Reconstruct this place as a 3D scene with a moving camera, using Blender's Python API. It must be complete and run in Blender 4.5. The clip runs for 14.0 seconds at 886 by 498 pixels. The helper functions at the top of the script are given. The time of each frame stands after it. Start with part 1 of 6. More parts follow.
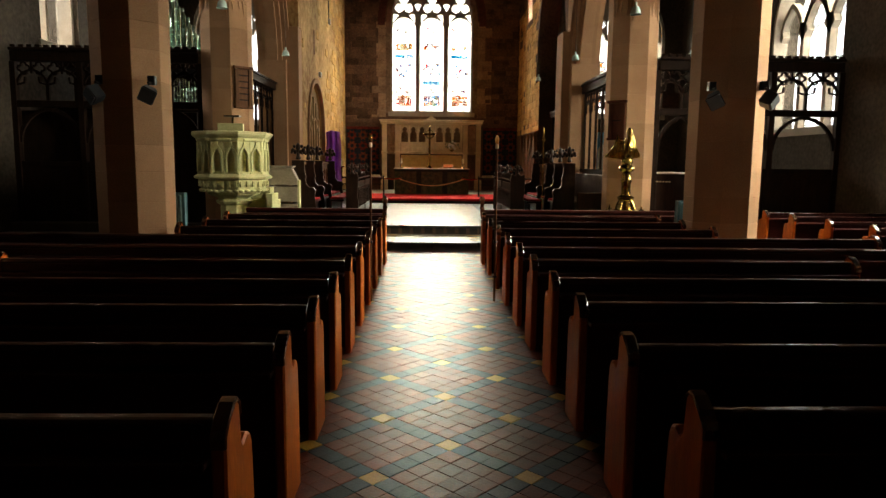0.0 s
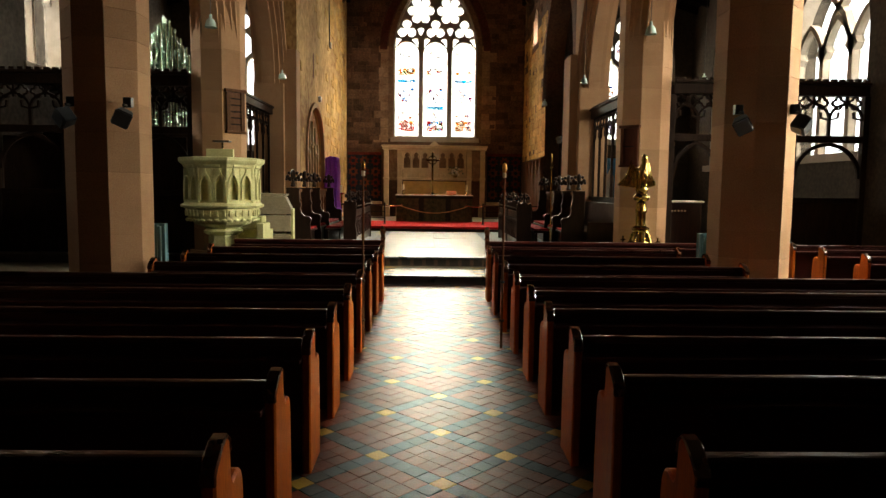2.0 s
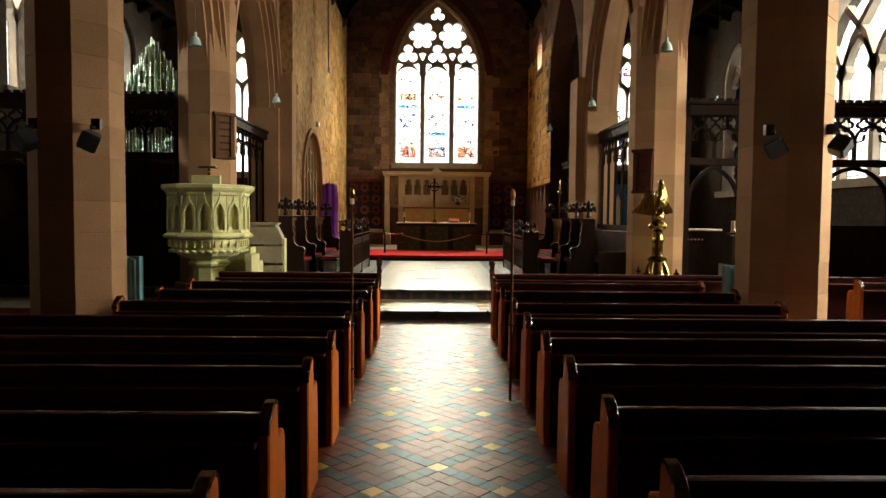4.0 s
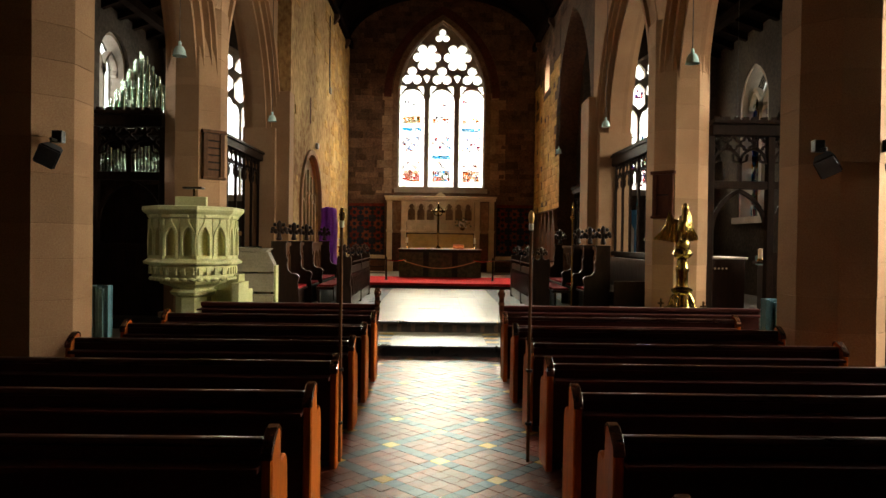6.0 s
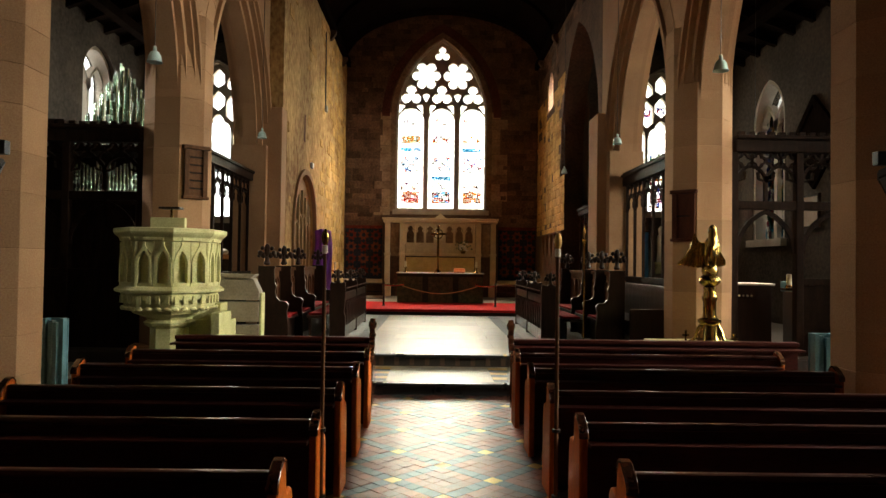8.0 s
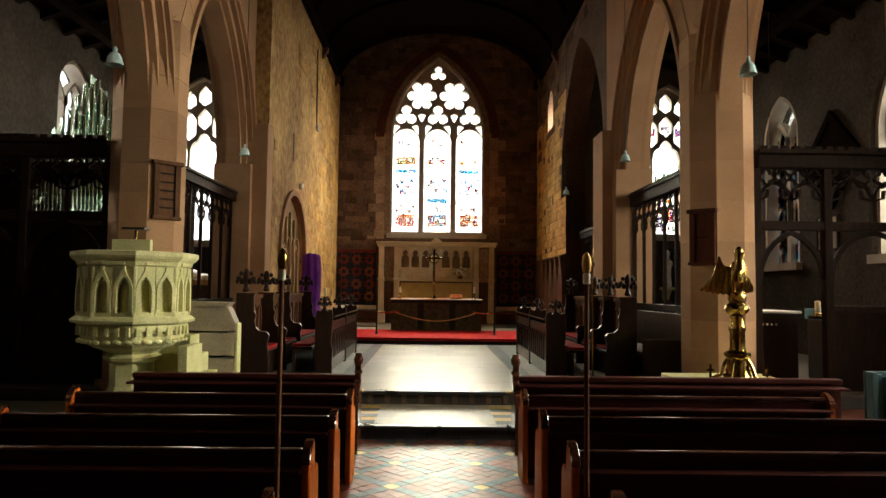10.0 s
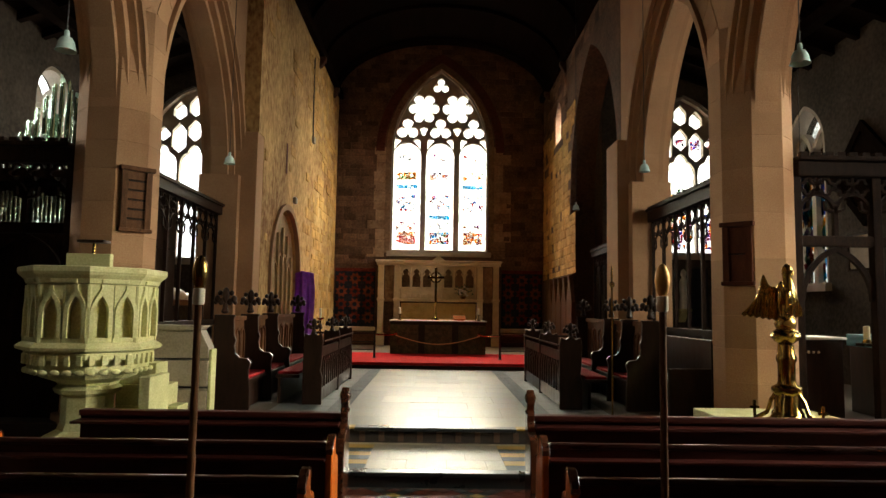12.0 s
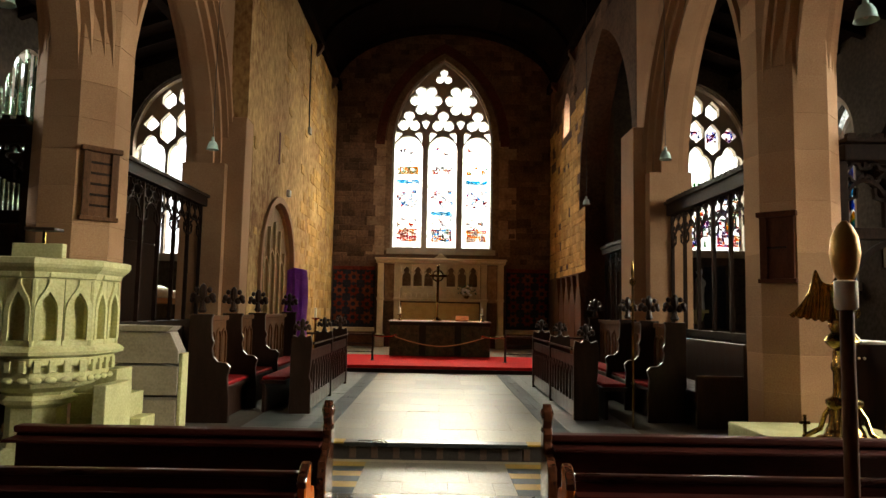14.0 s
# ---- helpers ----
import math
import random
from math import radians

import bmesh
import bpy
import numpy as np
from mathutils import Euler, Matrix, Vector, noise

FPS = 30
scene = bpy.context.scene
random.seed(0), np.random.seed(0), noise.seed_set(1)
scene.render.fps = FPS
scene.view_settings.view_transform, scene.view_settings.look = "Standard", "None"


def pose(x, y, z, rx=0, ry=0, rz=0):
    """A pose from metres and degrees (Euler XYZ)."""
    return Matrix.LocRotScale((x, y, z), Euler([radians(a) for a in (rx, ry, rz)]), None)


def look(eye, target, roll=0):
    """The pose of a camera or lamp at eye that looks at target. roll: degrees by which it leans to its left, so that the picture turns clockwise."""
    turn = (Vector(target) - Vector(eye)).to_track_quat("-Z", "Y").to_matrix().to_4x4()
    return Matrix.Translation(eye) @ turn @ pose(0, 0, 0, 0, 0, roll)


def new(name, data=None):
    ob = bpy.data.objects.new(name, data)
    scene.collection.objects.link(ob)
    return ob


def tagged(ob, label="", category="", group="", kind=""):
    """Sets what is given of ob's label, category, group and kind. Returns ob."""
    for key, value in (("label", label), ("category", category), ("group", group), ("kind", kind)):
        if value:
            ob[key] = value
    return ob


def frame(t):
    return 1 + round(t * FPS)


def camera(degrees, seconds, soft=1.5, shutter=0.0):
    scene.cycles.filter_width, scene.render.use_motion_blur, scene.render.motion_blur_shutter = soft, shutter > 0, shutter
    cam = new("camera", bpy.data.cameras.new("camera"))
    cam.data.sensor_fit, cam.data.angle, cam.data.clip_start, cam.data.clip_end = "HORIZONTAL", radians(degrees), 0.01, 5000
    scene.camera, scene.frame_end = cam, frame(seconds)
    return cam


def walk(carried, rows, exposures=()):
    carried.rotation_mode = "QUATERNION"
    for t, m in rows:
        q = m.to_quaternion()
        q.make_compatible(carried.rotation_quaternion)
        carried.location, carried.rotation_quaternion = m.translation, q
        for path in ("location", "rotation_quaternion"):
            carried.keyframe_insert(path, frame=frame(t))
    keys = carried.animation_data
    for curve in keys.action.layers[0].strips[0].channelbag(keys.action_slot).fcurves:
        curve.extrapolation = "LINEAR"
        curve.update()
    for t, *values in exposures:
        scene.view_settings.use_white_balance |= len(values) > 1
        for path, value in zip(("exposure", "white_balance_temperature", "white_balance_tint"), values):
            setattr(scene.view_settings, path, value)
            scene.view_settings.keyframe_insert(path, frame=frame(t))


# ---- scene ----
cam = camera(66.0, 14.0)
PATH = [
    (0, (0.28, 0.326, 1.595), (0.334, 2.31, 1.347), 0.6),
    (0.5, (0.313, 0.54, 1.628), (0.364, 2.526, 1.4), 0.6),
    (1, (0.327, 0.722, 1.641), (0.376, 2.711, 1.432), 0.6),
    (1.5, (0.336, 0.942, 1.651), (0.381, 2.933, 1.459), 0.6),
    (2, (0.332, 1.17, 1.652), (0.374, 3.162, 1.476), 0.7),
    (2.5, (0.347, 1.379, 1.661), (0.387, 3.372, 1.508), 0.7),
    (3, (0.359, 1.598, 1.678), (0.395, 3.593, 1.542), 0.6),
    (5.5, (0.387, 2.691, 1.681), (0.411, 4.69, 1.642), 0.7),
    (6, (0.373, 2.947, 1.679), (0.394, 4.947, 1.656), 0.8),
    (6.5, (0.373, 3.187, 1.677), (0.392, 5.187, 1.67), 0.7),
    (7, (0.376, 3.428, 1.712), (0.395, 5.428, 1.723), 0.7),
    (7.5, (0.356, 3.661, 1.706), (0.374, 5.66, 1.732), 0.8),
    (8, (0.334, 3.904, 1.719), (0.358, 5.903, 1.762), 0.8),
    (10.5, (0.383, 5.15, 1.747), (0.416, 7.145, 1.881), 0.7),
    (11, (0.432, 5.433, 1.755), (0.46, 7.427, 1.907), 0.8),
    (11.5, (0.403, 5.69, 1.755), (0.431, 7.682, 1.924), 0.8),
    (12, (0.379, 5.964, 1.77), (0.404, 7.957, 1.944), 0.9),
    (12.5, (0.39, 6.197, 1.761), (0.411, 8.19, 1.937), 1.0),
    (13, (0.419, 6.466, 1.78), (0.438, 8.459, 1.952), 0.9),
    (13.5, (0.41, 6.686, 1.778), (0.429, 8.679, 1.951), 1.0),
    (14, (0.403, 6.941, 1.759), (0.42, 8.934, 1.934), 1.1),
]
walk(cam, [(t, look(eye, target, roll)) for t, eye, target, roll in PATH], [(0, 0.2, 6700, 6), (8, 0.12, 6650, 6), (14, 0.0, 6600, 6)])

# ---- world and daylight ----
world = bpy.data.worlds.new("sky")
scene.world = world
world.use_nodes = True
wn = world.node_tree
sky = wn.nodes.new("ShaderNodeTexSky")
sky.sky_type, sky.sun_disc = "NISHITA", False
sky.sun_elevation, sky.sun_rotation = radians(38), radians(120)
wn.nodes["Background"].inputs[1].default_value = 0.12
wn.links.new(sky.outputs[0], wn.nodes["Background"].inputs[0])

sun = new("sun", bpy.data.lights.new("sun", "SUN"))
sun.data.energy, sun.data.angle, sun.data.color = 1.0, radians(10), (1, 0.95, 0.87)
sun.matrix_world = look((20, -8, 24), (0, 10, 0))


def window_light(name, eye, target, wide, high, watts, spread=130, tint=(1.0, 0.93, 0.8)):
    """Daylight that comes in through one window's opening."""
    ob = new(name, bpy.data.lights.new(name, "AREA"))
    ob.data.shape, ob.data.size, ob.data.size_y = "RECTANGLE", wide, high
    ob.data.energy, ob.data.color, ob.data.spread = watts, tint, radians(spread)
    ob.matrix_world = look(eye, target)
    return ob


DAY = 38.0   # watts per square metre of window
SKY = 5.0    # brightness of the sky behind the glass
window_light("daylight_east", (0.53, 33.3, 8.6), (0.53, 23.55, 2.1), 7.0, 9.0, 86 * DAY * 1.18, 105)
window_light("daylight_north_chapel", (-6.3, 25.75, 5.6), (-6.3, 12, 2.6), 3.0, 5.0, 20 * DAY)
window_light("daylight_south_chapel", (7.2, 25.75, 5.7), (7.2, 12, 2.7), 3.0, 5.0, 15 * DAY)
window_light("daylight_sanctuary", (5.5, 27.1, 8.3), (0, 26.6, 3.0), 1.4, 2.0, 60 * DAY, 110)
window_light("daylight_north_aisle", (-9.35, 17.1, 6.2), (-3.9, 14.0, 2.6), 2.2, 3.2, 20 * DAY, 100)
for name, yc, watts in (("daylight_south", 16.6, 2.0), ("daylight_south_aisle", 10.9, 3.7)):
    window_light(name, (10.9, yc, 5.4), (0, yc - 1.0, 0.6), 3.6, 5.2, 17 * DAY * watts, 110)


# ---- materials ----
def mat(name, a, b, fine=40.0, broad=2.0, rough=0.6, metal=0.0, bump=0.15, stretch=(1, 1, 1), vary=0.25, coat=0.0, island=False, rough_vary=0.15, spec=0.5):
    """A surface that wanders between the colours a and b at two scales, with relief and a tone that differs from piece to piece."""
    m = bpy.data.materials.new(name)
    m.use_nodes = True
    t = m.node_tree
    p = t.nodes["Principled BSDF"]
    co = t.nodes.new("ShaderNodeTexCoord")
    mp = t.nodes.new("ShaderNodeMapping")
    mp.inputs["Scale"].default_value = stretch
    t.links.new(co.outputs["Object"], mp.inputs["Vector"])
    n1, n2 = t.nodes.new("ShaderNodeTexNoise"), t.nodes.new("ShaderNodeTexNoise")
    for n, s, d in ((n1, fine, 5), (n2, broad, 3)):
        n.inputs["Scale"].default_value, n.inputs["Detail"].default_value = s, d
        t.links.new(mp.outputs[0], n.inputs["Vector"])
    mix = t.nodes.new("ShaderNodeMath")
    mix.operation = "MULTIPLY_ADD"
    t.links.new(n1.outputs["Fac"], mix.inputs[0])
    mix.inputs[1].default_value = 0.5
    half = t.nodes.new("ShaderNodeMath")
    half.operation = "MULTIPLY"
    t.links.new(n2.outputs["Fac"], half.inputs[0])
    half.inputs[1].default_value = 0.5
    t.links.new(half.outputs[0], mix.inputs[2])
    ramp = t.nodes.new("ShaderNodeValToRGB")
    ramp.color_ramp.elements[0].position, ramp.color_ramp.elements[1].position = 0.36, 0.64
    ramp.color_ramp.elements[0].color, ramp.color_ramp.elements[1].color = (*a, 1), (*b, 1)
    t.links.new(mix.outputs[0], ramp.inputs[0])
    src = t.nodes.new("ShaderNodeNewGeometry" if island else "ShaderNodeObjectInfo")
    rnd = src.outputs["Random Per Island"] if island else src.outputs["Random"]
    rng = t.nodes.new("ShaderNodeMapRange")
    rng.inputs["To Min"].default_value, rng.inputs["To Max"].default_value = 1 - vary, 1 + vary
    t.links.new(rnd, rng.inputs["Value"])
    hsv = t.nodes.new("ShaderNodeHueSaturation")
    t.links.new(rng.outputs[0], hsv.inputs["Value"])
    t.links.new(ramp.outputs[0], hsv.inputs["Color"])
    t.links.new(hsv.outputs[0], p.inputs["Base Color"])
    rr = t.nodes.new("ShaderNodeMapRange")
    rr.inputs["To Min"].default_value, rr.inputs["To Max"].default_value = max(0.02, rough - rough_vary), min(1, rough + rough_vary)
    t.links.new(n2.outputs["Fac"], rr.inputs["Value"])
    t.links.new(rr.outputs[0], p.inputs["Roughness"])
    p.inputs["Metallic"].default_value = metal
    p.inputs["Coat Weight"].default_value = coat
    p.inputs["Coat Roughness"].default_value = 0.12
    p.inputs["Specular IOR Level"].default_value = spec
    if bump:
        bp = t.nodes.new("ShaderNodeBump")
        bp.inputs["Strength"].default_value, bp.inputs["Distance"].default_value = bump, 0.02
        t.links.new(mix.outputs[0], bp.inputs["Height"])
        t.links.new(bp.outputs[0], p.inputs["Normal"])
    return m


def glass(name, colour, seed=0.0):
    """Window glass: light passes, tinted; faint waviness and gloss."""
    m = bpy.data.materials.new(name)
    m.use_nodes = True
    t = m.node_tree
    t.nodes.remove(t.nodes["Principled BSDF"])
    out = t.nodes["Material Output"]
    tr, gl, mx = t.nodes.new("ShaderNodeBsdfTransparent"), t.nodes.new("ShaderNodeBsdfGlossy"), t.nodes.new("ShaderNodeMixShader")
    co, n, ramp = t.nodes.new("ShaderNodeTexCoord"), t.nodes.new("ShaderNodeTexNoise"), t.nodes.new("ShaderNodeValToRGB")
    n.inputs["Scale"].default_value = 9.0
    t.links.new(co.outputs["Object"], n.inputs["Vector"])
    t.links.new(n.outputs["Fac"], ramp.inputs[0])
    ramp.color_ramp.elements[0].position, ramp.color_ramp.elements[1].position = 0.35, 0.65
    ramp.color_ramp.elements[0].color = (*[c * 0.7 for c in colour], 1)
    ramp.color_ramp.elements[1].color = (*colour, 1)
    t.links.new(ramp.outputs[0], tr.inputs["Color"])
    gl.inputs["Roughness"].default_value = 0.1
    mx.inputs[0].default_value = 0.06
    t.links.new(tr.outputs[0], mx.inputs[1])
    t.links.new(gl.outputs[0], mx.inputs[2])
    t.links.new(mx.outputs[0], out.inputs["Surface"])
    return m


STONE = mat("pink_sandstone", (0.31, 0.165, 0.088), (0.44, 0.26, 0.143), 70, 1.1, 0.9, bump=0.06, vary=0.14, spec=0.06)
# Dark stone carries the unlit walls' shade; golden rubble carries window light.
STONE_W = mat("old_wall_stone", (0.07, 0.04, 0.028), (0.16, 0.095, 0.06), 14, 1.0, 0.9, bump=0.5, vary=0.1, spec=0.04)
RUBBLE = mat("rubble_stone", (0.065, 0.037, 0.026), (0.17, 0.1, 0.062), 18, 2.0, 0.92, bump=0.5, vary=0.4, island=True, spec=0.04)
RUBBLE_L = mat("lit_golden_rubble", (0.32, 0.16, 0.045), (0.62, 0.38, 0.13), 14, 2.0, 0.92, bump=0.5, vary=0.22, island=True, spec=0.06)
PLASTER = mat("worn_plaster", (0.2, 0.09, 0.032), (0.66, 0.43, 0.18), 11.0, 0.7, 0.95, bump=0.4, vary=0.05, spec=0.04, stretch=(1, 0.9, 0.6))
HOOD = mat("dark_red_hood_stone", (0.06, 0.02, 0.016), (0.13, 0.045, 0.034), 14, 2, 0.9, bump=0.3, vary=0.1, spec=0.05)
QUOIN = mat("dim_dressed_stone", (0.17, 0.1, 0.06), (0.33, 0.22, 0.14), 12, 2, 0.9, bump=0.3, vary=0.25, spec=0.08)
# Darker than the wall's own stone: the aisles' shade put into its colour.
WALL_SHADED = mat("shaded_aisle_wall", (0.035, 0.028, 0.022), (0.085, 0.066, 0.05), 12, 0.8, 0.92, bump=0.4, vary=0.05, spec=0.04)
CREAM = mat("cream_stone", (0.5, 0.47, 0.2), (0.74, 0.71, 0.37), 45, 3, 0.75, bump=0.15, vary=0.04)
REREDOS = mat("reredos_stone", (0.48, 0.37, 0.235), (0.66, 0.52, 0.34), 40, 3, 0.8, bump=0.2, vary=0.05)
# Near-black beside the orange ends: low light among the pews put into colour.
PEW = mat("shade_darkened_pew_oak", (0.026, 0.005, 0.0036), (0.058, 0.0115, 0.008), 22, 2, 0.42, bump=0.06, stretch=(1, 6, 6), vary=0.18, spec=0.16)
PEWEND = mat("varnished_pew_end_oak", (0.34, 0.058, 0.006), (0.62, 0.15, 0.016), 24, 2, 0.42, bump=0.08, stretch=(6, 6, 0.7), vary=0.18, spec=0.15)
PEWCAP = mat("glossy_cap_oak", (0.05, 0.016, 0.008), (0.1, 0.032, 0.014), 24, 2, 0.16, bump=0.03, vary=0.15, spec=0.9, coat=0.5)
OAK = mat("dark_carved_oak", (0.014, 0.007, 0.0045), (0.04, 0.018, 0.011), 28, 3, 0.36, bump=0.1, stretch=(5, 5, 1), vary=0.15, spec=0.3)
OAKM = mat("matt_screen_oak", (0.012, 0.007, 0.005), (0.032, 0.017, 0.011), 28, 3, 0.6, bump=0.12, stretch=(5, 5, 1), vary=0.15, spec=0.05)
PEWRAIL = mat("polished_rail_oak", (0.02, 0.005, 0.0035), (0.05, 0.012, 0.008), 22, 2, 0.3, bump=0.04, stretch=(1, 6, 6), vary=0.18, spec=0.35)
OAKR = mat("red_brown_board", (0.05, 0.016, 0.009), (0.09, 0.03, 0.016), 28, 3, 0.6, bump=0.08, stretch=(5, 5, 1), vary=0.05, spec=0.04)
DOORWOOD = mat("light_brown_oak", (0.17, 0.1, 0.04), (0.32, 0.2, 0.09), 28, 3, 0.7, bump=0.1, stretch=(5, 5, 1), vary=0.08, spec=0.05)
# The warm glow behind the altar is put into this panel's colour.
GOLDGLOW = mat("golden_glow_panel", (0.58, 0.38, 0.12), (0.76, 0.54, 0.22), 40, 6, 0.6, bump=0.1, vary=0.04)
TAN = mat("pale_tan_oak", (0.33, 0.22, 0.1), (0.5, 0.35, 0.18), 28, 3, 0.7, bump=0.1, stretch=(5, 5, 1), vary=0.06, spec=0.05)
OAKB = mat("brown_oak", (0.07, 0.03, 0.013), (0.15, 0.066, 0.03), 28, 3, 0.6, bump=0.1, stretch=(5, 5, 1), vary=0.1, spec=0.08)
# Blacker than real boards: the gloom under the roofs put into the colour.
ROOF = mat("shade_darkened_boards", (0.006, 0.004, 0.003), (0.014, 0.009, 0.007), 12, 1, 0.9, bump=0.2, stretch=(1, 6, 1), spec=0.0)
BRASS = mat("polished_brass", (0.2, 0.12, 0.028), (0.46, 0.31, 0.09), 30, 4, 0.22, 1.0, bump=0.05, vary=0.05)
TILE_R = mat("red_clay_tile", (0.085, 0.02, 0.012), (0.17, 0.044, 0.024), 60, 6, 0.335, bump=0.16, vary=0.3, rough_vary=0.08, spec=0.13)
TILE_K = mat("blue_black_tile", (0.012, 0.022, 0.03), (0.032, 0.05, 0.06), 60, 6, 0.335, bump=0.16, vary=0.3, rough_vary=0.08, spec=0.13)
TILE_Y = mat("yellow_tile", (0.38, 0.22, 0.035), (0.54, 0.35, 0.08), 60, 6, 0.335, bump=0.14, vary=0.15, spec=0.14)
TILE_B = mat("buff_tile", (0.34, 0.27, 0.17), (0.5, 0.41, 0.27), 60, 6, 0.36, bump=0.06, vary=0.15)
JOINED = {"r": mat("red_clay_tiles", (0.085, 0.02, 0.012), (0.17, 0.044, 0.024), 60, 6, 0.335, bump=0.16, vary=0.3, island=True, rough_vary=0.08, spec=0.13),
          "k": mat("blue_black_tiles", (0.012, 0.022, 0.03), (0.032, 0.05, 0.06), 60, 6, 0.335, bump=0.16, vary=0.3, island=True, rough_vary=0.08, spec=0.13),
          "y": TILE_Y}
SLAB = mat("chancel_stone_paving", (0.22, 0.195, 0.15), (0.36, 0.32, 0.245), 25, 1.5, 0.36, bump=0.12, vary=0.14, rough_vary=0.14, spec=0.17)
# Darkened copy of SLAB for hidden floors, to cut bounced light.
AISLE = mat("low_bounce_aisle_stone", (0.07, 0.058, 0.045), (0.14, 0.12, 0.095), 25, 1.5, 0.6, bump=0.15, vary=0.1, spec=0.15)
SLATE = mat("black_slate", (0.02, 0.024, 0.026), (0.045, 0.05, 0.052), 40, 3, 0.3, bump=0.06, vary=0.1)
SLATEY = mat("grey_blue_tile", (0.08, 0.09, 0.09), (0.16, 0.17, 0.16), 40, 3, 0.42, bump=0.05, vary=0.12)
TILE_D = mat("dull_brown_tile", (0.09, 0.055, 0.035), (0.15, 0.09, 0.055), 60, 6, 0.5, bump=0.06, vary=0.15)
GROUT = mat("dark_grout", (0.03, 0.024, 0.02), (0.055, 0.045, 0.038), 60, 4, 0.8, bump=0.2)
CARPET = mat("red_carpet", (0.6, 0.01, 0.012), (0.78, 0.025, 0.028), 220, 4, 0.95, bump=0.4, vary=0.03, spec=0.1)
CUSHION = mat("red_cushion", (0.3, 0.01, 0.014), (0.42, 0.025, 0.03), 150, 5, 0.9, bump=0.3, vary=0.1, spec=0.1)
PURPLE = mat("purple_cloth", (0.2, 0.055, 0.32), (0.34, 0.12, 0.48), 120, 3, 0.85, bump=0.3, vary=0.03, spec=0.15)
FRONTAL = mat("green_brocade", (0.03, 0.04, 0.018), (0.11, 0.11, 0.05), 26, 9, 0.7, bump=0.2, vary=0.05, spec=0.2)
FRONTAL_D = mat("dark_green_orphrey", (0.012, 0.018, 0.01), (0.03, 0.036, 0.02), 40, 9, 0.7, bump=0.2, vary=0.05, spec=0.2)
LINEN = mat("white_linen", (0.68, 0.66, 0.6), (0.8, 0.78, 0.72), 90, 4, 0.85, bump=0.15, vary=0.02)
WAX = mat("candle_wax", (0.75, 0.7, 0.55), (0.84, 0.8, 0.66), 30, 4, 0.5, bump=0.03, vary=0.02)
TAPA = mat("dark_red_hanging", (0.07, 0.013, 0.01), (0.17, 0.035, 0.024), 24, 8, 0.9, bump=0.2, vary=0.1, spec=0.06)
TAPB = mat("dark_blue_hanging", (0.012, 0.014, 0.02), (0.03, 0.032, 0.045), 24, 8, 0.9, bump=0.2, vary=0.1, spec=0.1)
TAPC = mat("rust_rosette", (0.1, 0.03, 0.016), (0.2, 0.065, 0.034), 30, 8, 0.9, bump=0.2, vary=0.1, spec=0.06)
IRON = mat("dark_iron", (0.02, 0.02, 0.02), (0.05, 0.05, 0.05), 40, 4, 0.45, 0.8, bump=0.05)
SPEAKER = mat("dark_speaker_case", (0.025, 0.028, 0.032), (0.05, 0.055, 0.06), 90, 5, 0.5, bump=0.1, vary=0.05)
GRILLE = mat("blue_grey_grille", (0.16, 0.22, 0.28), (0.26, 0.33, 0.4), 160, 5, 0.5, bump=0.2, vary=0.05)
SHADE = mat("pale_glass_shade", (0.38, 0.55, 0.52), (0.58, 0.72, 0.68), 20, 4, 0.18, bump=0.02, vary=0.04)
PIPE = mat("organ_pipe_metal", (0.24, 0.38, 0.31), (0.5, 0.64, 0.52), 30, 4, 0.24, 0.9, bump=0.03, vary=0.25)
TEAL = mat("teal_card", (0.07, 0.17, 0.2), (0.12, 0.27, 0.31), 60, 4, 0.5, bump=0.05, vary=0.1)
WHITE = mat("white_marble", (0.66, 0.65, 0.62), (0.8, 0.79, 0.76), 20, 3, 0.5, bump=0.05, vary=0.04)
BLUE = mat("bright_blue_cloth", (0.03, 0.16, 0.42), (0.08, 0.3, 0.62), 70, 5, 0.8, bump=0.1, vary=0.04)
LEAF = mat("flower_leaf", (0.03, 0.06, 0.02), (0.07, 0.12, 0.04), 60, 8, 0.6, vary=0.2)
PETAL = mat("white_petal", (0.6, 0.56, 0.58), (0.8, 0.76, 0.76), 60, 8, 0.7, vary=0.1)
BOOK = mat("orange_cover", (0.5, 0.12, 0.02), (0.62, 0.18, 0.04), 60, 6, 0.85, vary=0.05, spec=0.05)
GILT = mat("gilded_wood", (0.5, 0.27, 0.06), (0.68, 0.4, 0.12), 40, 5, 0.35, 0.5, bump=0.05, vary=0.05)
CORD = mat("gold_cord", (0.5, 0.36, 0.12), (0.64, 0.48, 0.2), 90, 6, 0.6, vary=0.05)
LEAD = mat("weathered_tracery_stone", (0.26, 0.21, 0.16), (0.4, 0.33, 0.26), 40, 3, 0.85, bump=0.2, vary=0.05)
CLEAR = glass("clear_window_glass", (0.95, 0.96, 0.95))
PALE = glass("pale_stained_glass", (0.93, 0.93, 0.88))
STAINED = [glass("ruby_glass", (0.5, 0.004, 0.02)), glass("blue_glass", (0.01, 0.12, 0.5)), glass("amber_glass", (0.75, 0.42, 0.01)),
           glass("green_glass", (0.03, 0.25, 0.06)), glass("sky_blue_glass", (0.05, 0.5, 0.75)), glass("violet_glass", (0.25, 0.04, 0.3))]


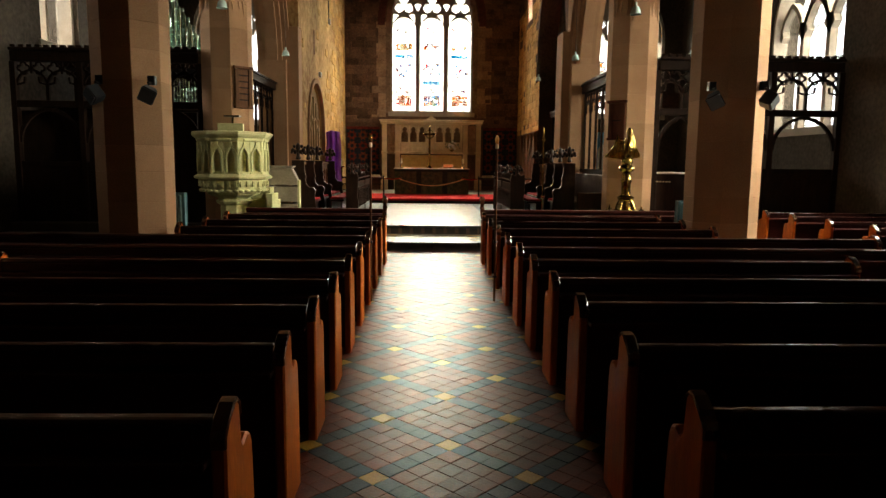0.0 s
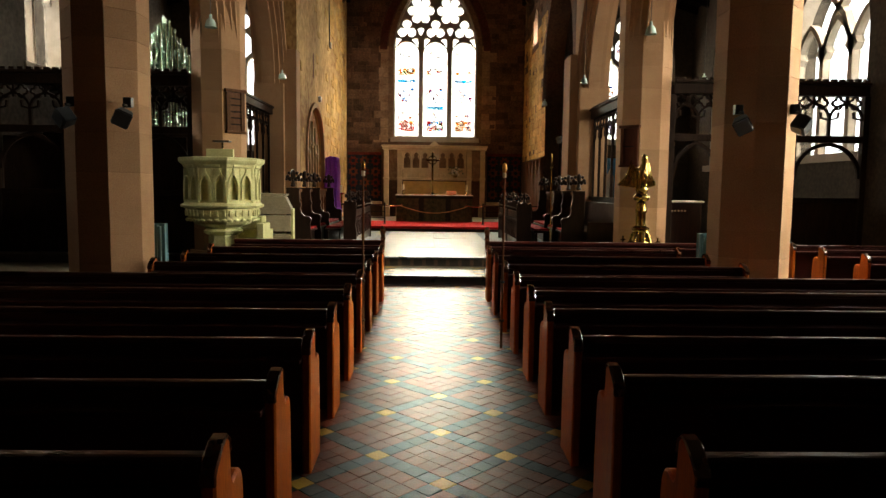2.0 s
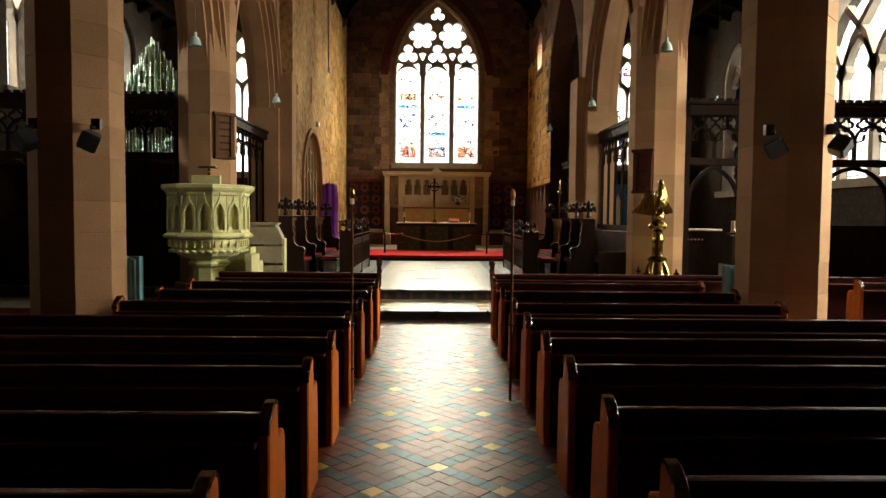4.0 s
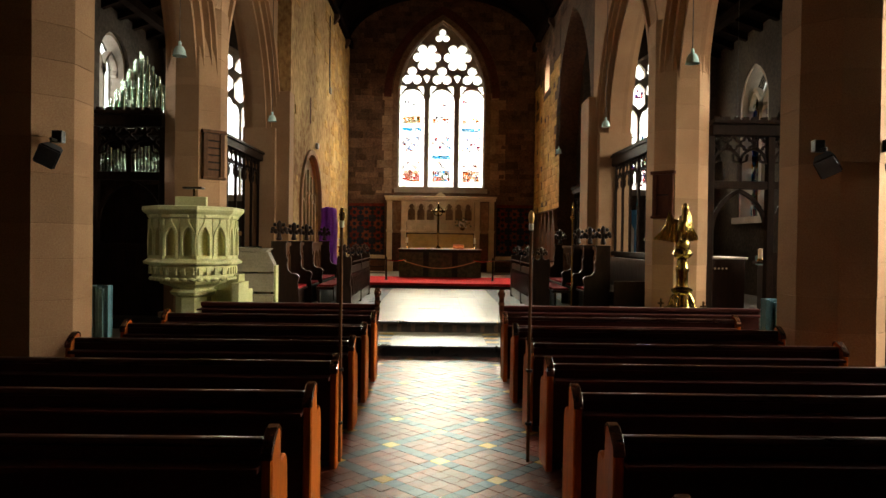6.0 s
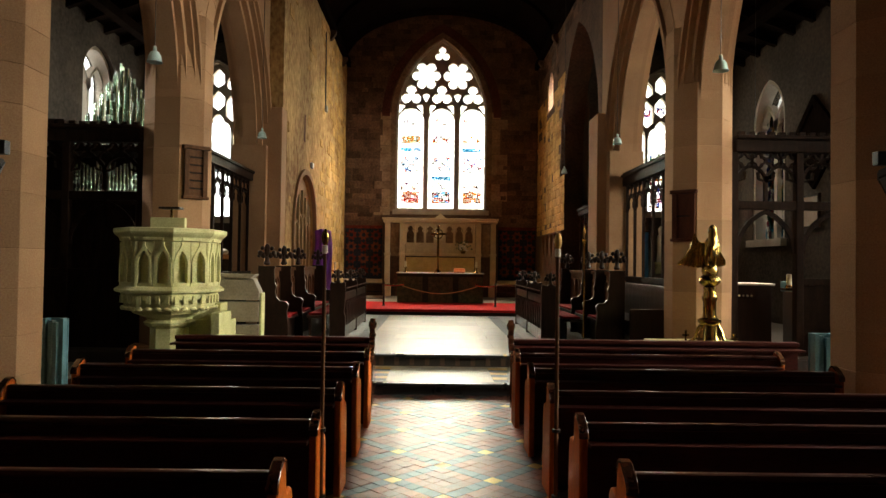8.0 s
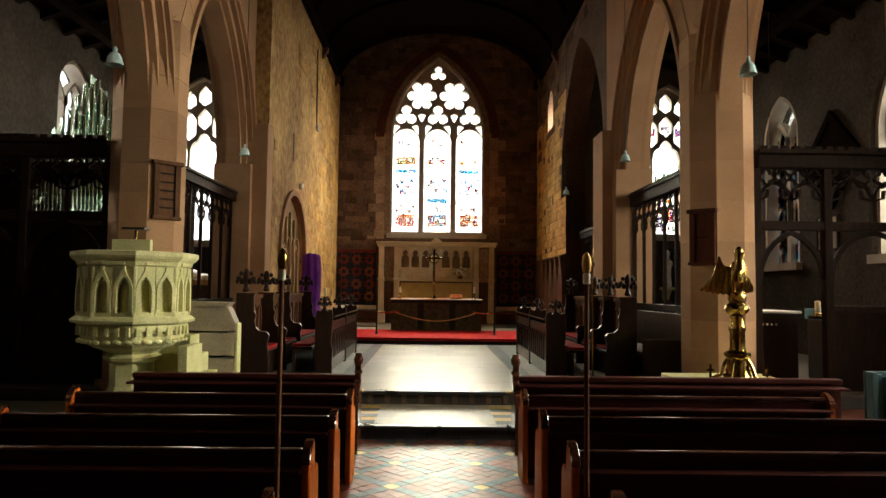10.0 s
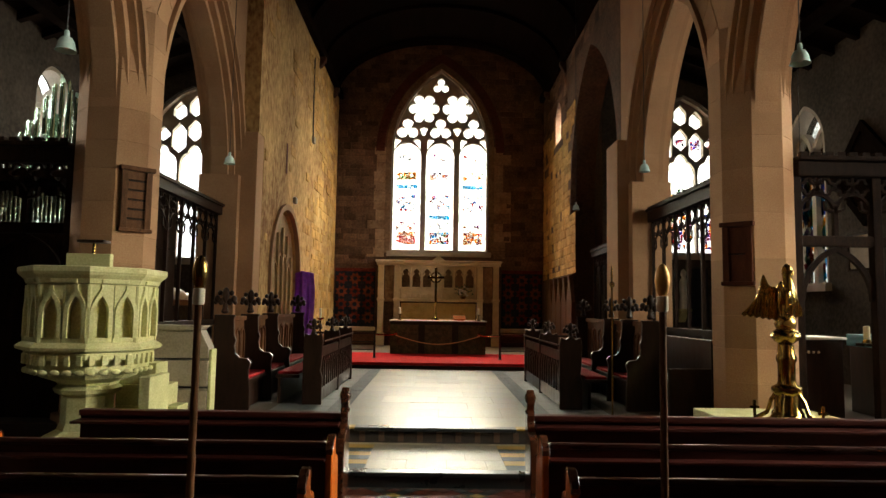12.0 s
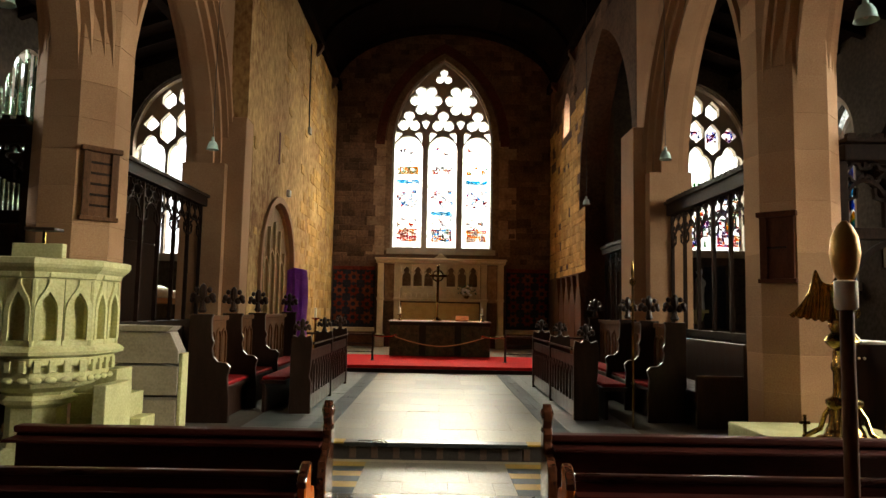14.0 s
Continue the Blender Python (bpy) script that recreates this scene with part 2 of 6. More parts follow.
# ---- mesh tools ----
def add_box(bm, x0, x1, y0, y1, z0, z1, bevel=0.0):
    v = [bm.verts.new(c) for c in ((x0, y0, z0), (x1, y0, z0), (x1, y1, z0), (x0, y1, z0), (x0, y0, z1), (x1, y0, z1), (x1, y1, z1), (x0, y1, z1))]
    f = [bm.faces.new([v[i] for i in q]) for q in ((3, 2, 1, 0), (4, 5, 6, 7), (0, 1, 5, 4), (1, 2, 6, 5), (2, 3, 7, 6), (3, 0, 4, 7))]
    if bevel:
        bmesh.ops.bevel(bm, geom=list({e for q in f for e in q.edges}), offset=bevel, segments=2, affect="EDGES", profile=0.6)
    return bm


def box(x0, x1, y0, y1, z0, z1, bevel=0.0):
    return add_box(bmesh.new(), x0, x1, y0, y1, z0, z1, bevel)


def along(axis, u, w, v):
    """A place from a plane's (u, v) and the depth w across it; axis is the one that the depth runs along."""
    return (u, w, v) if axis == "y" else (w, u, v) if axis == "x" else (u, v, w)


def add_prism(bm, pts, axis, w0, w1):
    """A flat outline (u, v) pushed through from w0 to w1."""
    a = [bm.verts.new(along(axis, u, w0, v)) for u, v in pts]
    b = [bm.verts.new(along(axis, u, w1, v)) for u, v in pts]
    n = len(pts)
    bm.faces.new(a)
    bm.faces.new(b[::-1])
    for i in range(n):
        bm.faces.new((a[i], b[i], b[(i + 1) % n], a[(i + 1) % n]))
    return bm


def prism(pts, axis, w0, w1, bevel=0.0):
    bm = add_prism(bmesh.new(), pts, axis, w0, w1)
    bmesh.ops.recalc_face_normals(bm, faces=bm.faces)
    if bevel:
        bmesh.ops.bevel(bm, geom=bm.edges[:], offset=bevel, segments=2, affect="EDGES", profile=0.6)
    return bm


def add_lathe(bm, prof, cx, cy, n=16, turn=0.0):
    """A turned shape from (radius, height) pairs round an upright line."""
    rings = []
    for r, z in prof:
        rings.append([bm.verts.new((cx + r * math.cos(turn + 2 * math.pi * i / n), cy + r * math.sin(turn + 2 * math.pi * i / n), z)) for i in range(n)])
    for a, b in zip(rings, rings[1:]):
        for i in range(n):
            bm.faces.new((a[i], a[(i + 1) % n], b[(i + 1) % n], b[i]))
    bm.faces.new(rings[0][::-1])
    bm.faces.new(rings[-1])
    return bm


def lathe(prof, cx, cy, n=16, turn=0.0):
    return add_lathe(bmesh.new(), prof, cx, cy, n, turn)


def add_bar(bm, pts, axis, w, d0, d1, closed=False):
    """A bar of width w that follows a flat line of points, deep from d0 to d1."""
    p = [Vector(q) for q in pts]
    n = len(p)
    left, right = [], []
    for i in range(n):
        a = p[i - 1] if (i or closed) else p[i]
        b = p[(i + 1) % n] if (i < n - 1 or closed) else p[i]
        t = (b - a).normalized()
        s = Vector((-t.y, t.x)) * w / 2
        left.append(p[i] + s), right.append(p[i] - s)
    rows = [[bm.verts.new(along(axis, c.x, d, c.y)) for c in side] for side, d in ((left, d0), (right, d0), (right, d1), (left, d1))]
    for i in range(n if closed else n - 1):
        j = (i + 1) % n
        for k in range(4):
            bm.faces.new((rows[k][i], rows[k][j], rows[(k + 1) % 4][j], rows[(k + 1) % 4][i]))
    if not closed:
        for i in (0, n - 1):
            bm.faces.new([rows[k][i] for k in range(4)])
    return bm


def tube(pts, r, n=8):
    """A round rod through points in space."""
    bm = bmesh.new()
    p = [Vector(q) for q in pts]
    rings = []
    for i, c in enumerate(p):
        t = (p[min(i + 1, len(p) - 1)] - p[max(i - 1, 0)]).normalized()
        u = t.orthogonal().normalized() if abs(t.z) > 0.9 else Vector((0, 0, 1)).cross(t).normalized()
        v = t.cross(u)
        rings.append([bm.verts.new(c + r * (math.cos(2 * math.pi * k / n) * u + math.sin(2 * math.pi * k / n) * v)) for k in range(n)])
    for a, b in zip(rings, rings[1:]):
        for k in range(n):
            bm.faces.new((a[k], a[(k + 1) % n], b[(k + 1) % n], b[k]))
    bm.faces.new(rings[0][::-1]), bm.faces.new(rings[-1])
    return bm


def add_ball(bm, c, r, squash=(1, 1, 1), seg=10):
    bmesh.ops.create_uvsphere(bm, u_segments=seg, v_segments=max(6, seg // 2 + 1), radius=r, matrix=Matrix.Translation(c) @ Matrix.Diagonal((*squash, 1)))
    return bm


def part(name, bm, material, parent=None, label="", smooth=False):
    """One mesh object from a bmesh, under its thing or part."""
    bmesh.ops.recalc_face_normals(bm, faces=bm.faces)
    me = bpy.data.meshes.new(name)
    bm.to_mesh(me)
    bm.free()
    if smooth:
        me.polygons.foreach_set("use_smooth", [True] * len(me.polygons))
        me.set_sharp_from_angle(angle=radians(40))
    me.materials.append(material)
    ob = new(name, me)
    if parent is not None:
        ob.parent = parent
        ob.matrix_parent_inverse = parent.matrix_world.inverted()
    if label:
        ob["label"] = label
    return ob


def thing(name, at, label, category, group="", kind=""):
    ob = new(name)
    ob.location = at
    ob.empty_display_size = 0.1
    bpy.context.view_layer.update()
    ob.matrix_world = Matrix.Translation(at)
    return tagged(ob, label, category, group, kind)


def setting(name, bm, material, label, category, smooth=False):
    return tagged(part(name, bm, material, None, "", smooth), label, category, "", "structure")


def arch(uc, half, spring, rise, n=10):
    """Points of a pointed arch from its left spring to its right spring."""
    r = (half * half + rise * rise) / (2 * half)
    if r < half:
        r = half
    a = math.acos(max(-1, min(1, (r - half) / r)))
    left = [(uc - half + r - r * math.cos(a * i / n), spring + r * math.sin(a * i / n)) for i in range(n + 1)]
    return left + [(2 * uc - u, v) for u, v in left[-2::-1]]


def wall(axis, w0, w1, u0, u1, z0, z1, holes):
    """A wall with arched openings (centre, half width, sill, spring, rise) right through it."""
    bm = bmesh.new()
    at = u0
    for uc, half, sill, spring, rise in sorted(holes):
        if uc - half > at:
            add_prism(bm, [(at, z0), (uc - half, z0), (uc - half, z1), (at, z1)], axis, w0, w1)
        if sill > z0:
            add_prism(bm, [(uc - half, z0), (uc + half, z0), (uc + half, sill), (uc - half, sill)], axis, w0, w1)
        c = arch(uc, half, spring, rise)
        for (a, za), (b, zb) in zip(c, c[1:]):
            add_prism(bm, [(a, za), (b, zb), (b, z1), (a, z1)], axis, w0, w1)
        at = uc + half
    if u1 > at:
        add_prism(bm, [(at, z0), (u1, z0), (u1, z1), (at, z1)], axis, w0, w1)
    seen = {}
    for f in bm.faces:
        seen.setdefault(frozenset(tuple(round(c, 4) for c in v.co) for v in f.verts), []).append(f)
    bmesh.ops.delete(bm, geom=[f for fs in seen.values() if len(fs) > 1 for f in fs], context="FACES_ONLY")
    bmesh.ops.remove_doubles(bm, verts=bm.verts, dist=0.0005)
    return bm


def pointed_hull(uc, half, sill, spring, rise):
    return [(uc - half, sill)] + arch(uc, half, spring, rise, 6) + [(uc + half, sill)]


# ---- plan ----
CX = 0.5                      # middle of the building
NW, SW = -3.83, 4.6           # middle lines of the two arcades
PIERS = (5.5, 10.2, 14.93, 19.6)
EAST = 30.0
CHN, CHS = -3.14, 4.24        # faces of the chancel's side walls
NOUT, SOUT = -8.2, 9.1        # faces of the outer walls
CHAPEL_E = 24.3
CHANCEL_Z = 0.315

# ---- large structure ----
setting("floor", box(NOUT - 0.8, SOUT + 0.8, -4.0, EAST + 0.8, -0.3, -0.012), GROUT, "dark mortar bed under worn church paving", "floor")
setting("floor_aisle_north", box(NOUT, -0.47, -3.4, 12.9, -0.012, -0.002), AISLE, "stone paving under the pews and aisle, darkened to cut bounce", "floor")
setting("floor_aisle_south", box(1.33, SOUT, -3.4, 12.9, -0.012, -0.002), AISLE, "stone paving under the pews and aisle, darkened to cut bounce", "floor")

# raised floors: a first step right across, then the chancel and the chapels
setting("platform_step", box(NOUT, SOUT, 13.08, 14.47, -0.012, 0.12), TILE_R, "tiled landing one step above the nave", "step")
setting("chancel_floor", box(NOUT, SOUT, 14.47, EAST, -0.012, CHANCEL_Z - 0.02), GROUT, "bed of the raised chancel paving", "floor")

# side walls
S_HOLES = [(10.9, 1.65, 2.5, 4.9, 1.9), (16.6, 1.65, 2.5, 4.9, 1.9), (21.75, 0.85, 2.45, 5.6, 1.1)]
N_HOLES = [(10.2, 0.85, 3.6, 5.6, 1.0), (16.9, 0.85, 4.2, 5.9, 1.0), (21.2, 0.85, 4.3, 6.2, 0.9)]
# Aisle, west and chapel walls share the stone with shade in its colour.
setting("wall_south", wall("x", SOUT, SOUT + 0.8, -4, CHAPEL_E + 0.8, -0.3, 8.2, S_HOLES), WALL_SHADED, "outer aisle wall of rough stone, darkened for shade", "wall")
setting("wall_north", wall("x", NOUT - 0.8, NOUT, -4, CHAPEL_E + 0.8, -0.3, 8.2, N_HOLES), WALL_SHADED, "outer aisle wall of rough stone, darkened for shade", "wall")
setting("wall_west", box(NOUT, SOUT, -4.0, -3.4, -0.3, 14.5), WALL_SHADED, "plain west wall of the nave", "wall")
setting("wall_chapel_north", wall("y", CHAPEL_E, CHAPEL_E + 0.8, NOUT, CHN - 0.75, -0.3, 8.9, [(-6.3, 1.3, 3.0, 5.9, 1.85)]), WALL_SHADED, "east wall of the north chapel", "wall")
setting("wall_chapel_south", wall("y", CHAPEL_E, CHAPEL_E + 0.8, CHS + 0.75, SOUT, -0.3, 8.9, [(7.2, 1.3, 3.35, 5.9, 1.85)]), WALL_SHADED, "east wall of the south chapel", "wall")
S_SLIT = (27.1, 0.45, 7.05, 7.75, 0.6)
E_HOLE = (0.53, 1.74, 3.75, 7.35, 3.05)
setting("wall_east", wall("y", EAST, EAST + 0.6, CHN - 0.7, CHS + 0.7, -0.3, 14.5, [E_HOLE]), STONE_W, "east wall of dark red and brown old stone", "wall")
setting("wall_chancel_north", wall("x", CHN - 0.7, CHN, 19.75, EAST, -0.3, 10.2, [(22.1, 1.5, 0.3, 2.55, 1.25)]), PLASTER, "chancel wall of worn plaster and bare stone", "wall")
# The dark stone here puts the shade over the arch into colour.
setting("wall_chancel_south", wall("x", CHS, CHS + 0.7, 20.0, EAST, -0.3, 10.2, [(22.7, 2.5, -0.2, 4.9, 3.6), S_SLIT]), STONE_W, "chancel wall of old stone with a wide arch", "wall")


def arcade(name, mid, inner):
    """The wall over the piers: a deep wall with a wide arch and a narrower order inside it."""
    ob = thing(name, (mid, 12.5, 4.2), "pink sandstone arcade of pointed moulded arches", "arcade", kind="structure")
    holes, tight, mid_holes = [], [], []
    ends = (-3.4,) + PIERS
    for a, b in zip(PIERS, PIERS[1:]):
        c, half = (a + b) / 2, (b - a) / 2 - 0.4
        holes.append((c, half + 0.12, 4.1, 4.12, 3.3))
        mid_holes.append((c, half + 0.02, 4.1, 4.1, 3.16))
        tight.append((c, half - 0.06, 4.1, 4.1, 3.04))
    holes.insert(0, (1.05, 4.0, 4.1, 4.12, 3.4)), mid_holes.insert(0, (1.05, 3.9, 4.1, 4.1, 3.3)), tight.insert(0, (1.05, 3.8, 4.1, 4.1, 3.2))
    part("upper_wall", wall("x", mid - 0.36, mid + 0.36, -3.4, 19.9, 4.1, 10.4, holes), STONE, ob)
    part("arch_order", wall("x", mid - 0.26, mid + 0.26, -3.4, 19.9, 4.1, 7.9, mid_holes), STONE, ob)
    part("inner_order", wall("x", mid - 0.15, mid + 0.15, -3.4, 19.9, 4.1, 7.8, tight), STONE, ob)
    for c, half, sill, spring, rise in holes[1:]:
        for s in (-1, 1):
            line = arch(c, half + 0.1, spring, rise + 0.12, 14)
            bm = add_bar(bmesh.new(), line, "x", 0.09, mid + s * 0.36, mid + s * 0.43)
            part("arch_moulding", bm, STONE, ob)
            if c < 9:
                continue
            inner, outer = arch(c, half + 0.16, spring, rise + 0.2, 9), arch(c, half + 0.5, spring, rise + 0.62, 9)
            for (p, q), (u, v) in zip(zip(inner, inner[1:]), zip(outer, outer[1:])):
                mid_p = ((p[0] + q[0] + u[0] + v[0]) / 4, (p[1] + q[1] + u[1] + v[1]) / 4)
                pts = [(mid_p[0] + (a - mid_p[0]) * 0.975, mid_p[1] + (b - mid_p[1]) * 0.975) for a, b in (p, q, v, u)]
                part("voussoir", prism(pts, "x", *sorted((mid + s * 0.355, mid + s * 0.372)), 0.004), STONE, ob)
    return ob


arcade("arcade_north", NW, 1)
arcade("arcade_south", SW, -1)


def octagon(cx, cy, w, turn=math.pi / 8):
    r = w / 2 / math.cos(math.pi / 8)
    return [(cx + r * math.cos(turn + k * math.pi / 4), cy + r * math.sin(turn + k * math.pi / 4)) for k in range(8)]


def pier(cx, cy, z0=0.0):
    """An octagonal pier of squared courses with fine joints on a moulded base."""
    ob = thing("stone_pier", (cx, cy, z0), "octagonal pink sandstone pier of squared courses", "pier", "arcade piers", "structure")
    part("core", prism(octagon(cx, cy, 0.938), "z", z0, 4.4), STONE, ob)
    part("base", prism(octagon(cx, cy, 1.12), "z", z0, z0 + 0.3, 0.02), STONE, ob)
    rnd = random.Random(int(cx * 100 + cy * 10))
    z = z0 + 0.305
    while z < 5.4:
        h = rnd.choice((0.36, 0.42, 0.5, 0.58))
        w = 0.95 + rnd.uniform(-0.004, 0.004)
        part("stone", prism(octagon(cx, cy, w), "z", z, min(z + h, 5.6) - 0.003, 0.004), STONE, ob)
        z += h
    return ob


for yc in PIERS:
    for xc in (NW, SW):
        if yc < 19:
            pier(xc, yc, 0.0 if yc < 14 else 0.1)

# the last supports, built against the chancel walls
setting("respond_north", add_box(box(NW - 0.4, CHN, 19.25, 19.75, 0.0, 5.2, 0.02), NW - 0.38, NW + 0.38, 19.08, 19.252, 0.0, 4.3), STONE, "square stone respond at the end of the arcade", "respond")
setting("respond_south", add_box(box(CHS - 0.24, SW + 0.2, 19.35, 20.2, 0.0, 5.2, 0.02), SW - 0.38, SW + 0.38, 19.08, 19.9, 0.0, 4.3), STONE, "square stone respond at the end of the arcade", "respond")
setting("wall_over_respond_north", box(CHN - 0.7, CHN, 19.3, 19.75, 5.2, 10.2), PLASTER, "plain wall above the respond", "wall")
setting("wall_over_respond_south", box(CHS + 0.004, CHS + 0.7, 19.902, 19.998, 5.2, 10.2), STONE_W, "plain wall above the respond", "wall")


# roofs
def roof(name, x0, x1, xm, y0, y1, z_eave, z_ridge, label):
    bm = bmesh.new()
    for a, za, b, zb in ((x0, z_eave, xm, z_ridge), (xm, z_ridge, x1, z_eave)):
        add_prism(bm, [(a, za), (b, zb), (b, zb + 0.15), (a, za + 0.15)], "y", y0, y1)
        y = y0 + 0.4
        while y < y1:
            add_prism(bm, [(a, za - 0.16), (b, zb - 0.16), (b, zb + 0.01), (a, za + 0.01)], "y", y, y + 0.14)
            y += 0.75
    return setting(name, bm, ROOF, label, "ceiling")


roof("ceiling_nave", NW - 0.4, SW + 0.4, CX, -4, 19.6, 10.3, 13.8, "timber nave roof with rafters, darkened for shade")
bm = bmesh.new()
curve = [(CX + 0.05 + 3.74 * math.cos(math.pi * k / 20), 9.25 + 2.05 * math.sin(math.pi * k / 20)) for k in range(21)]
for (a, za), (b, zb) in zip(curve, curve[1:]):
    add_prism(bm, [(a, za), (b, zb), (b, zb + 0.2), (a, za + 0.2)], "y", 19.6, EAST + 0.6)
for y in (21.4, 24.0, 26.6, 29.2):
    add_bar(bm, [(u, v - 0.04) for u, v in curve], "y", 0.16, y, y + 0.2)
setting("ceiling_chancel", bm, ROOF, "boarded barrel ceiling of the chancel with curved ribs, darkened for shade", "ceiling")
setting("wall_plate_north", box(CHN, CHN + 0.16, 19.8, EAST - 0.01, 9.2, 9.45, 0.02), ROOF, "timber wall plate under the chancel ceiling, darkened for shade", "beam")
setting("wall_plate_south", box(CHS - 0.16, CHS, 20.05, EAST - 0.01, 9.2, 9.45, 0.02), ROOF, "timber wall plate under the chancel ceiling, darkened for shade", "beam")
setting("wall_chancel_gable", box(CHN - 0.7, CHS + 0.7, 19.35, 19.6, 10.0, 14.2), ROOF, "boarded gable over the chancel opening, darkened for shade", "wall")
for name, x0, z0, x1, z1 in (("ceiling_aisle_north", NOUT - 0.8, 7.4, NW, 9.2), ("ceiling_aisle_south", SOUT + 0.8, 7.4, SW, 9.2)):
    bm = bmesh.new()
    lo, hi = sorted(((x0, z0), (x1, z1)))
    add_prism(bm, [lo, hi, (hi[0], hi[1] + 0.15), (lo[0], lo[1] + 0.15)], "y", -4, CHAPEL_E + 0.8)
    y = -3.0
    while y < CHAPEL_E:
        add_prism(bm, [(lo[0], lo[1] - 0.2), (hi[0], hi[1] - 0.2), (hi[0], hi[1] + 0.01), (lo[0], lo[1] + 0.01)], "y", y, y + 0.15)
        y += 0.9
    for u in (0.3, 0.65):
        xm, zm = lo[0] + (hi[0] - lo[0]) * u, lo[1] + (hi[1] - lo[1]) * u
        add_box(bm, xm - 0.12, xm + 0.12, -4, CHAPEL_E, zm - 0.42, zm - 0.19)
    setting(name, bm, ROOF, "lean-to aisle roof with rafters, darkened for shade", "ceiling")


# ---- windows ----
def window(name, axis, face, out, uc, half, sill, spring, rise, lights, pane_mat, label, bar=0.11, lift=-0.25):
    """A pointed window of several lights with mullions, cusped heads and glass. face: the wall's inner face; out: the way outwards."""
    ob = thing(name, along(axis, uc, face, sill), label, "window", kind="structure")
    d0, d1 = face + out * 0.3, face + out * 0.48
    part("window_frame", add_bar(bmesh.new(), [(uc - half, sill)] + arch(uc, half, spring, rise, 14) + [(uc + half, sill)], axis, 0.2, face + out * 0.12, d1), LEAD, ob)
    bm = bmesh.new()
    lo, hi = sorted((face - out * 0.05, d1))
    add_prism(bm, [(uc - half - 0.1, sill - 0.16), (uc + half + 0.1, sill - 0.16), (uc + half + 0.1, sill + 0.02), (uc - half - 0.1, sill + 0.02)], axis, lo, hi)
    part("window_sill", bm, LEAD, ob)
    step = 2 * half / lights
    r = (half * half + rise * rise) / (2 * half)

    def top(u):
        s = abs(u - uc)
        return spring + math.sqrt(max(0, r * r - (s + r - half) ** 2))
    head = spring + lift
    for k in range(1, lights):
        u = uc - half + k * step
        part("mullion", add_bar(bmesh.new(), [(u, sill), (u, head + step * 0.4)], axis, bar, d0, d1), LEAD, ob)
    for k in range(lights):
        c = uc - half + (k + 0.5) * step
        hs = step / 2 - 0.01
        drop = 0.0 if lights == 3 and k == 1 else max(-0.25, min(0.0, top(c) - head - step * 1.0))
        part("light_head", add_bar(bmesh.new(), [(c - hs, head + drop)] + arch(c, hs, head + drop, step * 0.85, 8) + [(c + hs, head + drop)], axis, bar * 0.75, d0, d1), LEAD, ob)
        for s in (-1, 1):
            cusp = [(c + s * hs * 0.98, head + drop + step * 0.02), (c + s * hs * 0.62, head + drop + step * 0.2), (c + s * hs * 0.82, head + drop + step * 0.42)]
            part("cusp", prism(cusp, axis, *sorted((d0, d1))), LEAD, ob)
        part("pane", prism(pointed_hull(c, hs, sill, head + drop, step * 0.85), axis, d1 - out * 0.05, d1 - out * 0.04), pane_mat, ob)
    return ob, head, step, d0, d1, top


def ring(uc, vc, r, n=24, lobes=0, depth=0.12):
    return [(uc + r * (1 - depth + depth * abs(math.cos(lobes * a / 2)) if lobes else 1) * math.cos(a + math.pi / 2),
             vc + r * (1 - depth + depth * abs(math.cos(lobes * a / 2)) if lobes else 1) * math.sin(a + math.pi / 2)) for a in [2 * math.pi * i / n for i in range(n)]]


def glass_piece(ob, axis, d, pts, k):
    part("glass_piece", prism(pts, axis, d, d - 0.006 if axis == "y" else d + 0.006), STAINED[k], ob)


def pierced(outline, holes, axis, w0, w1):
    """A flat stone plate with openings cut right through it."""
    bm = bmesh.new()
    edges = []
    for loop in [outline] + holes:
        vs = [bm.verts.new(along(axis, u, w0, v)) for u, v in loop]
        edges += [bm.edges.new((a, b)) for a, b in zip(vs, vs[1:] + vs[:1])]
    bmesh.ops.triangle_fill(bm, use_beauty=True, use_dissolve=False, edges=edges)
    got = bmesh.ops.extrude_face_region(bm, geom=bm.faces[:])
    shift = Vector(along(axis, 0, w1 - w0, 0))
    for v in got["geom"]:
        if isinstance(v, bmesh.types.BMVert):
            v.co += shift
    return bm


def foil(uc, vc, r, lobes, turn=math.pi / 2, spread=0.5, size=0.5, n=6):
    """The outline of a foiled opening: round lobes about a centre."""
    pts = []
    for k in range(lobes):
        a = turn + 2 * math.pi * k / lobes
        sweep = math.pi * (0.5 + 1.0 / lobes) * 0.96
        for i in range(n + 1):
            b = a + sweep * (2 * i / n - 1)
            pts.append((uc + r * (spread * math.cos(a) + size * math.cos(b)), vc + r * (spread * math.sin(a) + size * math.sin(b))))
    return pts


def cusped(uc, half, sill, spring, rise):
    """A light whose pointed head is pinched into three lobes."""
    head = arch(uc, half, spring, rise, 8)
    out = []
    for i, (u, v) in enumerate(head):
        near = min(abs(i - 5), abs(i - 11))
        pull = 0.2 if near == 0 else 0.07 if near == 1 else 0.0
        out.append((u + (uc - u) * pull, v + (spring + rise * 0.25 - v) * pull))
    return [(uc - half, sill)] + out + [(uc + half, sill)]


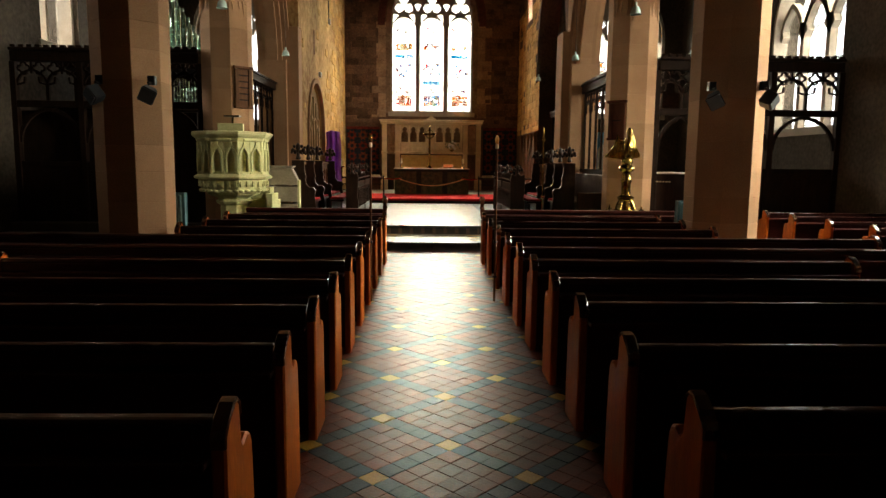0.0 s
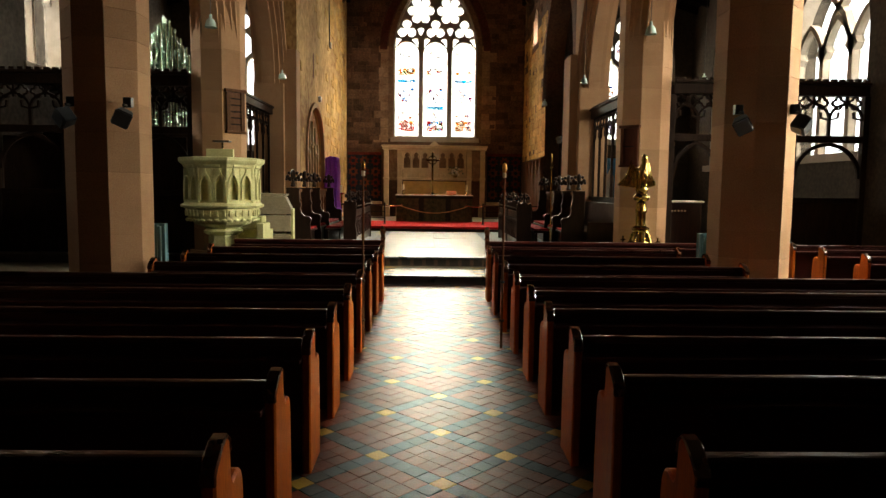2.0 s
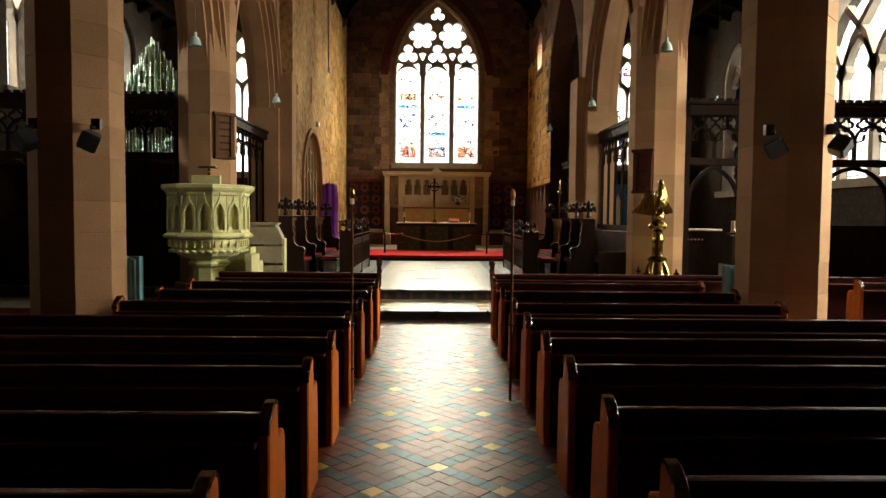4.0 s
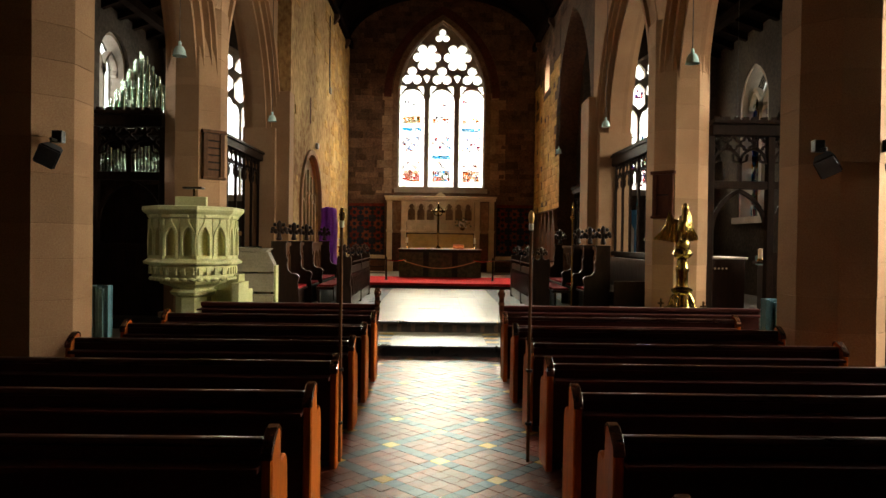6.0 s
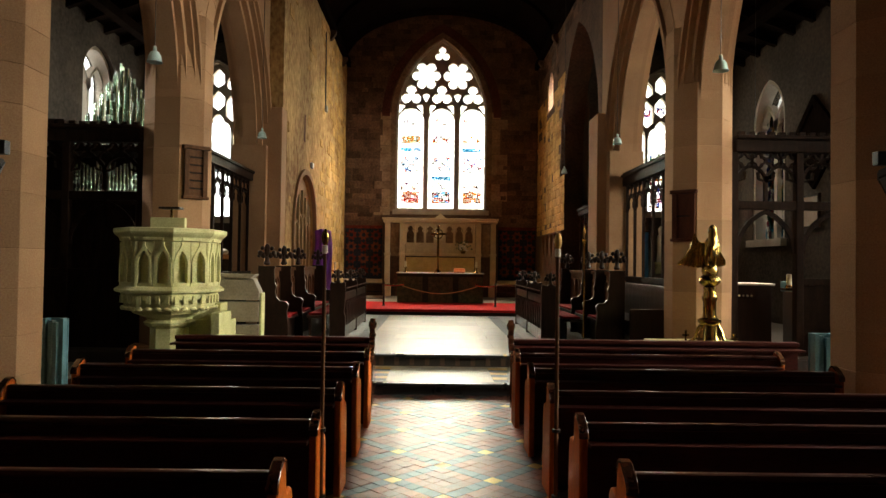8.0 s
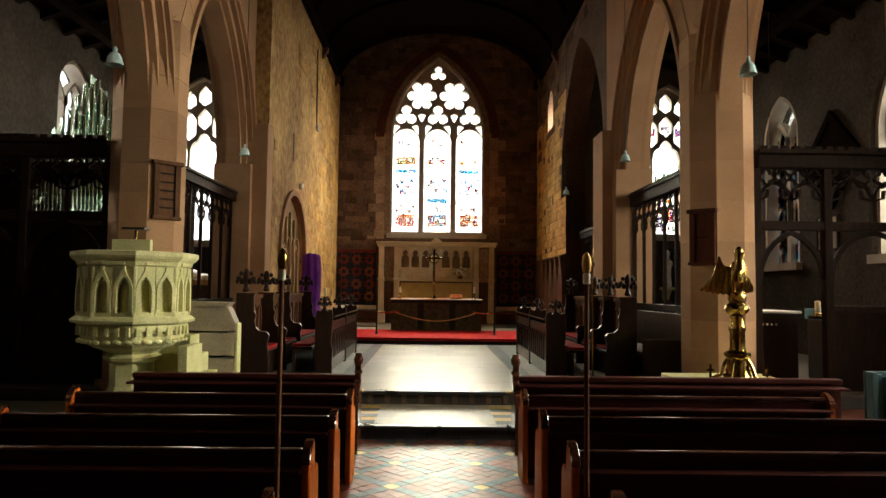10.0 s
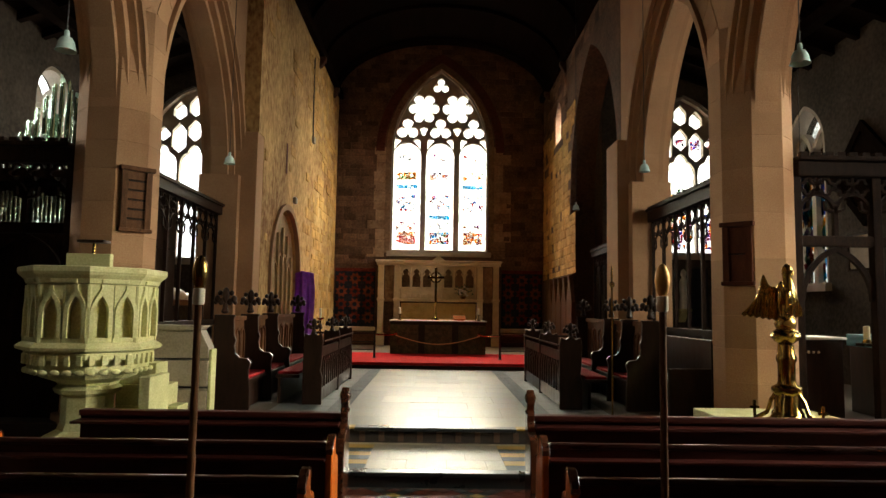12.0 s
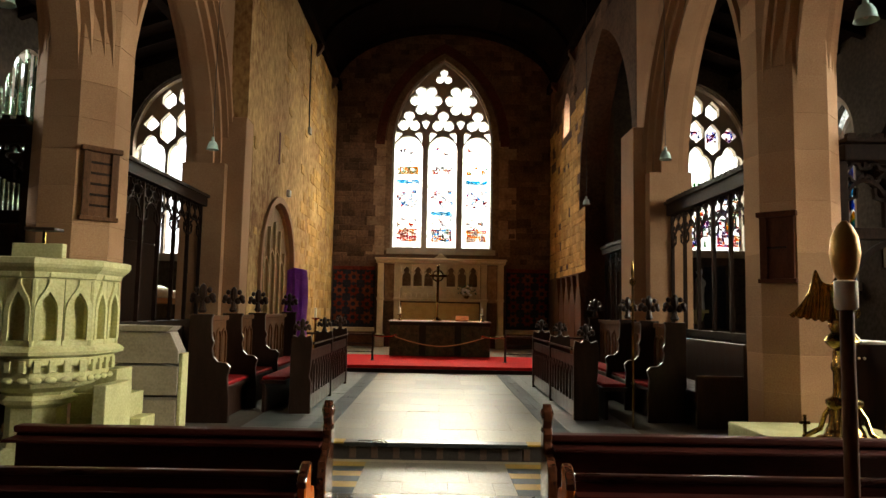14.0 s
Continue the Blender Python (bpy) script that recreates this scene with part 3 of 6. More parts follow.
def tracery_window(name, face, hole, openings, pane_mat, label, jamb):
    """A window in an east wall: jamb, sill, a pierced stone plate and a pane in every opening."""
    uc, half, sill, spring, rise = hole
    ob = thing(name, (uc, face, sill), label, "window", kind="structure")
    d0, d1 = face + 0.3, face + 0.46
    part("window_frame", add_bar(bmesh.new(), [(uc - half, sill)] + arch(uc, half, spring, rise, 14) + [(uc + half, sill)], "y", jamb, face + 0.12, d1 + 0.02), LEAD, ob)
    part("window_sill", box(uc - half - 0.1, uc + half + 0.1, face - 0.05, d1 + 0.02, sill - 0.16, sill + 0.02), LEAD, ob)
    edge = [(uc - half + 0.005, sill + 0.005)] + arch(uc, half - 0.005, spring, rise - 0.01, 14) + [(uc + half - 0.005, sill + 0.005)]
    part("tracery", pierced(edge, openings, "y", d0, d1), LEAD, ob)
    for pts in openings:
        part("pane", prism(pts, "y", d1 - 0.05, d1 - 0.04), pane_mat, ob)
    return ob, d0, d1


def stained_panel(ob, d, u0, u1, v0, v1, nu, nv, cols, keep, rnd):
    """Leaded pieces of coloured glass in a jittered lattice."""
    nu, nv = nu * 2, nv * 2
    grid = [[(u0 + (u1 - u0) * i / nu + rnd.uniform(-0.3, 0.3) * (u1 - u0) / nu, v0 + (v1 - v0) * k / nv + rnd.uniform(-0.3, 0.3) * (v1 - v0) / nv) for i in range(nu + 1)] for k in range(nv + 1)]
    for k in range(nv):
        for i in range(nu):
            patch = math.sin((k * 1.7 + u0 * 9) * 0.55 + v0) * math.sin(i * 0.8 + v0 * 3 + k * 0.3)
            if rnd.random() < keep + 0.45 * patch * min(1, 3 * (1 - keep)):
                q = [grid[k][i], grid[k][i + 1], grid[k + 1][i + 1], grid[k + 1][i]]
                m = (sum(p[0] for p in q) / 4, sum(p[1] for p in q) / 4)
                glass_piece(ob, "y", d, [(m[0] + (u - m[0]) * 0.94, m[1] + (v - m[1]) * 0.94) for u, v in q], rnd.choice(cols))


# the great east window
holes = []
for c in (-0.665, 0.53, 1.735):
    holes.append(pointed_hull(c, 0.505, 3.85, 7.25, 0.44))
    holes.append(foil(c, 8.24, 0.43, 3, spread=0.5, size=0.47))
    for s in (-1, 1):
        holes.append([(c + s * 0.2, 7.84), (c + s * 0.37, 7.66), (c + s * 0.47, 7.5), (c + s * 0.47, 7.82), (c + s * 0.42, 7.9), (c + s * 0.3, 7.88)])
for c in (-0.08, 1.14):
    holes.append(foil(c, 9.02, 0.55, 6, turn=0, spread=0.66, size=0.36))
    holes.append([(c - 0.15, 8.28), (c - 0.08, 8.1), (c, 8.0), (c + 0.08, 8.1), (c + 0.15, 8.28), (c, 8.34)])
holes.append(foil(0.53, 9.86, 0.32, 3, spread=0.5, size=0.46))
E_WIN, d0, d1 = tracery_window("window_1", EAST, E_HOLE, holes, PALE, "tall three-light stained glass east window with tracery", 0.13)
rnd = random.Random(5)
for k, c in enumerate((-0.665, 0.53, 1.735)):
    d = d1 - 0.065
    low = ((2, 2, 0, 0), (2, 3, 4, 0), (2, 2, 0, 5))[k]
    stained_panel(E_WIN, d, c - 0.35, c + 0.35, 4.06, 4.5, 4, 3, low, 0.9, rnd)
    stained_panel(E_WIN, d, c - 0.35, c + 0.35, 4.5, 4.85, 6, 3, (0, 2, 5), 0.22, rnd)
    stained_panel(E_WIN, d, c - 0.38, c + 0.38, 5.25, 5.85, 7, 5, (0, 4, 5, 0, 4), 0.34, rnd)
    stained_panel(E_WIN, d, c - 0.36, c + 0.36, 6.4, 6.68, 6, 2, ((2, 2, 3), (2, 0, 5), (3, 2, 2))[k], (0.85, 0.5, 0.3)[k], rnd)
    stained_panel(E_WIN, d, c - 0.35, c + 0.35, 7.1, 7.36, 6, 3, (0, 5, 2), 0.14, rnd)
    zc = 5.03 if k == 1 else 6.14
    stained_panel(E_WIN, d, c - 0.38, c + 0.38, zc - 0.06, zc + 0.08, 6, 1, (4, 4, 4), 0.95, rnd)
    for v in (4.95, 5.95, 6.85):
        part("saddle_bar", add_bar(bmesh.new(), [(c - 0.5, v), (c + 0.5, v)], "y", 0.014, d1 - 0.08, d1 - 0.07), IRON, E_WIN)
# hood and dressed stones round it
part("hood_mould", add_bar(bmesh.new(), arch(E_HOLE[0], E_HOLE[1] + 0.4, E_HOLE[3], E_HOLE[4] + 0.38, 16), "y", 0.3, EAST - 0.07, EAST + 0.02), HOOD, E_WIN)
part("outer_jamb", add_bar(bmesh.new(), [(E_HOLE[0] - E_HOLE[1] - 0.1, 3.7)] + arch(E_HOLE[0], E_HOLE[1] + 0.1, E_HOLE[3], E_HOLE[4] + 0.1, 16) + [(E_HOLE[0] + E_HOLE[1] + 0.1, 3.7)], "y", 0.2, EAST - 0.03, EAST + 0.12), QUOIN, E_WIN)
rnd = random.Random(9)
for s in (-1, 1):
    z = 3.55
    while z < 7.3:
        h, w = rnd.uniform(0.26, 0.4), rnd.choice((0.32, 0.6, 0.4))
        a, b = sorted((E_HOLE[0] + s * (E_HOLE[1] + 0.2), E_HOLE[0] + s * (E_HOLE[1] + 0.2 + w)))
        part("quoin_stone", box(a, b, EAST - 0.025, EAST + 0.01, z, z + h - 0.012, 0.008), QUOIN, E_WIN)
        z += h

def chapel_openings(c, sill):
    """Three cusped lights below, two tiers of small panels above."""
    out = [cusped(c + k * 0.866, 0.4, sill + 0.06, 5.55, 0.62) for k in (-1, 0, 1)]
    for j in range(-2, 3):
        u = c + j * 0.433
        low, high = (6.26, 6.72) if j % 2 == 0 else (5.94, 6.62)
        if abs(j) == 2:
            low, high = 6.26, 6.52
        out.append([(u, low), (u + 0.197, low + 0.17), (u + 0.197, high - 0.06), (u + 0.1, high + 0.06), (u, high + 0.17), (u - 0.1, high + 0.06), (u - 0.197, high - 0.06), (u - 0.197, low + 0.17)])
    for j in (-1, 0, 1):
        u, top_z = c + j * 0.433, 7.58 - 0.16 * j * j
        out.append([(u, 6.97 - 0.1 * abs(j)), (u + 0.185, 7.1 - 0.1 * abs(j)), (u + 0.17, top_z - 0.22), (u, top_z - 0.02), (u - 0.17, top_z - 0.22), (u - 0.185, 7.1 - 0.1 * abs(j))])
    return out


W_N, a0, a1 = tracery_window("window_2", CHAPEL_E, (-6.3, 1.3, 3.0, 5.9, 1.85), chapel_openings(-6.3, 3.0), CLEAR, "three-light clear chapel window with panel tracery", 0.12)
W_S, b0, b1 = tracery_window("window_3", CHAPEL_E, (7.2, 1.3, 3.35, 5.9, 1.85), chapel_openings(7.2, 3.35), PALE, "three-light stained chapel window with panel tracery", 0.12)
rnd = random.Random(11)
for k in (-1, 0, 1):
    c = 7.2 + k * 0.866
    stained_panel(W_S, b1 - 0.065, c - 0.32, c + 0.32, 3.5, 4.5, 5, 6, (0, 0, 1, 2, 5, 3), 0.7, rnd)
    stained_panel(W_S, b1 - 0.065, c - 0.32, c + 0.32, 4.6, 5.2, 5, 4, (3, 2, 1, 3), 0.55, rnd)
for j in (-2, -1, 0, 1, 2):
    stained_panel(W_S, b1 - 0.065, 7.2 + j * 0.433 - 0.13, 7.2 + j * 0.433 + 0.13, 6.3, 6.6, 2, 3, (0, 1, 5), 0.6, rnd)
n = 4
for uc, half, sill, spring, rise in S_HOLES:
    lights = 3 if half > 1 else 2
    w_ob, h_, s_, e0, e1, t_ = window("window_%d" % n, "x", SOUT - (0.0 if lights == 3 else 0.1), 1, uc, half, sill, spring, rise, lights, CLEAR if lights == 3 else PALE, "tall aisle window with stone mullions and tracery", 0.16)
    part("upper_pane", prism(arch(uc, half, spring, rise, 8), "x", e1, e1 + 0.01), CLEAR if lights == 3 else PALE, w_ob)
    if lights == 3:
        for s in (-1, 1):
            part("tracery_bar", add_bar(bmesh.new(), [(uc + s * 0.55, 4.9), (uc + s * 0.2, 5.6), (uc - s * 0.5, 6.3)], "x", 0.14, e0, e1), LEAD, w_ob)
        for v in (2.62, 2.74, 2.86):
            part("glazing_bar", add_bar(bmesh.new(), [(uc - half, v), (uc + half, v)], "x", 0.02, e1 - 0.03, e1), IRON, w_ob)
        part("tie_bar", add_bar(bmesh.new(), [(uc - half, 4.0), (uc + half, 4.25)], "x", 0.025, e0 - 0.05, e0), IRON, w_ob)
    else:
        rnd = random.Random(31)
        for j in range(150):
            u, v, s = uc + rnd.uniform(-0.78, 0.78), rnd.uniform(2.6, 5.8), rnd.uniform(0.09, 0.17)
            pts = [(u + s * rnd.uniform(0.6, 1.1) * math.cos(a), v + s * rnd.uniform(0.7, 1.7) * math.sin(a)) for a in (0.3, 1.6, 2.7, 3.8, 5.2)]
            glass_piece(w_ob, "x", e1 - 0.06, pts, rnd.choice((0, 1, 4, 2, 5, 3)))
    n += 1
for uc, half, sill, spring, rise in N_HOLES:
    w_ob, h_, s_, e0, e1, t_ = window("window_%d" % n, "x", NOUT, -1, uc, half, sill, spring, rise, 2, CLEAR, "two-light aisle window in pale splayed stone", 0.1)
    part("upper_pane", prism(arch(uc, half, spring, rise, 8), "x", e1 - 0.01, e1), CLEAR, w_ob)
    n += 1


# ---- nave pews ----
def pew_profile():
    """The side of a pew end: a tall rounded back post, a cut-away and a lower shoulder."""
    pts = [(0.0, 0.0), (0.0, 0.725), (0.012, 0.752), (0.05, 0.782), (0.1, 0.812), (0.135, 0.818), (0.16, 0.8), (0.17, 0.73)]
    pts += [(0.178, 0.665), (0.195, 0.64), (0.215, 0.645), (0.25, 0.657), (0.29, 0.645), (0.312, 0.61), (0.32, 0.55), (0.33, 0.4), (0.34, 0.0)]
    return pts


def pew(x0, x1, y, group, label):
    """A long bench: two shaped ends, a panelled back with a moulded top rail, a seat, a book ledge and a plinth."""
    ob = thing("pew", ((x0 + x1) / 2, y, 0), label, "pew", group)
    for x in (x0, x1 - 0.05):
        bm = add_prism(bmesh.new(), [(y + u, v) for u, v in pew_profile()], "x", x, x + 0.05)
        bmesh.ops.recalc_face_normals(bm, faces=bm.faces)
        rim = [e for e in bm.edges if len(e.link_faces) == 2 and any(len(f.verts) > 4 for f in e.link_faces) and max(v.co.z for v in e.verts) > 0.1]
        bmesh.ops.bevel(bm, geom=rim, offset=0.009, segments=1, affect="EDGES")
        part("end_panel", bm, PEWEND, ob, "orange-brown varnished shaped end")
        cap = [(y - 0.003, 0.7), (y - 0.003, 0.735)] + [(y + u, v + 0.003) for u, v in pew_profile()[2:7]] + [(y + 0.173, 0.75)]
        bm = add_bar(bmesh.new(), cap, "x", 0.014, x - 0.004, x + 0.054)
        bmesh.ops.recalc_face_normals(bm, faces=bm.faces)
        bmesh.ops.bevel(bm, geom=[e for e in bm.edges if e.is_manifold and e.calc_face_angle(0) > 1.2], offset=0.006, segments=1, affect="EDGES")
        part("cap", bm, PEWCAP, ob, "glossy rounded cap")
    # Back, ledge, seat and plinth take the oak darkened for shade.
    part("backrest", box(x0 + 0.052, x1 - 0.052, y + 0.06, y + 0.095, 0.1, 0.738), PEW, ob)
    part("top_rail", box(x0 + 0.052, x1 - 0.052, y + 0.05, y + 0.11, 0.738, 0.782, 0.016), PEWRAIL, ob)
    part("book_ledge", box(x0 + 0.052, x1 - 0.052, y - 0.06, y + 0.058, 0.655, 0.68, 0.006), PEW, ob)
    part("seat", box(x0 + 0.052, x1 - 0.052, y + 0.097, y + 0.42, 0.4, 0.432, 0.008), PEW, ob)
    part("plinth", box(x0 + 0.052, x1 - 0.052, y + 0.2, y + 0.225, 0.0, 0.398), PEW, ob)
    return ob


LY = (0.62, 1.5, 2.38, 3.27, 4.12, 5.0, 5.95, 6.91, 7.92, 8.94, 9.98, 11.03)
RY = (0.7, 1.58, 2.45, 3.28, 4.25, 5.12, 6.05, 6.94, 7.92, 8.95, 10.04, 11.09)
for y in LY:
    pew(-3.28 if 4.6 < y < 6.2 else -6.3 if y < 8.3 else -2.86, -0.335, y, "north nave pews", "long varnished pew, backs darkened for shade, with orange-brown shaped ends")
for y in RY:
    pew(1.2, 5.5 if y < 8.6 and not 4.6 < y < 6.2 else 4.05, y, "south nave pews", "long varnished pew, backs darkened for shade, with red-brown shaped ends")
for y in (8.35, 9.4, 10.45, 11.5, 12.4):
    pew(6.42, 8.95, y, "south aisle pews", "varnished aisle pew darkened for shade, with a gleaming top rail")


# ---- frontals and staves ----
def bench_front(x0, x1, y, end_x, label):
    """The panelled front before the first pew, with one carved end."""
    ob = thing("front_bench", ((x0 + x1) / 2, y, 0), label, "pew front", "pew fronts")
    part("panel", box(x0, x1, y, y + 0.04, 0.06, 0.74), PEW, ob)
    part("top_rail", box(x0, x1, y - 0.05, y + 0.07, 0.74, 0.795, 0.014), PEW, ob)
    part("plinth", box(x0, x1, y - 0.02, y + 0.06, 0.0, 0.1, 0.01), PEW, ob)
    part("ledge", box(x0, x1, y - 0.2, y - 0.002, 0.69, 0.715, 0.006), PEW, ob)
    prof = [(-0.3, 0), (-0.3, 0.5), (-0.27, 0.6), (-0.2, 0.64), (-0.12, 0.66), (-0.06, 0.74), (-0.07, 0.8), (-0.035, 0.84), (-0.07, 0.9), (-0.06, 0.97), (-0.01, 1.03), (0.03, 1.0),
            (0.06, 0.94), (0.05, 0.88), (0.02, 0.84), (0.06, 0.8), (0.08, 0.72), (0.08, 0.0)]
    bm = prism([(y + a, b) for a, b in prof], "x", end_x, end_x + 0.07, 0.012)
    part("carved_end", bm, PEWCAP, ob, "carved scrolled end with a curled top")
    bm = bmesh.new()
    add_ball(bm, (end_x + 0.035, y - 0.01, 0.95), 0.05, (1.1, 1.0, 1.3), 10)
    add_ball(bm, (end_x + 0.035, y + 0.01, 0.82), 0.04, (1.2, 1.1, 0.9), 10)
    part("finial", bm, PEWCAP, ob, smooth=True)
    return ob


bench_front(-2.86, -0.46, 12.42, -0.46, "varnished bench front darkened for shade, with a carved end")
bench_front(1.33, 4.9, 12.42, 1.26, "varnished bench front darkened for shade, with a carved end")


def stave(x, y, top, head, label):
    """A warden's staff in its bracket on a pew end: pole, pale collar and carved head."""
    ob = thing("wardens_staff", (x, y, 0), label, "staff", "wardens staves")
    part("pole", lathe([(0.013, 0.02), (0.013, 1.0), (0.011, top - 0.15)], x, y, 10), OAKB, ob, smooth=True)
    part("collar", lathe([(0.014, top - 0.15), (0.018, top - 0.145), (0.018, top - 0.102), (0.013, top - 0.1)], x, y, 12), WAX, ob, "pale ivory collar", True)
    part("carved_head", lathe([(0.012, top - 0.1), (0.019, top - 0.085), (0.024, top - 0.055), (0.021, top - 0.028), (0.012, top - 0.008), (0.004, top)], x, y, 12), head, ob, smooth=True)
    for z in (0.3, 0.7):
        part("bracket", lathe([(0.026, z), (0.026, z + 0.02)], x, y, 10), IRON, ob)
    return ob


stave(-0.33, 8.04, 1.92, BRASS, "slim wooden staff with a gilt head on a pew end")
stave(1.09, 8.08, 1.92, GILT, "slim wooden staff with a golden-brown head on a pew end")


# ---- pier fittings ----
def loudspeaker(x, y, z, yaw, pitch, face, label):
    ob = thing("loudspeaker", (x, y, z), label, "loudspeaker", "pier loudspeakers")
    w, d, h = 0.105, 0.088, 0.1
    turn = pose(x, y, z, pitch, 25 if yaw > 0 else -25, yaw)
    bm = bmesh.new()
    add_prism(bm, [(-w, -d), (w, -d), (w * 0.7, d), (-w * 0.7, d)], "z", -h, h)
    bmesh.ops.recalc_face_normals(bm, faces=bm.faces)
    bmesh.ops.bevel(bm, geom=bm.edges[:], offset=0.015, segments=2, affect="EDGES")
    bm.transform(turn)
    part("case", bm, SPEAKER, ob)
    bm = box(-w * 0.86, w * 0.86, -d - 0.012, -d - 0.002, -h * 0.88, h * 0.88, 0.004)
    bm.transform(turn)
    part("grille", bm, face, ob)
    part("bracket", tube([(x, y + 0.02, z + h * 0.9), (x, y + 0.02, z + h + 0.06), (x, y + 0.22, z + h + 0.06)], 0.014), IRON, ob)
    bm = box(x - 0.05, x + 0.05, y + 0.12, y + 0.2, z + 0.14, z + 0.26, 0.006)
    part("wall_plate", bm, IRON, ob)
    return ob


loudspeaker(-4.07, 9.6, 2.46, -50, 25, SPEAKER, "dark wedge loudspeaker tilted down on a stone pier")
loudspeaker(-3.38, 9.6, 2.46, 20, 20, SPEAKER, "dark wedge loudspeaker tilted down on a stone pier")
loudspeaker(4.18, 9.58, 2.48, -35, 28, GRILLE, "blue-grey loudspeaker tilted down on a stone pier")
loudspeaker(4.92, 9.62, 2.5, 55, 28, SPEAKER, "black loudspeaker tilted down on a stone pier")


def hymn_board(x0, x1, z0, z1, y, slats, wood, turn, label):
    ob = thing("hymn_board", ((x0 + x1) / 2, y, z0), label, "hymn board")
    part("back_panel", box(x0, x1, y - 0.03, y, z0, z1, 0.005), wood, ob)
    for a, b in ((x0 - 0.01, x0 + 0.07), (x1 - 0.07, x1 + 0.01)):
        part("frame_stile", box(a, b, y - 0.06, y - 0.032, z0, z1, 0.008), wood, ob)
    part("frame_top", box(x0 - 0.04, x1 + 0.04, y - 0.085, y - 0.002, z1, z1 + 0.06, 0.012), wood, ob)
    part("frame_bottom", box(x0 - 0.03, x1 + 0.03, y - 0.075, y - 0.002, z0 - 0.05, z0, 0.01), wood, ob)
    h = (z1 - z0) / slats
    for k in range(1, slats):
        part("slat", box(x0 + 0.072, x1 - 0.072, y - 0.05, y - 0.032, z0 + k * h - 0.012, z0 + k * h + 0.012), OAKM, ob)
    ob.matrix_world = pose((x0 + x1) / 2, y, z0, 0, 0, turn)
    return ob


hymn_board(-3.63, -3.27, 2.72, 3.45, 14.63, 6, OAKB, 45, "dark oak hymn board with empty number slats")
hymn_board(4.085, 4.435, 2.17, 2.87, 14.588, 2, OAKR, -45, "plain red-brown wooden notice board on a pier")


def card_rack(x0, x1, y, z0, z1, label):
    ob = thing("leaflet_rack", ((x0 + x1) / 2, y, z0), label, "leaflet rack", "leaflet racks")
    part("back_board", box(x0, x1, y + 0.1, y + 0.12, z0, z1, 0.004), TEAL, ob)
    n = 4
    for k in range(n):
        a = x0 + (x1 - x0) * k / n
        part("card", box(a + 0.006, a + (x1 - x0) / n - 0.006, y + 0.02 * (k % 2), y + 0.097, z0 + 0.02, z1 - 0.02 * (k % 3), 0.003), TEAL, ob)
    part("shelf", box(x0 - 0.01, x1 + 0.01, y - 0.01, y + 0.12, z0 - 0.025, z0, 0.004), OAK, ob)
    part("foot", box(x0 + 0.02, x1 - 0.02, y + 0.03, y + 0.1, 0.0, z0 - 0.027), OAK, ob)
    return ob


card_rack(-3.57, -3.35, 10.74, 0.42, 1.12, "teal cards standing upright beside a stone pier")
card_rack(4.19, 4.42, 10.78, 0.42, 1.06, "teal cards standing upright beside a stone pier")


# ---- hanging lamps ----
def pendant(x, y, z, top, label):
    ob = thing("pendant_lamp", (x, y, z), label, "pendant lamp", "hanging nave lamps")
    g = 0.84
    part("flex", tube([(x, y, z + 0.16), (x, y, top)], 0.006, 6), IRON, ob)
    part("lampholder", lathe([(0.02 * g, z + 0.24 * g), (0.028 * g, z + 0.22 * g), (0.03 * g, z + 0.16 * g), (0.036 * g, z + 0.14 * g)], x, y, 12), SHADE, ob, smooth=True)
    part("shade", lathe([(0.03 * g, z + 0.16 * g), (0.06 * g, z + 0.15 * g), (0.088 * g, z + 0.1 * g), (0.102 * g, z + 0.03 * g), (0.115 * g, z), (0.108 * g, z + 0.004 * g), (0.094 * g, z + 0.04 * g), (0.08 * g, z + 0.1 * g), (0.03 * g, z + 0.145 * g)], x, y, 20), SHADE, ob, "pale unlit glass bell shade", True)
    part("bulb", add_ball(bmesh.new(), (x, y, z + 0.05), 0.028, (1, 1, 1.2), 10), WHITE, ob, smooth=True)
    return ob


for x, y, z, t in ((-3.15, 12.3, 4.2, 11.14), (-3.11, 17.38, 4.2, 11.17), (3.84, 12.25, 4.2, 11.17), (3.94, 17.4, 4.2, 11.1), (4.0, 23.3, 4.4, 10.72), (7.17, 18.4, 4.45, 8.35)):
    pendant(x, y, z - 0.05, t, "unlit bell-shaped pale glass lamp on a long flex")


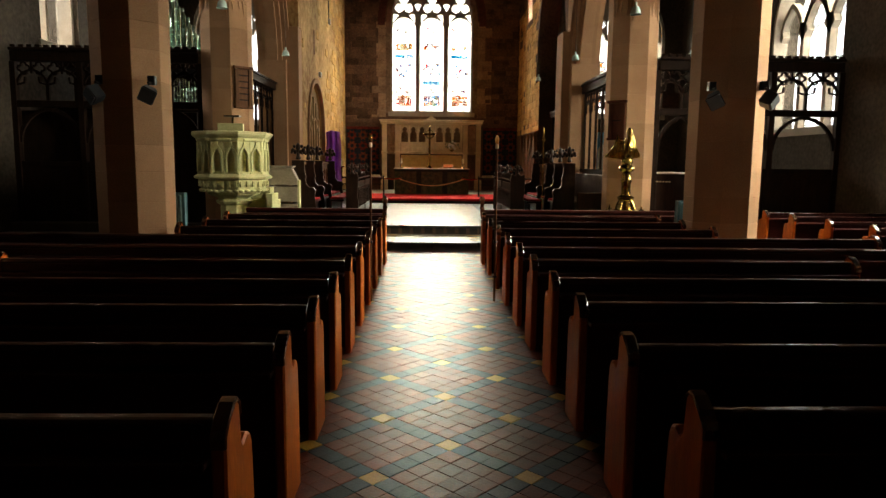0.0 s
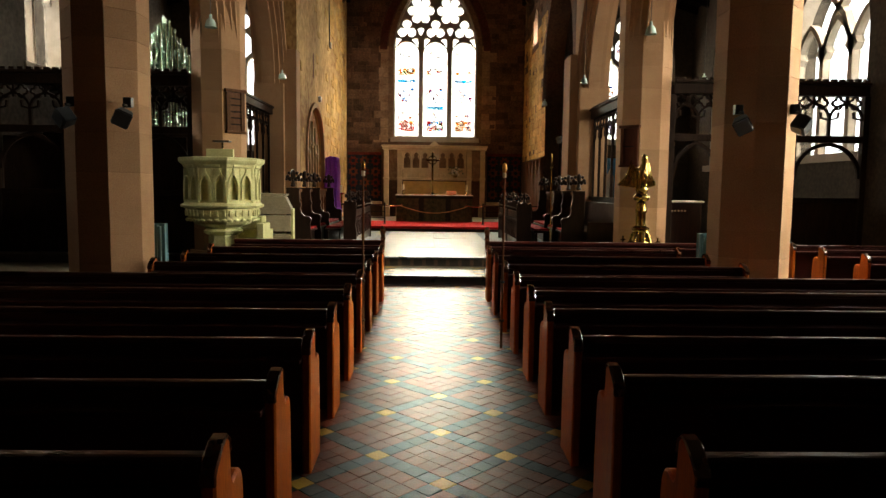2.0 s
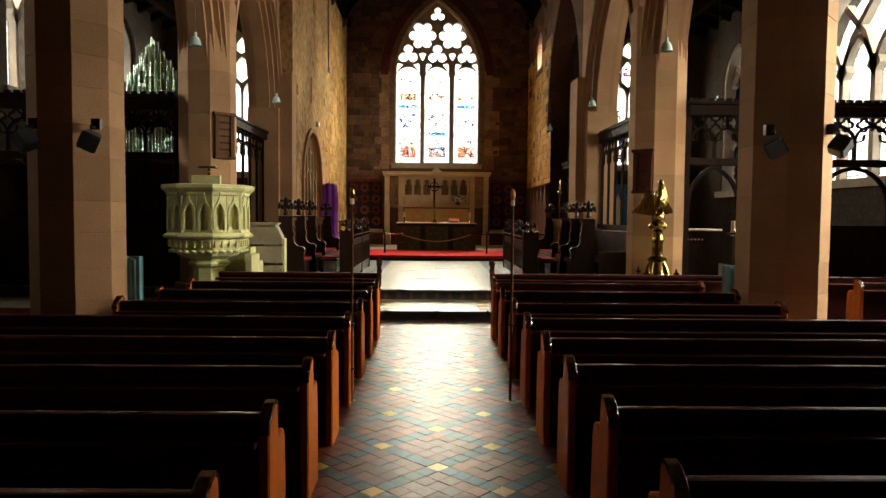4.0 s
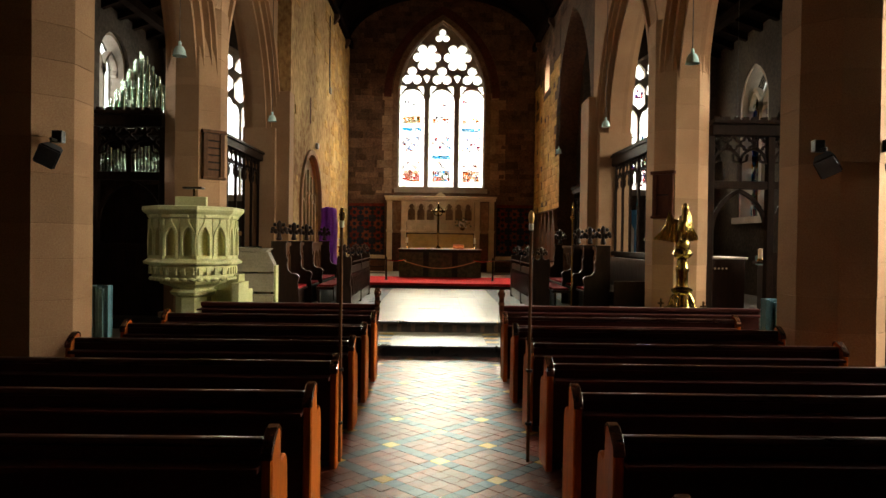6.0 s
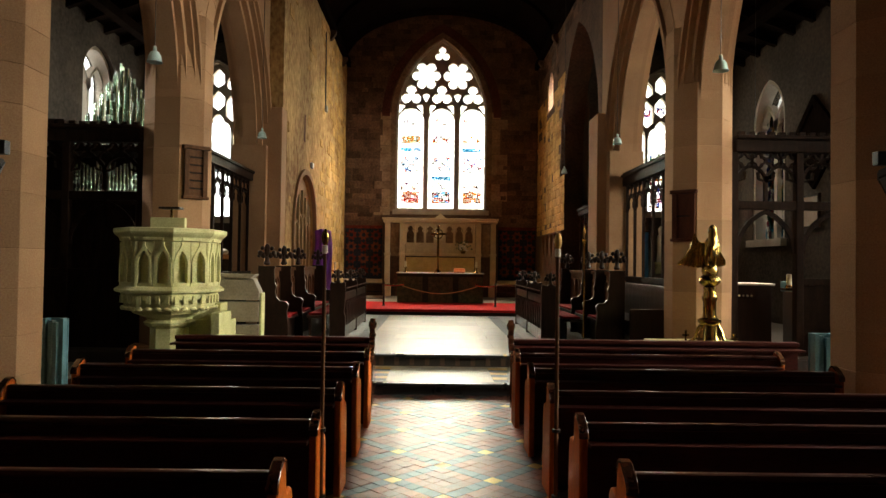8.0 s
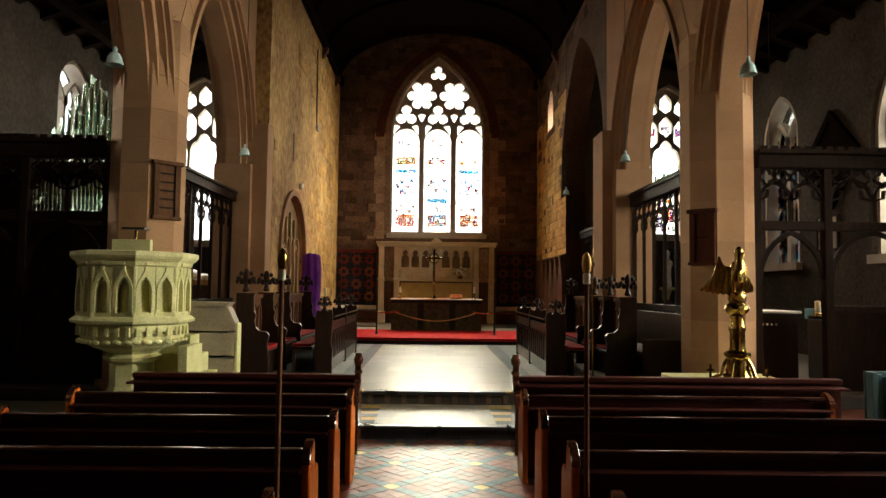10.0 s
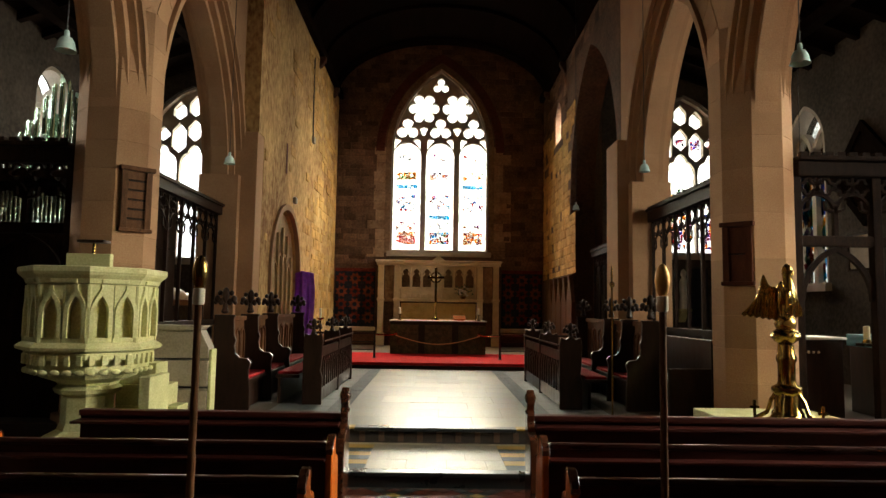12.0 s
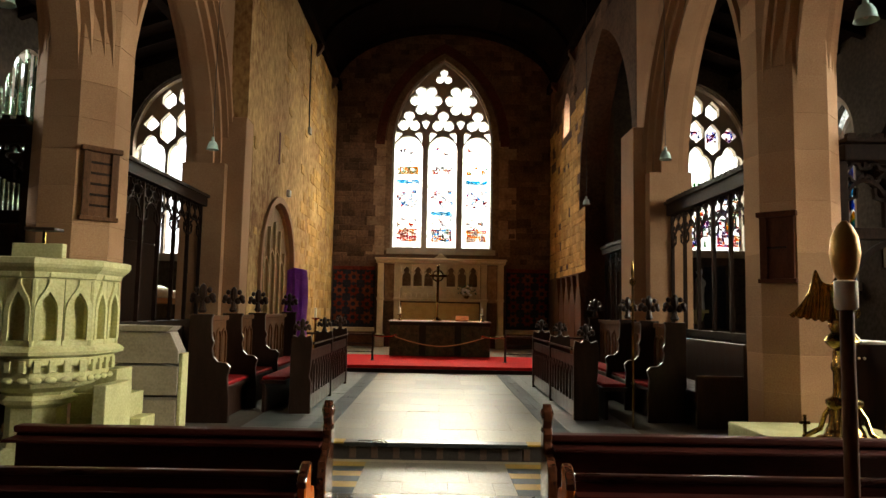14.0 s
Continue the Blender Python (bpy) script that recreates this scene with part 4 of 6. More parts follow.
# ---- pulpit ----
def pulpit(cx, cy):
    ob = thing("pulpit", (cx, cy, 0.12), "octagonal carved cream stone pulpit on a moulded stem", "pulpit")
    part("plinth", prism(octagon(cx, cy, 1.05), "z", 0.12, 0.3, 0.02), CREAM, ob)
    part("stem", lathe([(0.5, 0.3), (0.42, 0.36), (0.3, 0.42), (0.27, 0.5), (0.27, 0.78), (0.34, 0.82), (0.36, 0.86), (0.31, 0.9), (0.33, 0.93), (0.5, 0.99), (0.53, 1.03), (0.53, 1.06)], cx, cy, 8, math.pi / 8), CREAM, ob)
    part("lower_cornice", prism(octagon(cx, cy, 1.16), "z", 1.05, 1.2, 0.02), CREAM, ob)
    part("carved_band", prism(octagon(cx, cy, 1.24), "z", 1.2, 1.27, 0.006), CREAM, ob)
    part("base_moulding", lathe([(0.66, 1.27), (0.75, 1.3), (0.76, 1.33), (0.72, 1.36), (0.68, 1.38)], cx, cy, 8, math.pi / 8), CREAM, ob)
    part("inner_wall", prism(octagon(cx, cy, 1.08), "z", 1.36, 1.98), CREAM, ob)
    r = 1.26 / 2
    for k in range(8):
        a = k * math.pi / 4
        n, t = Vector((math.cos(a), math.sin(a), 0)), Vector((-math.sin(a), math.cos(a), 0))
        m = Matrix(((t.x, n.x, 0, cx), (t.y, n.y, 0, cy), (0, 0, 1, 0), (0, 0, 0, 1)))
        half = r * math.tan(math.pi / 8)
        for s in (-1, 1):
            bm = wall("y", r - 0.09, r - 0.005, s * half / 2 - half / 2 + 0.004, s * half / 2 + half / 2 - 0.004, 1.37, 1.99, [(s * half / 2, 0.088, 1.43, 1.68, 0.19)])
            bm.transform(m)
            part("arch_panel", bm, CREAM, ob)
            bm = add_bar(bmesh.new(), [(s * half / 2 - 0.098, 1.43)] + arch(s * half / 2, 0.098, 1.68, 0.21, 6) + [(s * half / 2 + 0.098, 1.43)], "y", 0.042, r - 0.02, r + 0.02)
            bm.transform(m)
            part("arch_moulding", bm, CREAM, ob)
            bm = prism([(s * half / 2 - 0.05, 1.87), (s * half / 2 + 0.05, 1.87), (s * half / 2 + 0.014, 1.94), (s * half / 2 + 0.014, 1.985), (s * half / 2 - 0.014, 1.985), (s * half / 2 - 0.014, 1.94)], "y", r - 0.02, r + 0.018)
            bm.transform(m)
            part("ogee_point", bm, CREAM, ob)
            for j in range(2):
                u = s * half / 2 + (j - 0.5) * half / 2
                bm = box(u - 0.03, u + 0.03, r - 0.03, r + 0.012, 1.14, 1.25, 0.008)
                bm.transform(m)
                part("quatrefoil", bm, CREAM, ob)
                bm = add_ball(bmesh.new(), (u, r - 0.02, 1.07), 0.045, (1.2, 0.6, 0.7), 8)
                bm.transform(m)
                part("leaf_boss", bm, CREAM, ob, smooth=True)
        bm = box(-half * 0.55, half * 0.55, r - 0.01, r + 0.035, 2.0, 2.05, 0.015)
        bm.transform(m)
        part("carved_leaf", bm, CREAM, ob)
        bm = lathe([(0.03, 1.37), (0.03, 1.98)], 0, 0, 8)
        bm.transform(Matrix.Translation((cx + (r / math.cos(math.pi / 8) - 0.02) * math.cos(a + math.pi / 8), cy + (r / math.cos(math.pi / 8) - 0.02) * math.sin(a + math.pi / 8), 0)))
        part("corner_shaft", bm, CREAM, ob)
    part("upper_cornice", lathe([(0.62, 1.98), (0.69, 2.0), (0.71, 2.05), (0.76, 2.09), (0.78, 2.12), (0.78, 2.17), (0.74, 2.18), (0.6, 2.18)], cx, cy, 8, math.pi / 8), CREAM, ob)
    part("book_rest", prism([(cx - 0.24, 2.18), (cx + 0.26, 2.18), (cx + 0.26, 2.34), (cx - 0.24, 2.34)], "y", cy - 0.2, cy - 0.12, 0.01), CREAM, ob, "small carved stone book rest")
    part("desk_arm", box(cx - 0.1, cx + 0.2, cy - 0.26, cy - 0.08, 2.46, 2.49, 0.006), OAK, ob)
    part("desk_post", lathe([(0.018, 2.34), (0.018, 2.46)], cx + 0.05, cy - 0.16, 8), BRASS, ob)
    for p in ob.children:
        p.matrix_parent_inverse = Matrix.Translation((-cx, -cy, -0.12))
    ob.matrix_world = Matrix.Translation((cx, cy, 0.12)) @ Matrix.Diagonal((0.96, 0.96, 0.985, 1))
    return ob


pulpit(-3.39, 13.6)
stair = thing("pulpit_stair", (-2.65, 14.2, 0.14), "cream stone stair and parapet up to the pulpit", "stair")
for k in range(4):
    part("tread", box(-3.2, -2.37 - 0.13 * k, 13.85, 14.2, 0.14 + 0.24 * k, 0.38 + 0.24 * k, 0.012), CREAM, stair)
# Parapet's west face greyed for its shade; the cream end strip paints light.
for k, z in enumerate((0.14, 0.45, 0.8, 1.13)):
    part("parapet_block", prism([(-3.2, z), (-2.3, z), (-2.3, z + 0.305), (-3.2, z + 0.305)] if k < 3 else [(-3.2, z), (-2.3, z), (-2.3, 1.26), (-2.4, 1.46), (-3.2, 1.46)], "y", 14.22, 14.44, 0.01), LEAD, stair)
part("coping", prism([(-3.2, 1.462), (-2.42, 1.462), (-2.36, 1.52), (-3.2, 1.53)], "y", 14.19, 14.47, 0.01), LEAD, stair)
part("end_post", box(-2.298, -2.26, 14.24, 14.42, 0.14, 1.24, 0.01), CREAM, stair)
part("front_wall", box(-2.72, -2.6, 13.3, 13.84, 0.14, 1.0, 0.01), CREAM, stair)


# ---- eagle lectern ----
def eagle_lectern(cx, cy, z0):
    ob = thing("eagle_lectern", (cx, cy, z0), "polished brass lectern in the shape of an eagle", "lectern")
    prof = [(0.16, 0.12), (0.13, 0.17), (0.12, 0.3), (0.15, 0.34), (0.15, 0.37), (0.095, 0.4), (0.085, 0.44), (0.085, 0.6), (0.1, 0.63), (0.1, 0.66), (0.085, 0.69), (0.08, 0.78)]
    part("stem", lathe([(r, z0 + z) for r, z in prof], cx, cy, 20), BRASS, ob, smooth=True)
    part("knop", lathe([(0.06, z0 + 0.78), (0.12, z0 + 0.82), (0.15, z0 + 0.86), (0.13, z0 + 0.9), (0.09, z0 + 0.93), (0.11, z0 + 0.98), (0.09, z0 + 1.04), (0.05, z0 + 1.07)], cx, cy, 20), BRASS, ob, smooth=True)
    part("foot_plate", lathe([(0.24, z0), (0.24, z0 + 0.05), (0.18, z0 + 0.08), (0.16, z0 + 0.12)], cx, cy, 8), BRASS, ob)
    for k in range(4):
        a = k * math.pi / 2 + math.pi / 4
        p = [(cx + r * math.cos(a), cy + r * math.sin(a), z0 + z) for r, z in ((0.09, 0.34), (0.16, 0.24), (0.2, 0.12), (0.3, 0.06), (0.34, 0.03))]
        part("buttress", tube(p, 0.022, 8), BRASS, ob, smooth=True)
        bm = bmesh.new()
        x, y = cx + 0.33 * math.cos(a), cy + 0.33 * math.sin(a)
        add_box(bm, x - 0.012, x + 0.012, y - 0.012, y + 0.012, z0 + 0.02, z0 + 0.22)
        add_box(bm, x - 0.045, x + 0.045, y - 0.012, y + 0.012, z0 + 0.14, z0 + 0.165)
        part("foot_cross", bm, BRASS, ob)
    bm = bmesh.new()
    add_ball(bm, (cx, cy + 0.02, z0 + 1.23), 0.1, (0.85, 0.9, 1.75), 14)
    part("body", bm, BRASS, ob, "feathered brass body", True)
    bm = lathe([(0.07, z0 + 1.3), (0.055, z0 + 1.38), (0.048, z0 + 1.43), (0.058, z0 + 1.47), (0.05, z0 + 1.52), (0.025, z0 + 1.555), (0.008, z0 + 1.565)], cx + 0.02, cy - 0.03, 12)
    part("head", bm, BRASS, ob, smooth=True)
    part("beak", prism([(cy - 0.07, z0 + 1.51), (cy - 0.125, z0 + 1.485), (cy - 0.13, z0 + 1.45), (cy - 0.07, z0 + 1.46)], "x", cx + 0.005, cx + 0.04, 0.005), BRASS, ob)
    for way in ((-0.93, 0.36), (0.8, 0.6)):
        out_dir, flat = Vector((way[0], way[1], 0)), Vector((way[1], -way[0], 0)) * (1 if way[0] < 0 else -1)
        bm = bmesh.new()
        rows = []
        for a in range(25):
            u = a / 24
            top = 1.34 + 0.12 * math.exp(-((u - 0.52) / 0.16) ** 2) - 0.42 * max(0, u - 0.55) ** 1.1
            low = 1.02 + 0.05 * u - 0.02 * abs(math.sin(u * math.pi * 6))
            col = []
            for b in range(13):
                v = b / 12
                ridge = 0.012 * abs(math.sin(u * math.pi * 6)) * min(1, v * 2.2) + 0.03 * math.sin(math.pi * v)
                p = Vector((cx, cy + 0.03, z0)) + out_dir * (0.05 + 0.36 * u * (0.72 + 0.28 * v)) - flat * ridge + Vector((0, 0, top + (low - top) * v))
                col.append(bm.verts.new(p))
            rows.append(col)
        for p, q in zip(rows, rows[1:]):
            for b in range(12):
                bm.faces.new((p[b], q[b], q[b + 1], p[b + 1]))
        bmesh.ops.solidify(bm, geom=bm.faces[:], thickness=0.016)
        part("wing", bm, BRASS, ob, "half-raised brass wing with ridged feathers", True)
    bm = prism([(cx - 0.06, z0 + 1.12), (cx + 0.06, z0 + 1.12), (cx + 0.045, z0 + 0.98), (cx, z0 + 0.96), (cx - 0.045, z0 + 0.98)], "y", cy + 0.07, cy + 0.1, 0.008)
    part("tail", bm, BRASS, ob)
    for s in (-1, 1):
        part("leg", lathe([(0.045, z0 + 1.0), (0.026, z0 + 1.04), (0.03, z0 + 1.1), (0.05, z0 + 1.16)], cx + s * 0.05, cy - 0.03, 10), BRASS, ob, smooth=True)
    ob.matrix_world = Matrix.Translation((cx, cy, z0)) @ Matrix.Diagonal((1, 1, 1.07, 1))
    return ob


setting("lectern_plinth", box(3.55, 4.95, 12.72, 14.35, 0.0, 0.62, 0.02), CREAM, "pale stone block under the lectern", "plinth")
eagle_lectern(4.04, 13.05, 0.62)


# ---- screens ----
def tracery_head(bm, u0, u1, z0, z1, axis, d0, d1, w=0.019):
    """Pierced gothic work between two posts: an arch, cusps and a pair of quatrefoils."""
    c, half = (u0 + u1) / 2, (u1 - u0) / 2
    add_bar(bm, arch(c, half, z0, (z1 - z0) * 0.55, 8), axis, w, d0, d1)
    r = min(half * 0.5, (z1 - z0) * 0.26)
    for s in (-1, 1):
        add_bar(bm, ring(c + s * half * 0.5, z1 - r * 1.05, r, 16, 4, 0.35), axis, w * 0.9, d0, d1, True)
        add_bar(bm, [(c + s * half * 0.95, z0 + 0.02), (c + s * half * 0.5, z0 + (z1 - z0) * 0.12), (c + s * half * 0.45, z0 + (z1 - z0) * 0.36)], axis, w * 0.8, d0, d1)
    add_bar(bm, [(c, z0 + (z1 - z0) * 0.5), (c, z1)], axis, w, d0, d1)


def screen(name, axis, depth, u0, u1, z_dado, z_head, z_beam, z_top, bays, dado, label):
    """A pierced oak screen: dado panels, slender posts, traceried heads and a cornice with cresting."""
    ob = thing(name, along(axis, (u0 + u1) / 2, depth, dado), label, "screen", "oak screens")
    lo, hi = depth - 0.028, depth + 0.028
    bm = bmesh.new()
    add_prism(bm, [(u0, z_beam), (u1, z_beam), (u1, z_top - 0.06), (u0, z_top - 0.06)], axis, depth - 0.11, depth + 0.11)
    part("cornice", bm, OAKM, ob)
    part("cornice_roll", add_bar(bmesh.new(), [(u0, z_top - 0.04), (u1, z_top - 0.04)], axis, 0.05, depth - 0.15, depth + 0.15), OAKM, ob)
    step = (u1 - u0) / bays
    n = int((u1 - u0) / 0.14)
    for k in range(n):
        u = u0 + (k + 0.5) * (u1 - u0) / n
        part("cresting", add_prism(bmesh.new(), [(u - 0.05, z_top - 0.014), (u + 0.05, z_top - 0.014), (u + 0.035, z_top + 0.03), (u - 0.035, z_top + 0.03)], axis, depth - 0.12, depth - 0.06), OAKM, ob)
    for k in range(bays + 1):
        u = u0 + k * step
        part("post", add_bar(bmesh.new(), [(u, z_dado), (u, z_beam)], axis, 0.045, lo, hi), OAKM, ob)
    for k in range(bays):
        bm = bmesh.new()
        tracery_head(bm, u0 + k * step + 0.03, u0 + (k + 1) * step - 0.03, z_head, z_beam, axis, lo + 0.014, hi - 0.014)
        part("tracery", bm, OAKM, ob)
        if dado < z_dado - 0.2:
            part("dado_panel", add_prism(bmesh.new(), [(u0 + k * step + 0.02, dado), (u0 + (k + 1) * step - 0.02, dado), (u0 + (k + 1) * step - 0.02, z_dado - 0.1), (u0 + k * step + 0.02, z_dado - 0.1)], axis, lo, lo + 0.04), OAKM, ob)
    bm = bmesh.new()
    add_prism(bm, [(u0, z_dado - 0.1), (u1, z_dado - 0.1), (u1, z_dado), (u0, z_dado)], axis, depth - 0.1, depth + 0.1)
    part("sill_rail", bm, OAKM, ob)
    return ob


screen("side_screen", "x", -3.83, 15.45, 19.07, 1.5, 2.92, 3.5, 3.72, 6, CHANCEL_Z, "dark oak screen with traceried heads in the arch")
screen("side_screen", "x", 4.62, 15.45, 19.07, 1.5, 2.92, 3.5, 3.76, 6, CHANCEL_Z, "dark oak screen with traceried heads in the arch")
screen("side_screen", "x", 4.7, 20.4, 24.2, 1.5, 2.7, 3.2, 3.4, 7, CHANCEL_Z, "dark oak screen with traceried heads in the far arch")


def parclose(name, posts, label, open_bay):
    """A tall oak screen across an aisle: beam, posts, hanging tracery, middle rail, arched lower bays."""
    y = 14.85
    ob = thing(name, ((posts[0] + posts[-1]) / 2, y, 0.12), label, "screen", "aisle screens")
    u0, u1 = posts[0], posts[-1]
    part("beam", box(u0, u1, y - 0.12, y + 0.12, 3.58, 3.78, 0.02), OAKM, ob)
    part("beam_roll", box(u0, u1, y - 0.17, y + 0.15, 3.785, 3.85, 0.02), OAKM, ob)
    n = int((u1 - u0) / 0.16)
    for k in range(n):
        u = u0 + (k + 0.5) * (u1 - u0) / n
        part("cresting", box(u - 0.05, u + 0.05, y - 0.14, y - 0.06, 3.852, 3.9), OAKM, ob)
    part("middle_rail", box(u0, u1, y - 0.06, y + 0.06, 2.66, 2.8, 0.015), OAKM, ob)
    for u in posts:
        part("post", box(u - 0.06, u + 0.06, y - 0.07, y + 0.07, 0.12, 3.58, 0.012), OAKM, ob)
    for i, (a, b) in enumerate(zip(posts, posts[1:])):
        half = (b - a) / 4
        for k in range(2):
            bm = bmesh.new()
            tracery_head(bm, a + 0.06 + k * 2 * half - 0.06 * k, a + 2 * half + k * (2 * half - 0.06), 3.1, 3.58, "y", y - 0.03, y + 0.03, 0.04)
            part("tracery", bm, OAKM, ob)
        part("muntin", box((a + b) / 2 - 0.03, (a + b) / 2 + 0.03, y - 0.03, y + 0.03, 2.8, 3.2), OAKM, ob)
        part("arch_brace", add_bar(bmesh.new(), arch((a + b) / 2, (b - a) / 2 - 0.06, 1.95, 0.68, 10), "y", 0.07, y - 0.03, y + 0.03), OAKM, ob)
        if i not in open_bay:
            part("lower_panel", box(a + 0.06, b - 0.06, y - 0.02, y + 0.02, 0.12, 1.45), OAKM, ob)
            part("lower_rail", box(a + 0.06, b - 0.06, y - 0.04, y + 0.04, 1.45, 1.56, 0.01), OAKM, ob)
    return ob


parclose("parclose_screen", (5.14, 6.2, 7.6, 9.05), "tall dark oak screen across the south aisle", (0,))
parclose("parclose_screen", (-8.15, -6.8, -5.55, -4.36), "tall dark oak screen before the organ", ())


# ---- organ ----
def pipe_organ():
    ob = thing("pipe_organ", (-5.9, 17.0, CHANCEL_Z), "pipe organ with silvery green pipes in a dark case", "organ")
    part("case", box(-7.9, -4.4, 16.5, 18.6, CHANCEL_Z, 2.75, 0.02), OAKM, ob)
    part("pipe_shelf", box(-7.9, -4.4, 16.0, 16.498, 2.68, 2.78, 0.015), OAKM, ob)
    part("upper_case", box(-7.9, -4.4, 16.75, 18.6, 2.755, 3.72, 0.02), OAKM, ob)
    part("upper_shelf", box(-7.9, -4.4, 16.0, 16.745, 3.62, 3.74, 0.015), OAKM, ob)
    part("tower", box(-7.0, -6.35, 16.1, 16.6, 3.745, 4.12, 0.02), OAKM, ob)
    part("tower_cap", box(-7.06, -6.29, 16.05, 16.65, 4.122, 4.2, 0.015), OAKM, ob)

    def pipe(x, y, z0, h, r):
        prof = [(r * 0.35, z0), (r, z0 + 0.18), (r, z0 + 0.24), (r * 0.98, z0 + h - 0.01), (r * 0.9, z0 + h)]
        p = part("pipe", lathe(prof, x, y, 12), PIPE, ob, smooth=True)
        part("mouth", box(x - r * 0.5, x + r * 0.5, y - r * 1.02, y - r * 0.8, z0 + 0.2, z0 + 0.27), IRON, p)
    for k in range(27):
        x = -6.2 + k * 0.06
        pipe(x, 16.28 + 0.05 * (k % 2), 3.74, max(0.22, 1.52 - 0.095 * abs(k - 13.5) + (0.07 if k % 2 else 0)), 0.024)
    for k in range(18):
        pipe(-6.15 + k * 0.083, 16.46 + 0.04 * (k % 2), 3.74, max(0.2, 1.15 - 0.09 * abs(k - 9)), 0.03)
    for k in range(28):
        pipe(-6.25 + k * 0.066, 16.2, 2.78, 0.56 + 0.1 * abs(math.sin(k * 0.5)), 0.024)
    return ob


pipe_organ()
setting("organ_panelling", box(-8.1, -4.5, 14.95, 15.05, CHANCEL_Z, 2.6), OAKM, "dark panelling before the organ case", "panelling")


# ---- choir stalls ----
def poppyhead(bm, x, y, z, across):
    """A fleur-de-lis finial with curling leaves."""
    add_lathe(bm, [(0.03, z - 0.02), (0.045, z), (0.03, z + 0.03), (0.025, z + 0.08)], x, y, 8)
    add_ball(bm, (x, y, z + 0.15), 0.05, (0.8, 0.8, 1.5), 8)
    for s in (-1, 1):
        for du, dz, r in ((0.045, 0.09, 0.035), (0.085, 0.115, 0.034), (0.1, 0.085, 0.024), (0.06, 0.17, 0.026)):
            add_ball(bm, (x + s * du * (across == "x"), y + s * du * (across == "y"), z + dz), r, (1, 1, 1), 8)


def stall_end(ob, x0, x1, y, top, heads, z0=CHANCEL_Z):
    """A solid bench end facing west, with a hollowed shoulder and poppyheads on top."""
    w = x1 - x0
    pts = [(x0, z0), (x1, z0), (x1, z0 + 0.42), (x1 - 0.03, z0 + 0.5), (x1 - 0.015, z0 + 0.6), (x1, top - 0.14), (x1 - 0.02, top - 0.03), (x1 - w * 0.3, top - 0.06), (x0 + w * 0.5, top), (x0 + w * 0.3, top - 0.06), (x0 + 0.02, top - 0.03), (x0, top - 0.14)]
    end = part("bench_end", prism(pts, "y", y, y + 0.08, 0.012), OAK, ob)
    for hx in heads:
        bm = bmesh.new()
        poppyhead(bm, hx, y + 0.04, top - 0.03, "x")
        part("poppyhead", bm, OAK, end, "carved leafy poppyhead", True)


def choir_desk(x0, x1, y0, y1, top, side, label, cushion):
    """A row of choir seating: ends, a traceried desk front, a sloping book board, a bench and its red cushion. side: the way that it faces."""
    ob = thing("choir_stall", ((x0 + x1) / 2, (y0 + y1) / 2, CHANCEL_Z), label, "choir stall", "choir stalls")
    for y in (y0, (y0 + y1) / 2 - 0.04, y1 - 0.08):
        stall_end(ob, x0, x1, y, top, ((x0 + x1) / 2,))
    a, b = (x1 - 0.06, x1 - 0.02) if side > 0 else (x0 + 0.02, x0 + 0.06)
    for lo, hi in ((y0 + 0.085, (y0 + y1) / 2 - 0.045), ((y0 + y1) / 2 + 0.045, y1 - 0.085)):
        part("desk_front", box(a, b, lo, hi, CHANCEL_Z + 0.04, top - 0.24), OAK, ob)
        n = max(2, int((hi - lo) / 0.22))
        s = (hi - lo) / n
        for k in range(n):
            c = lo + (k + 0.5) * s
            d = (b, b + 0.025) if side > 0 else (a - 0.025, a)
            part("blind_arch", add_bar(bmesh.new(), [(c - s * 0.4, CHANCEL_Z + 0.25)] + arch(c, s * 0.4, top - 0.55, 0.16, 5) + [(c + s * 0.4, CHANCEL_Z + 0.25)], "x", 0.03, *d), OAK, ob)
        c0, c1 = (x0 + 0.04, x1 + 0.02) if side > 0 else (x0 - 0.02, x1 - 0.04)
        hi_z, lo_z = top - 0.16, top - 0.24
        pts = [(c0, lo_z if side > 0 else hi_z), (c1, hi_z if side > 0 else lo_z), (c1, (hi_z if side > 0 else lo_z) + 0.025), (c0, (lo_z if side > 0 else hi_z) + 0.025)]
        part("book_board", prism(pts, "y", lo, hi, 0.004), OAK, ob)
        e0, e1 = (x0 - 0.42, x0 - 0.06) if side > 0 else (x1 + 0.06, x1 + 0.42)
        part("seat", box(e0, e1, lo, hi, CHANCEL_Z + 0.38, CHANCEL_Z + 0.43, 0.01), OAK, ob)
        part("seat_support", box(e0 + 0.04, e0 + 0.08, lo, hi, CHANCEL_Z, CHANCEL_Z + 0.378), OAK, ob)
        if cushion:
            part("cushion", box(e0 + 0.02, e1 - 0.02, lo + 0.05, hi - 0.05, CHANCEL_Z + 0.432, CHANCEL_Z + 0.475, 0.015), CUSHION, ob, "red fabric seat cushion")
    return ob


choir_desk(-1.56, -1.27, 16.3, 20.1, 1.4, 1, "front choir stall of dark carved oak with red cushions", True)
choir_desk(2.26, 2.6, 16.15, 20.1, 1.4, -1, "front choir stall of dark carved oak with red cushions", True)

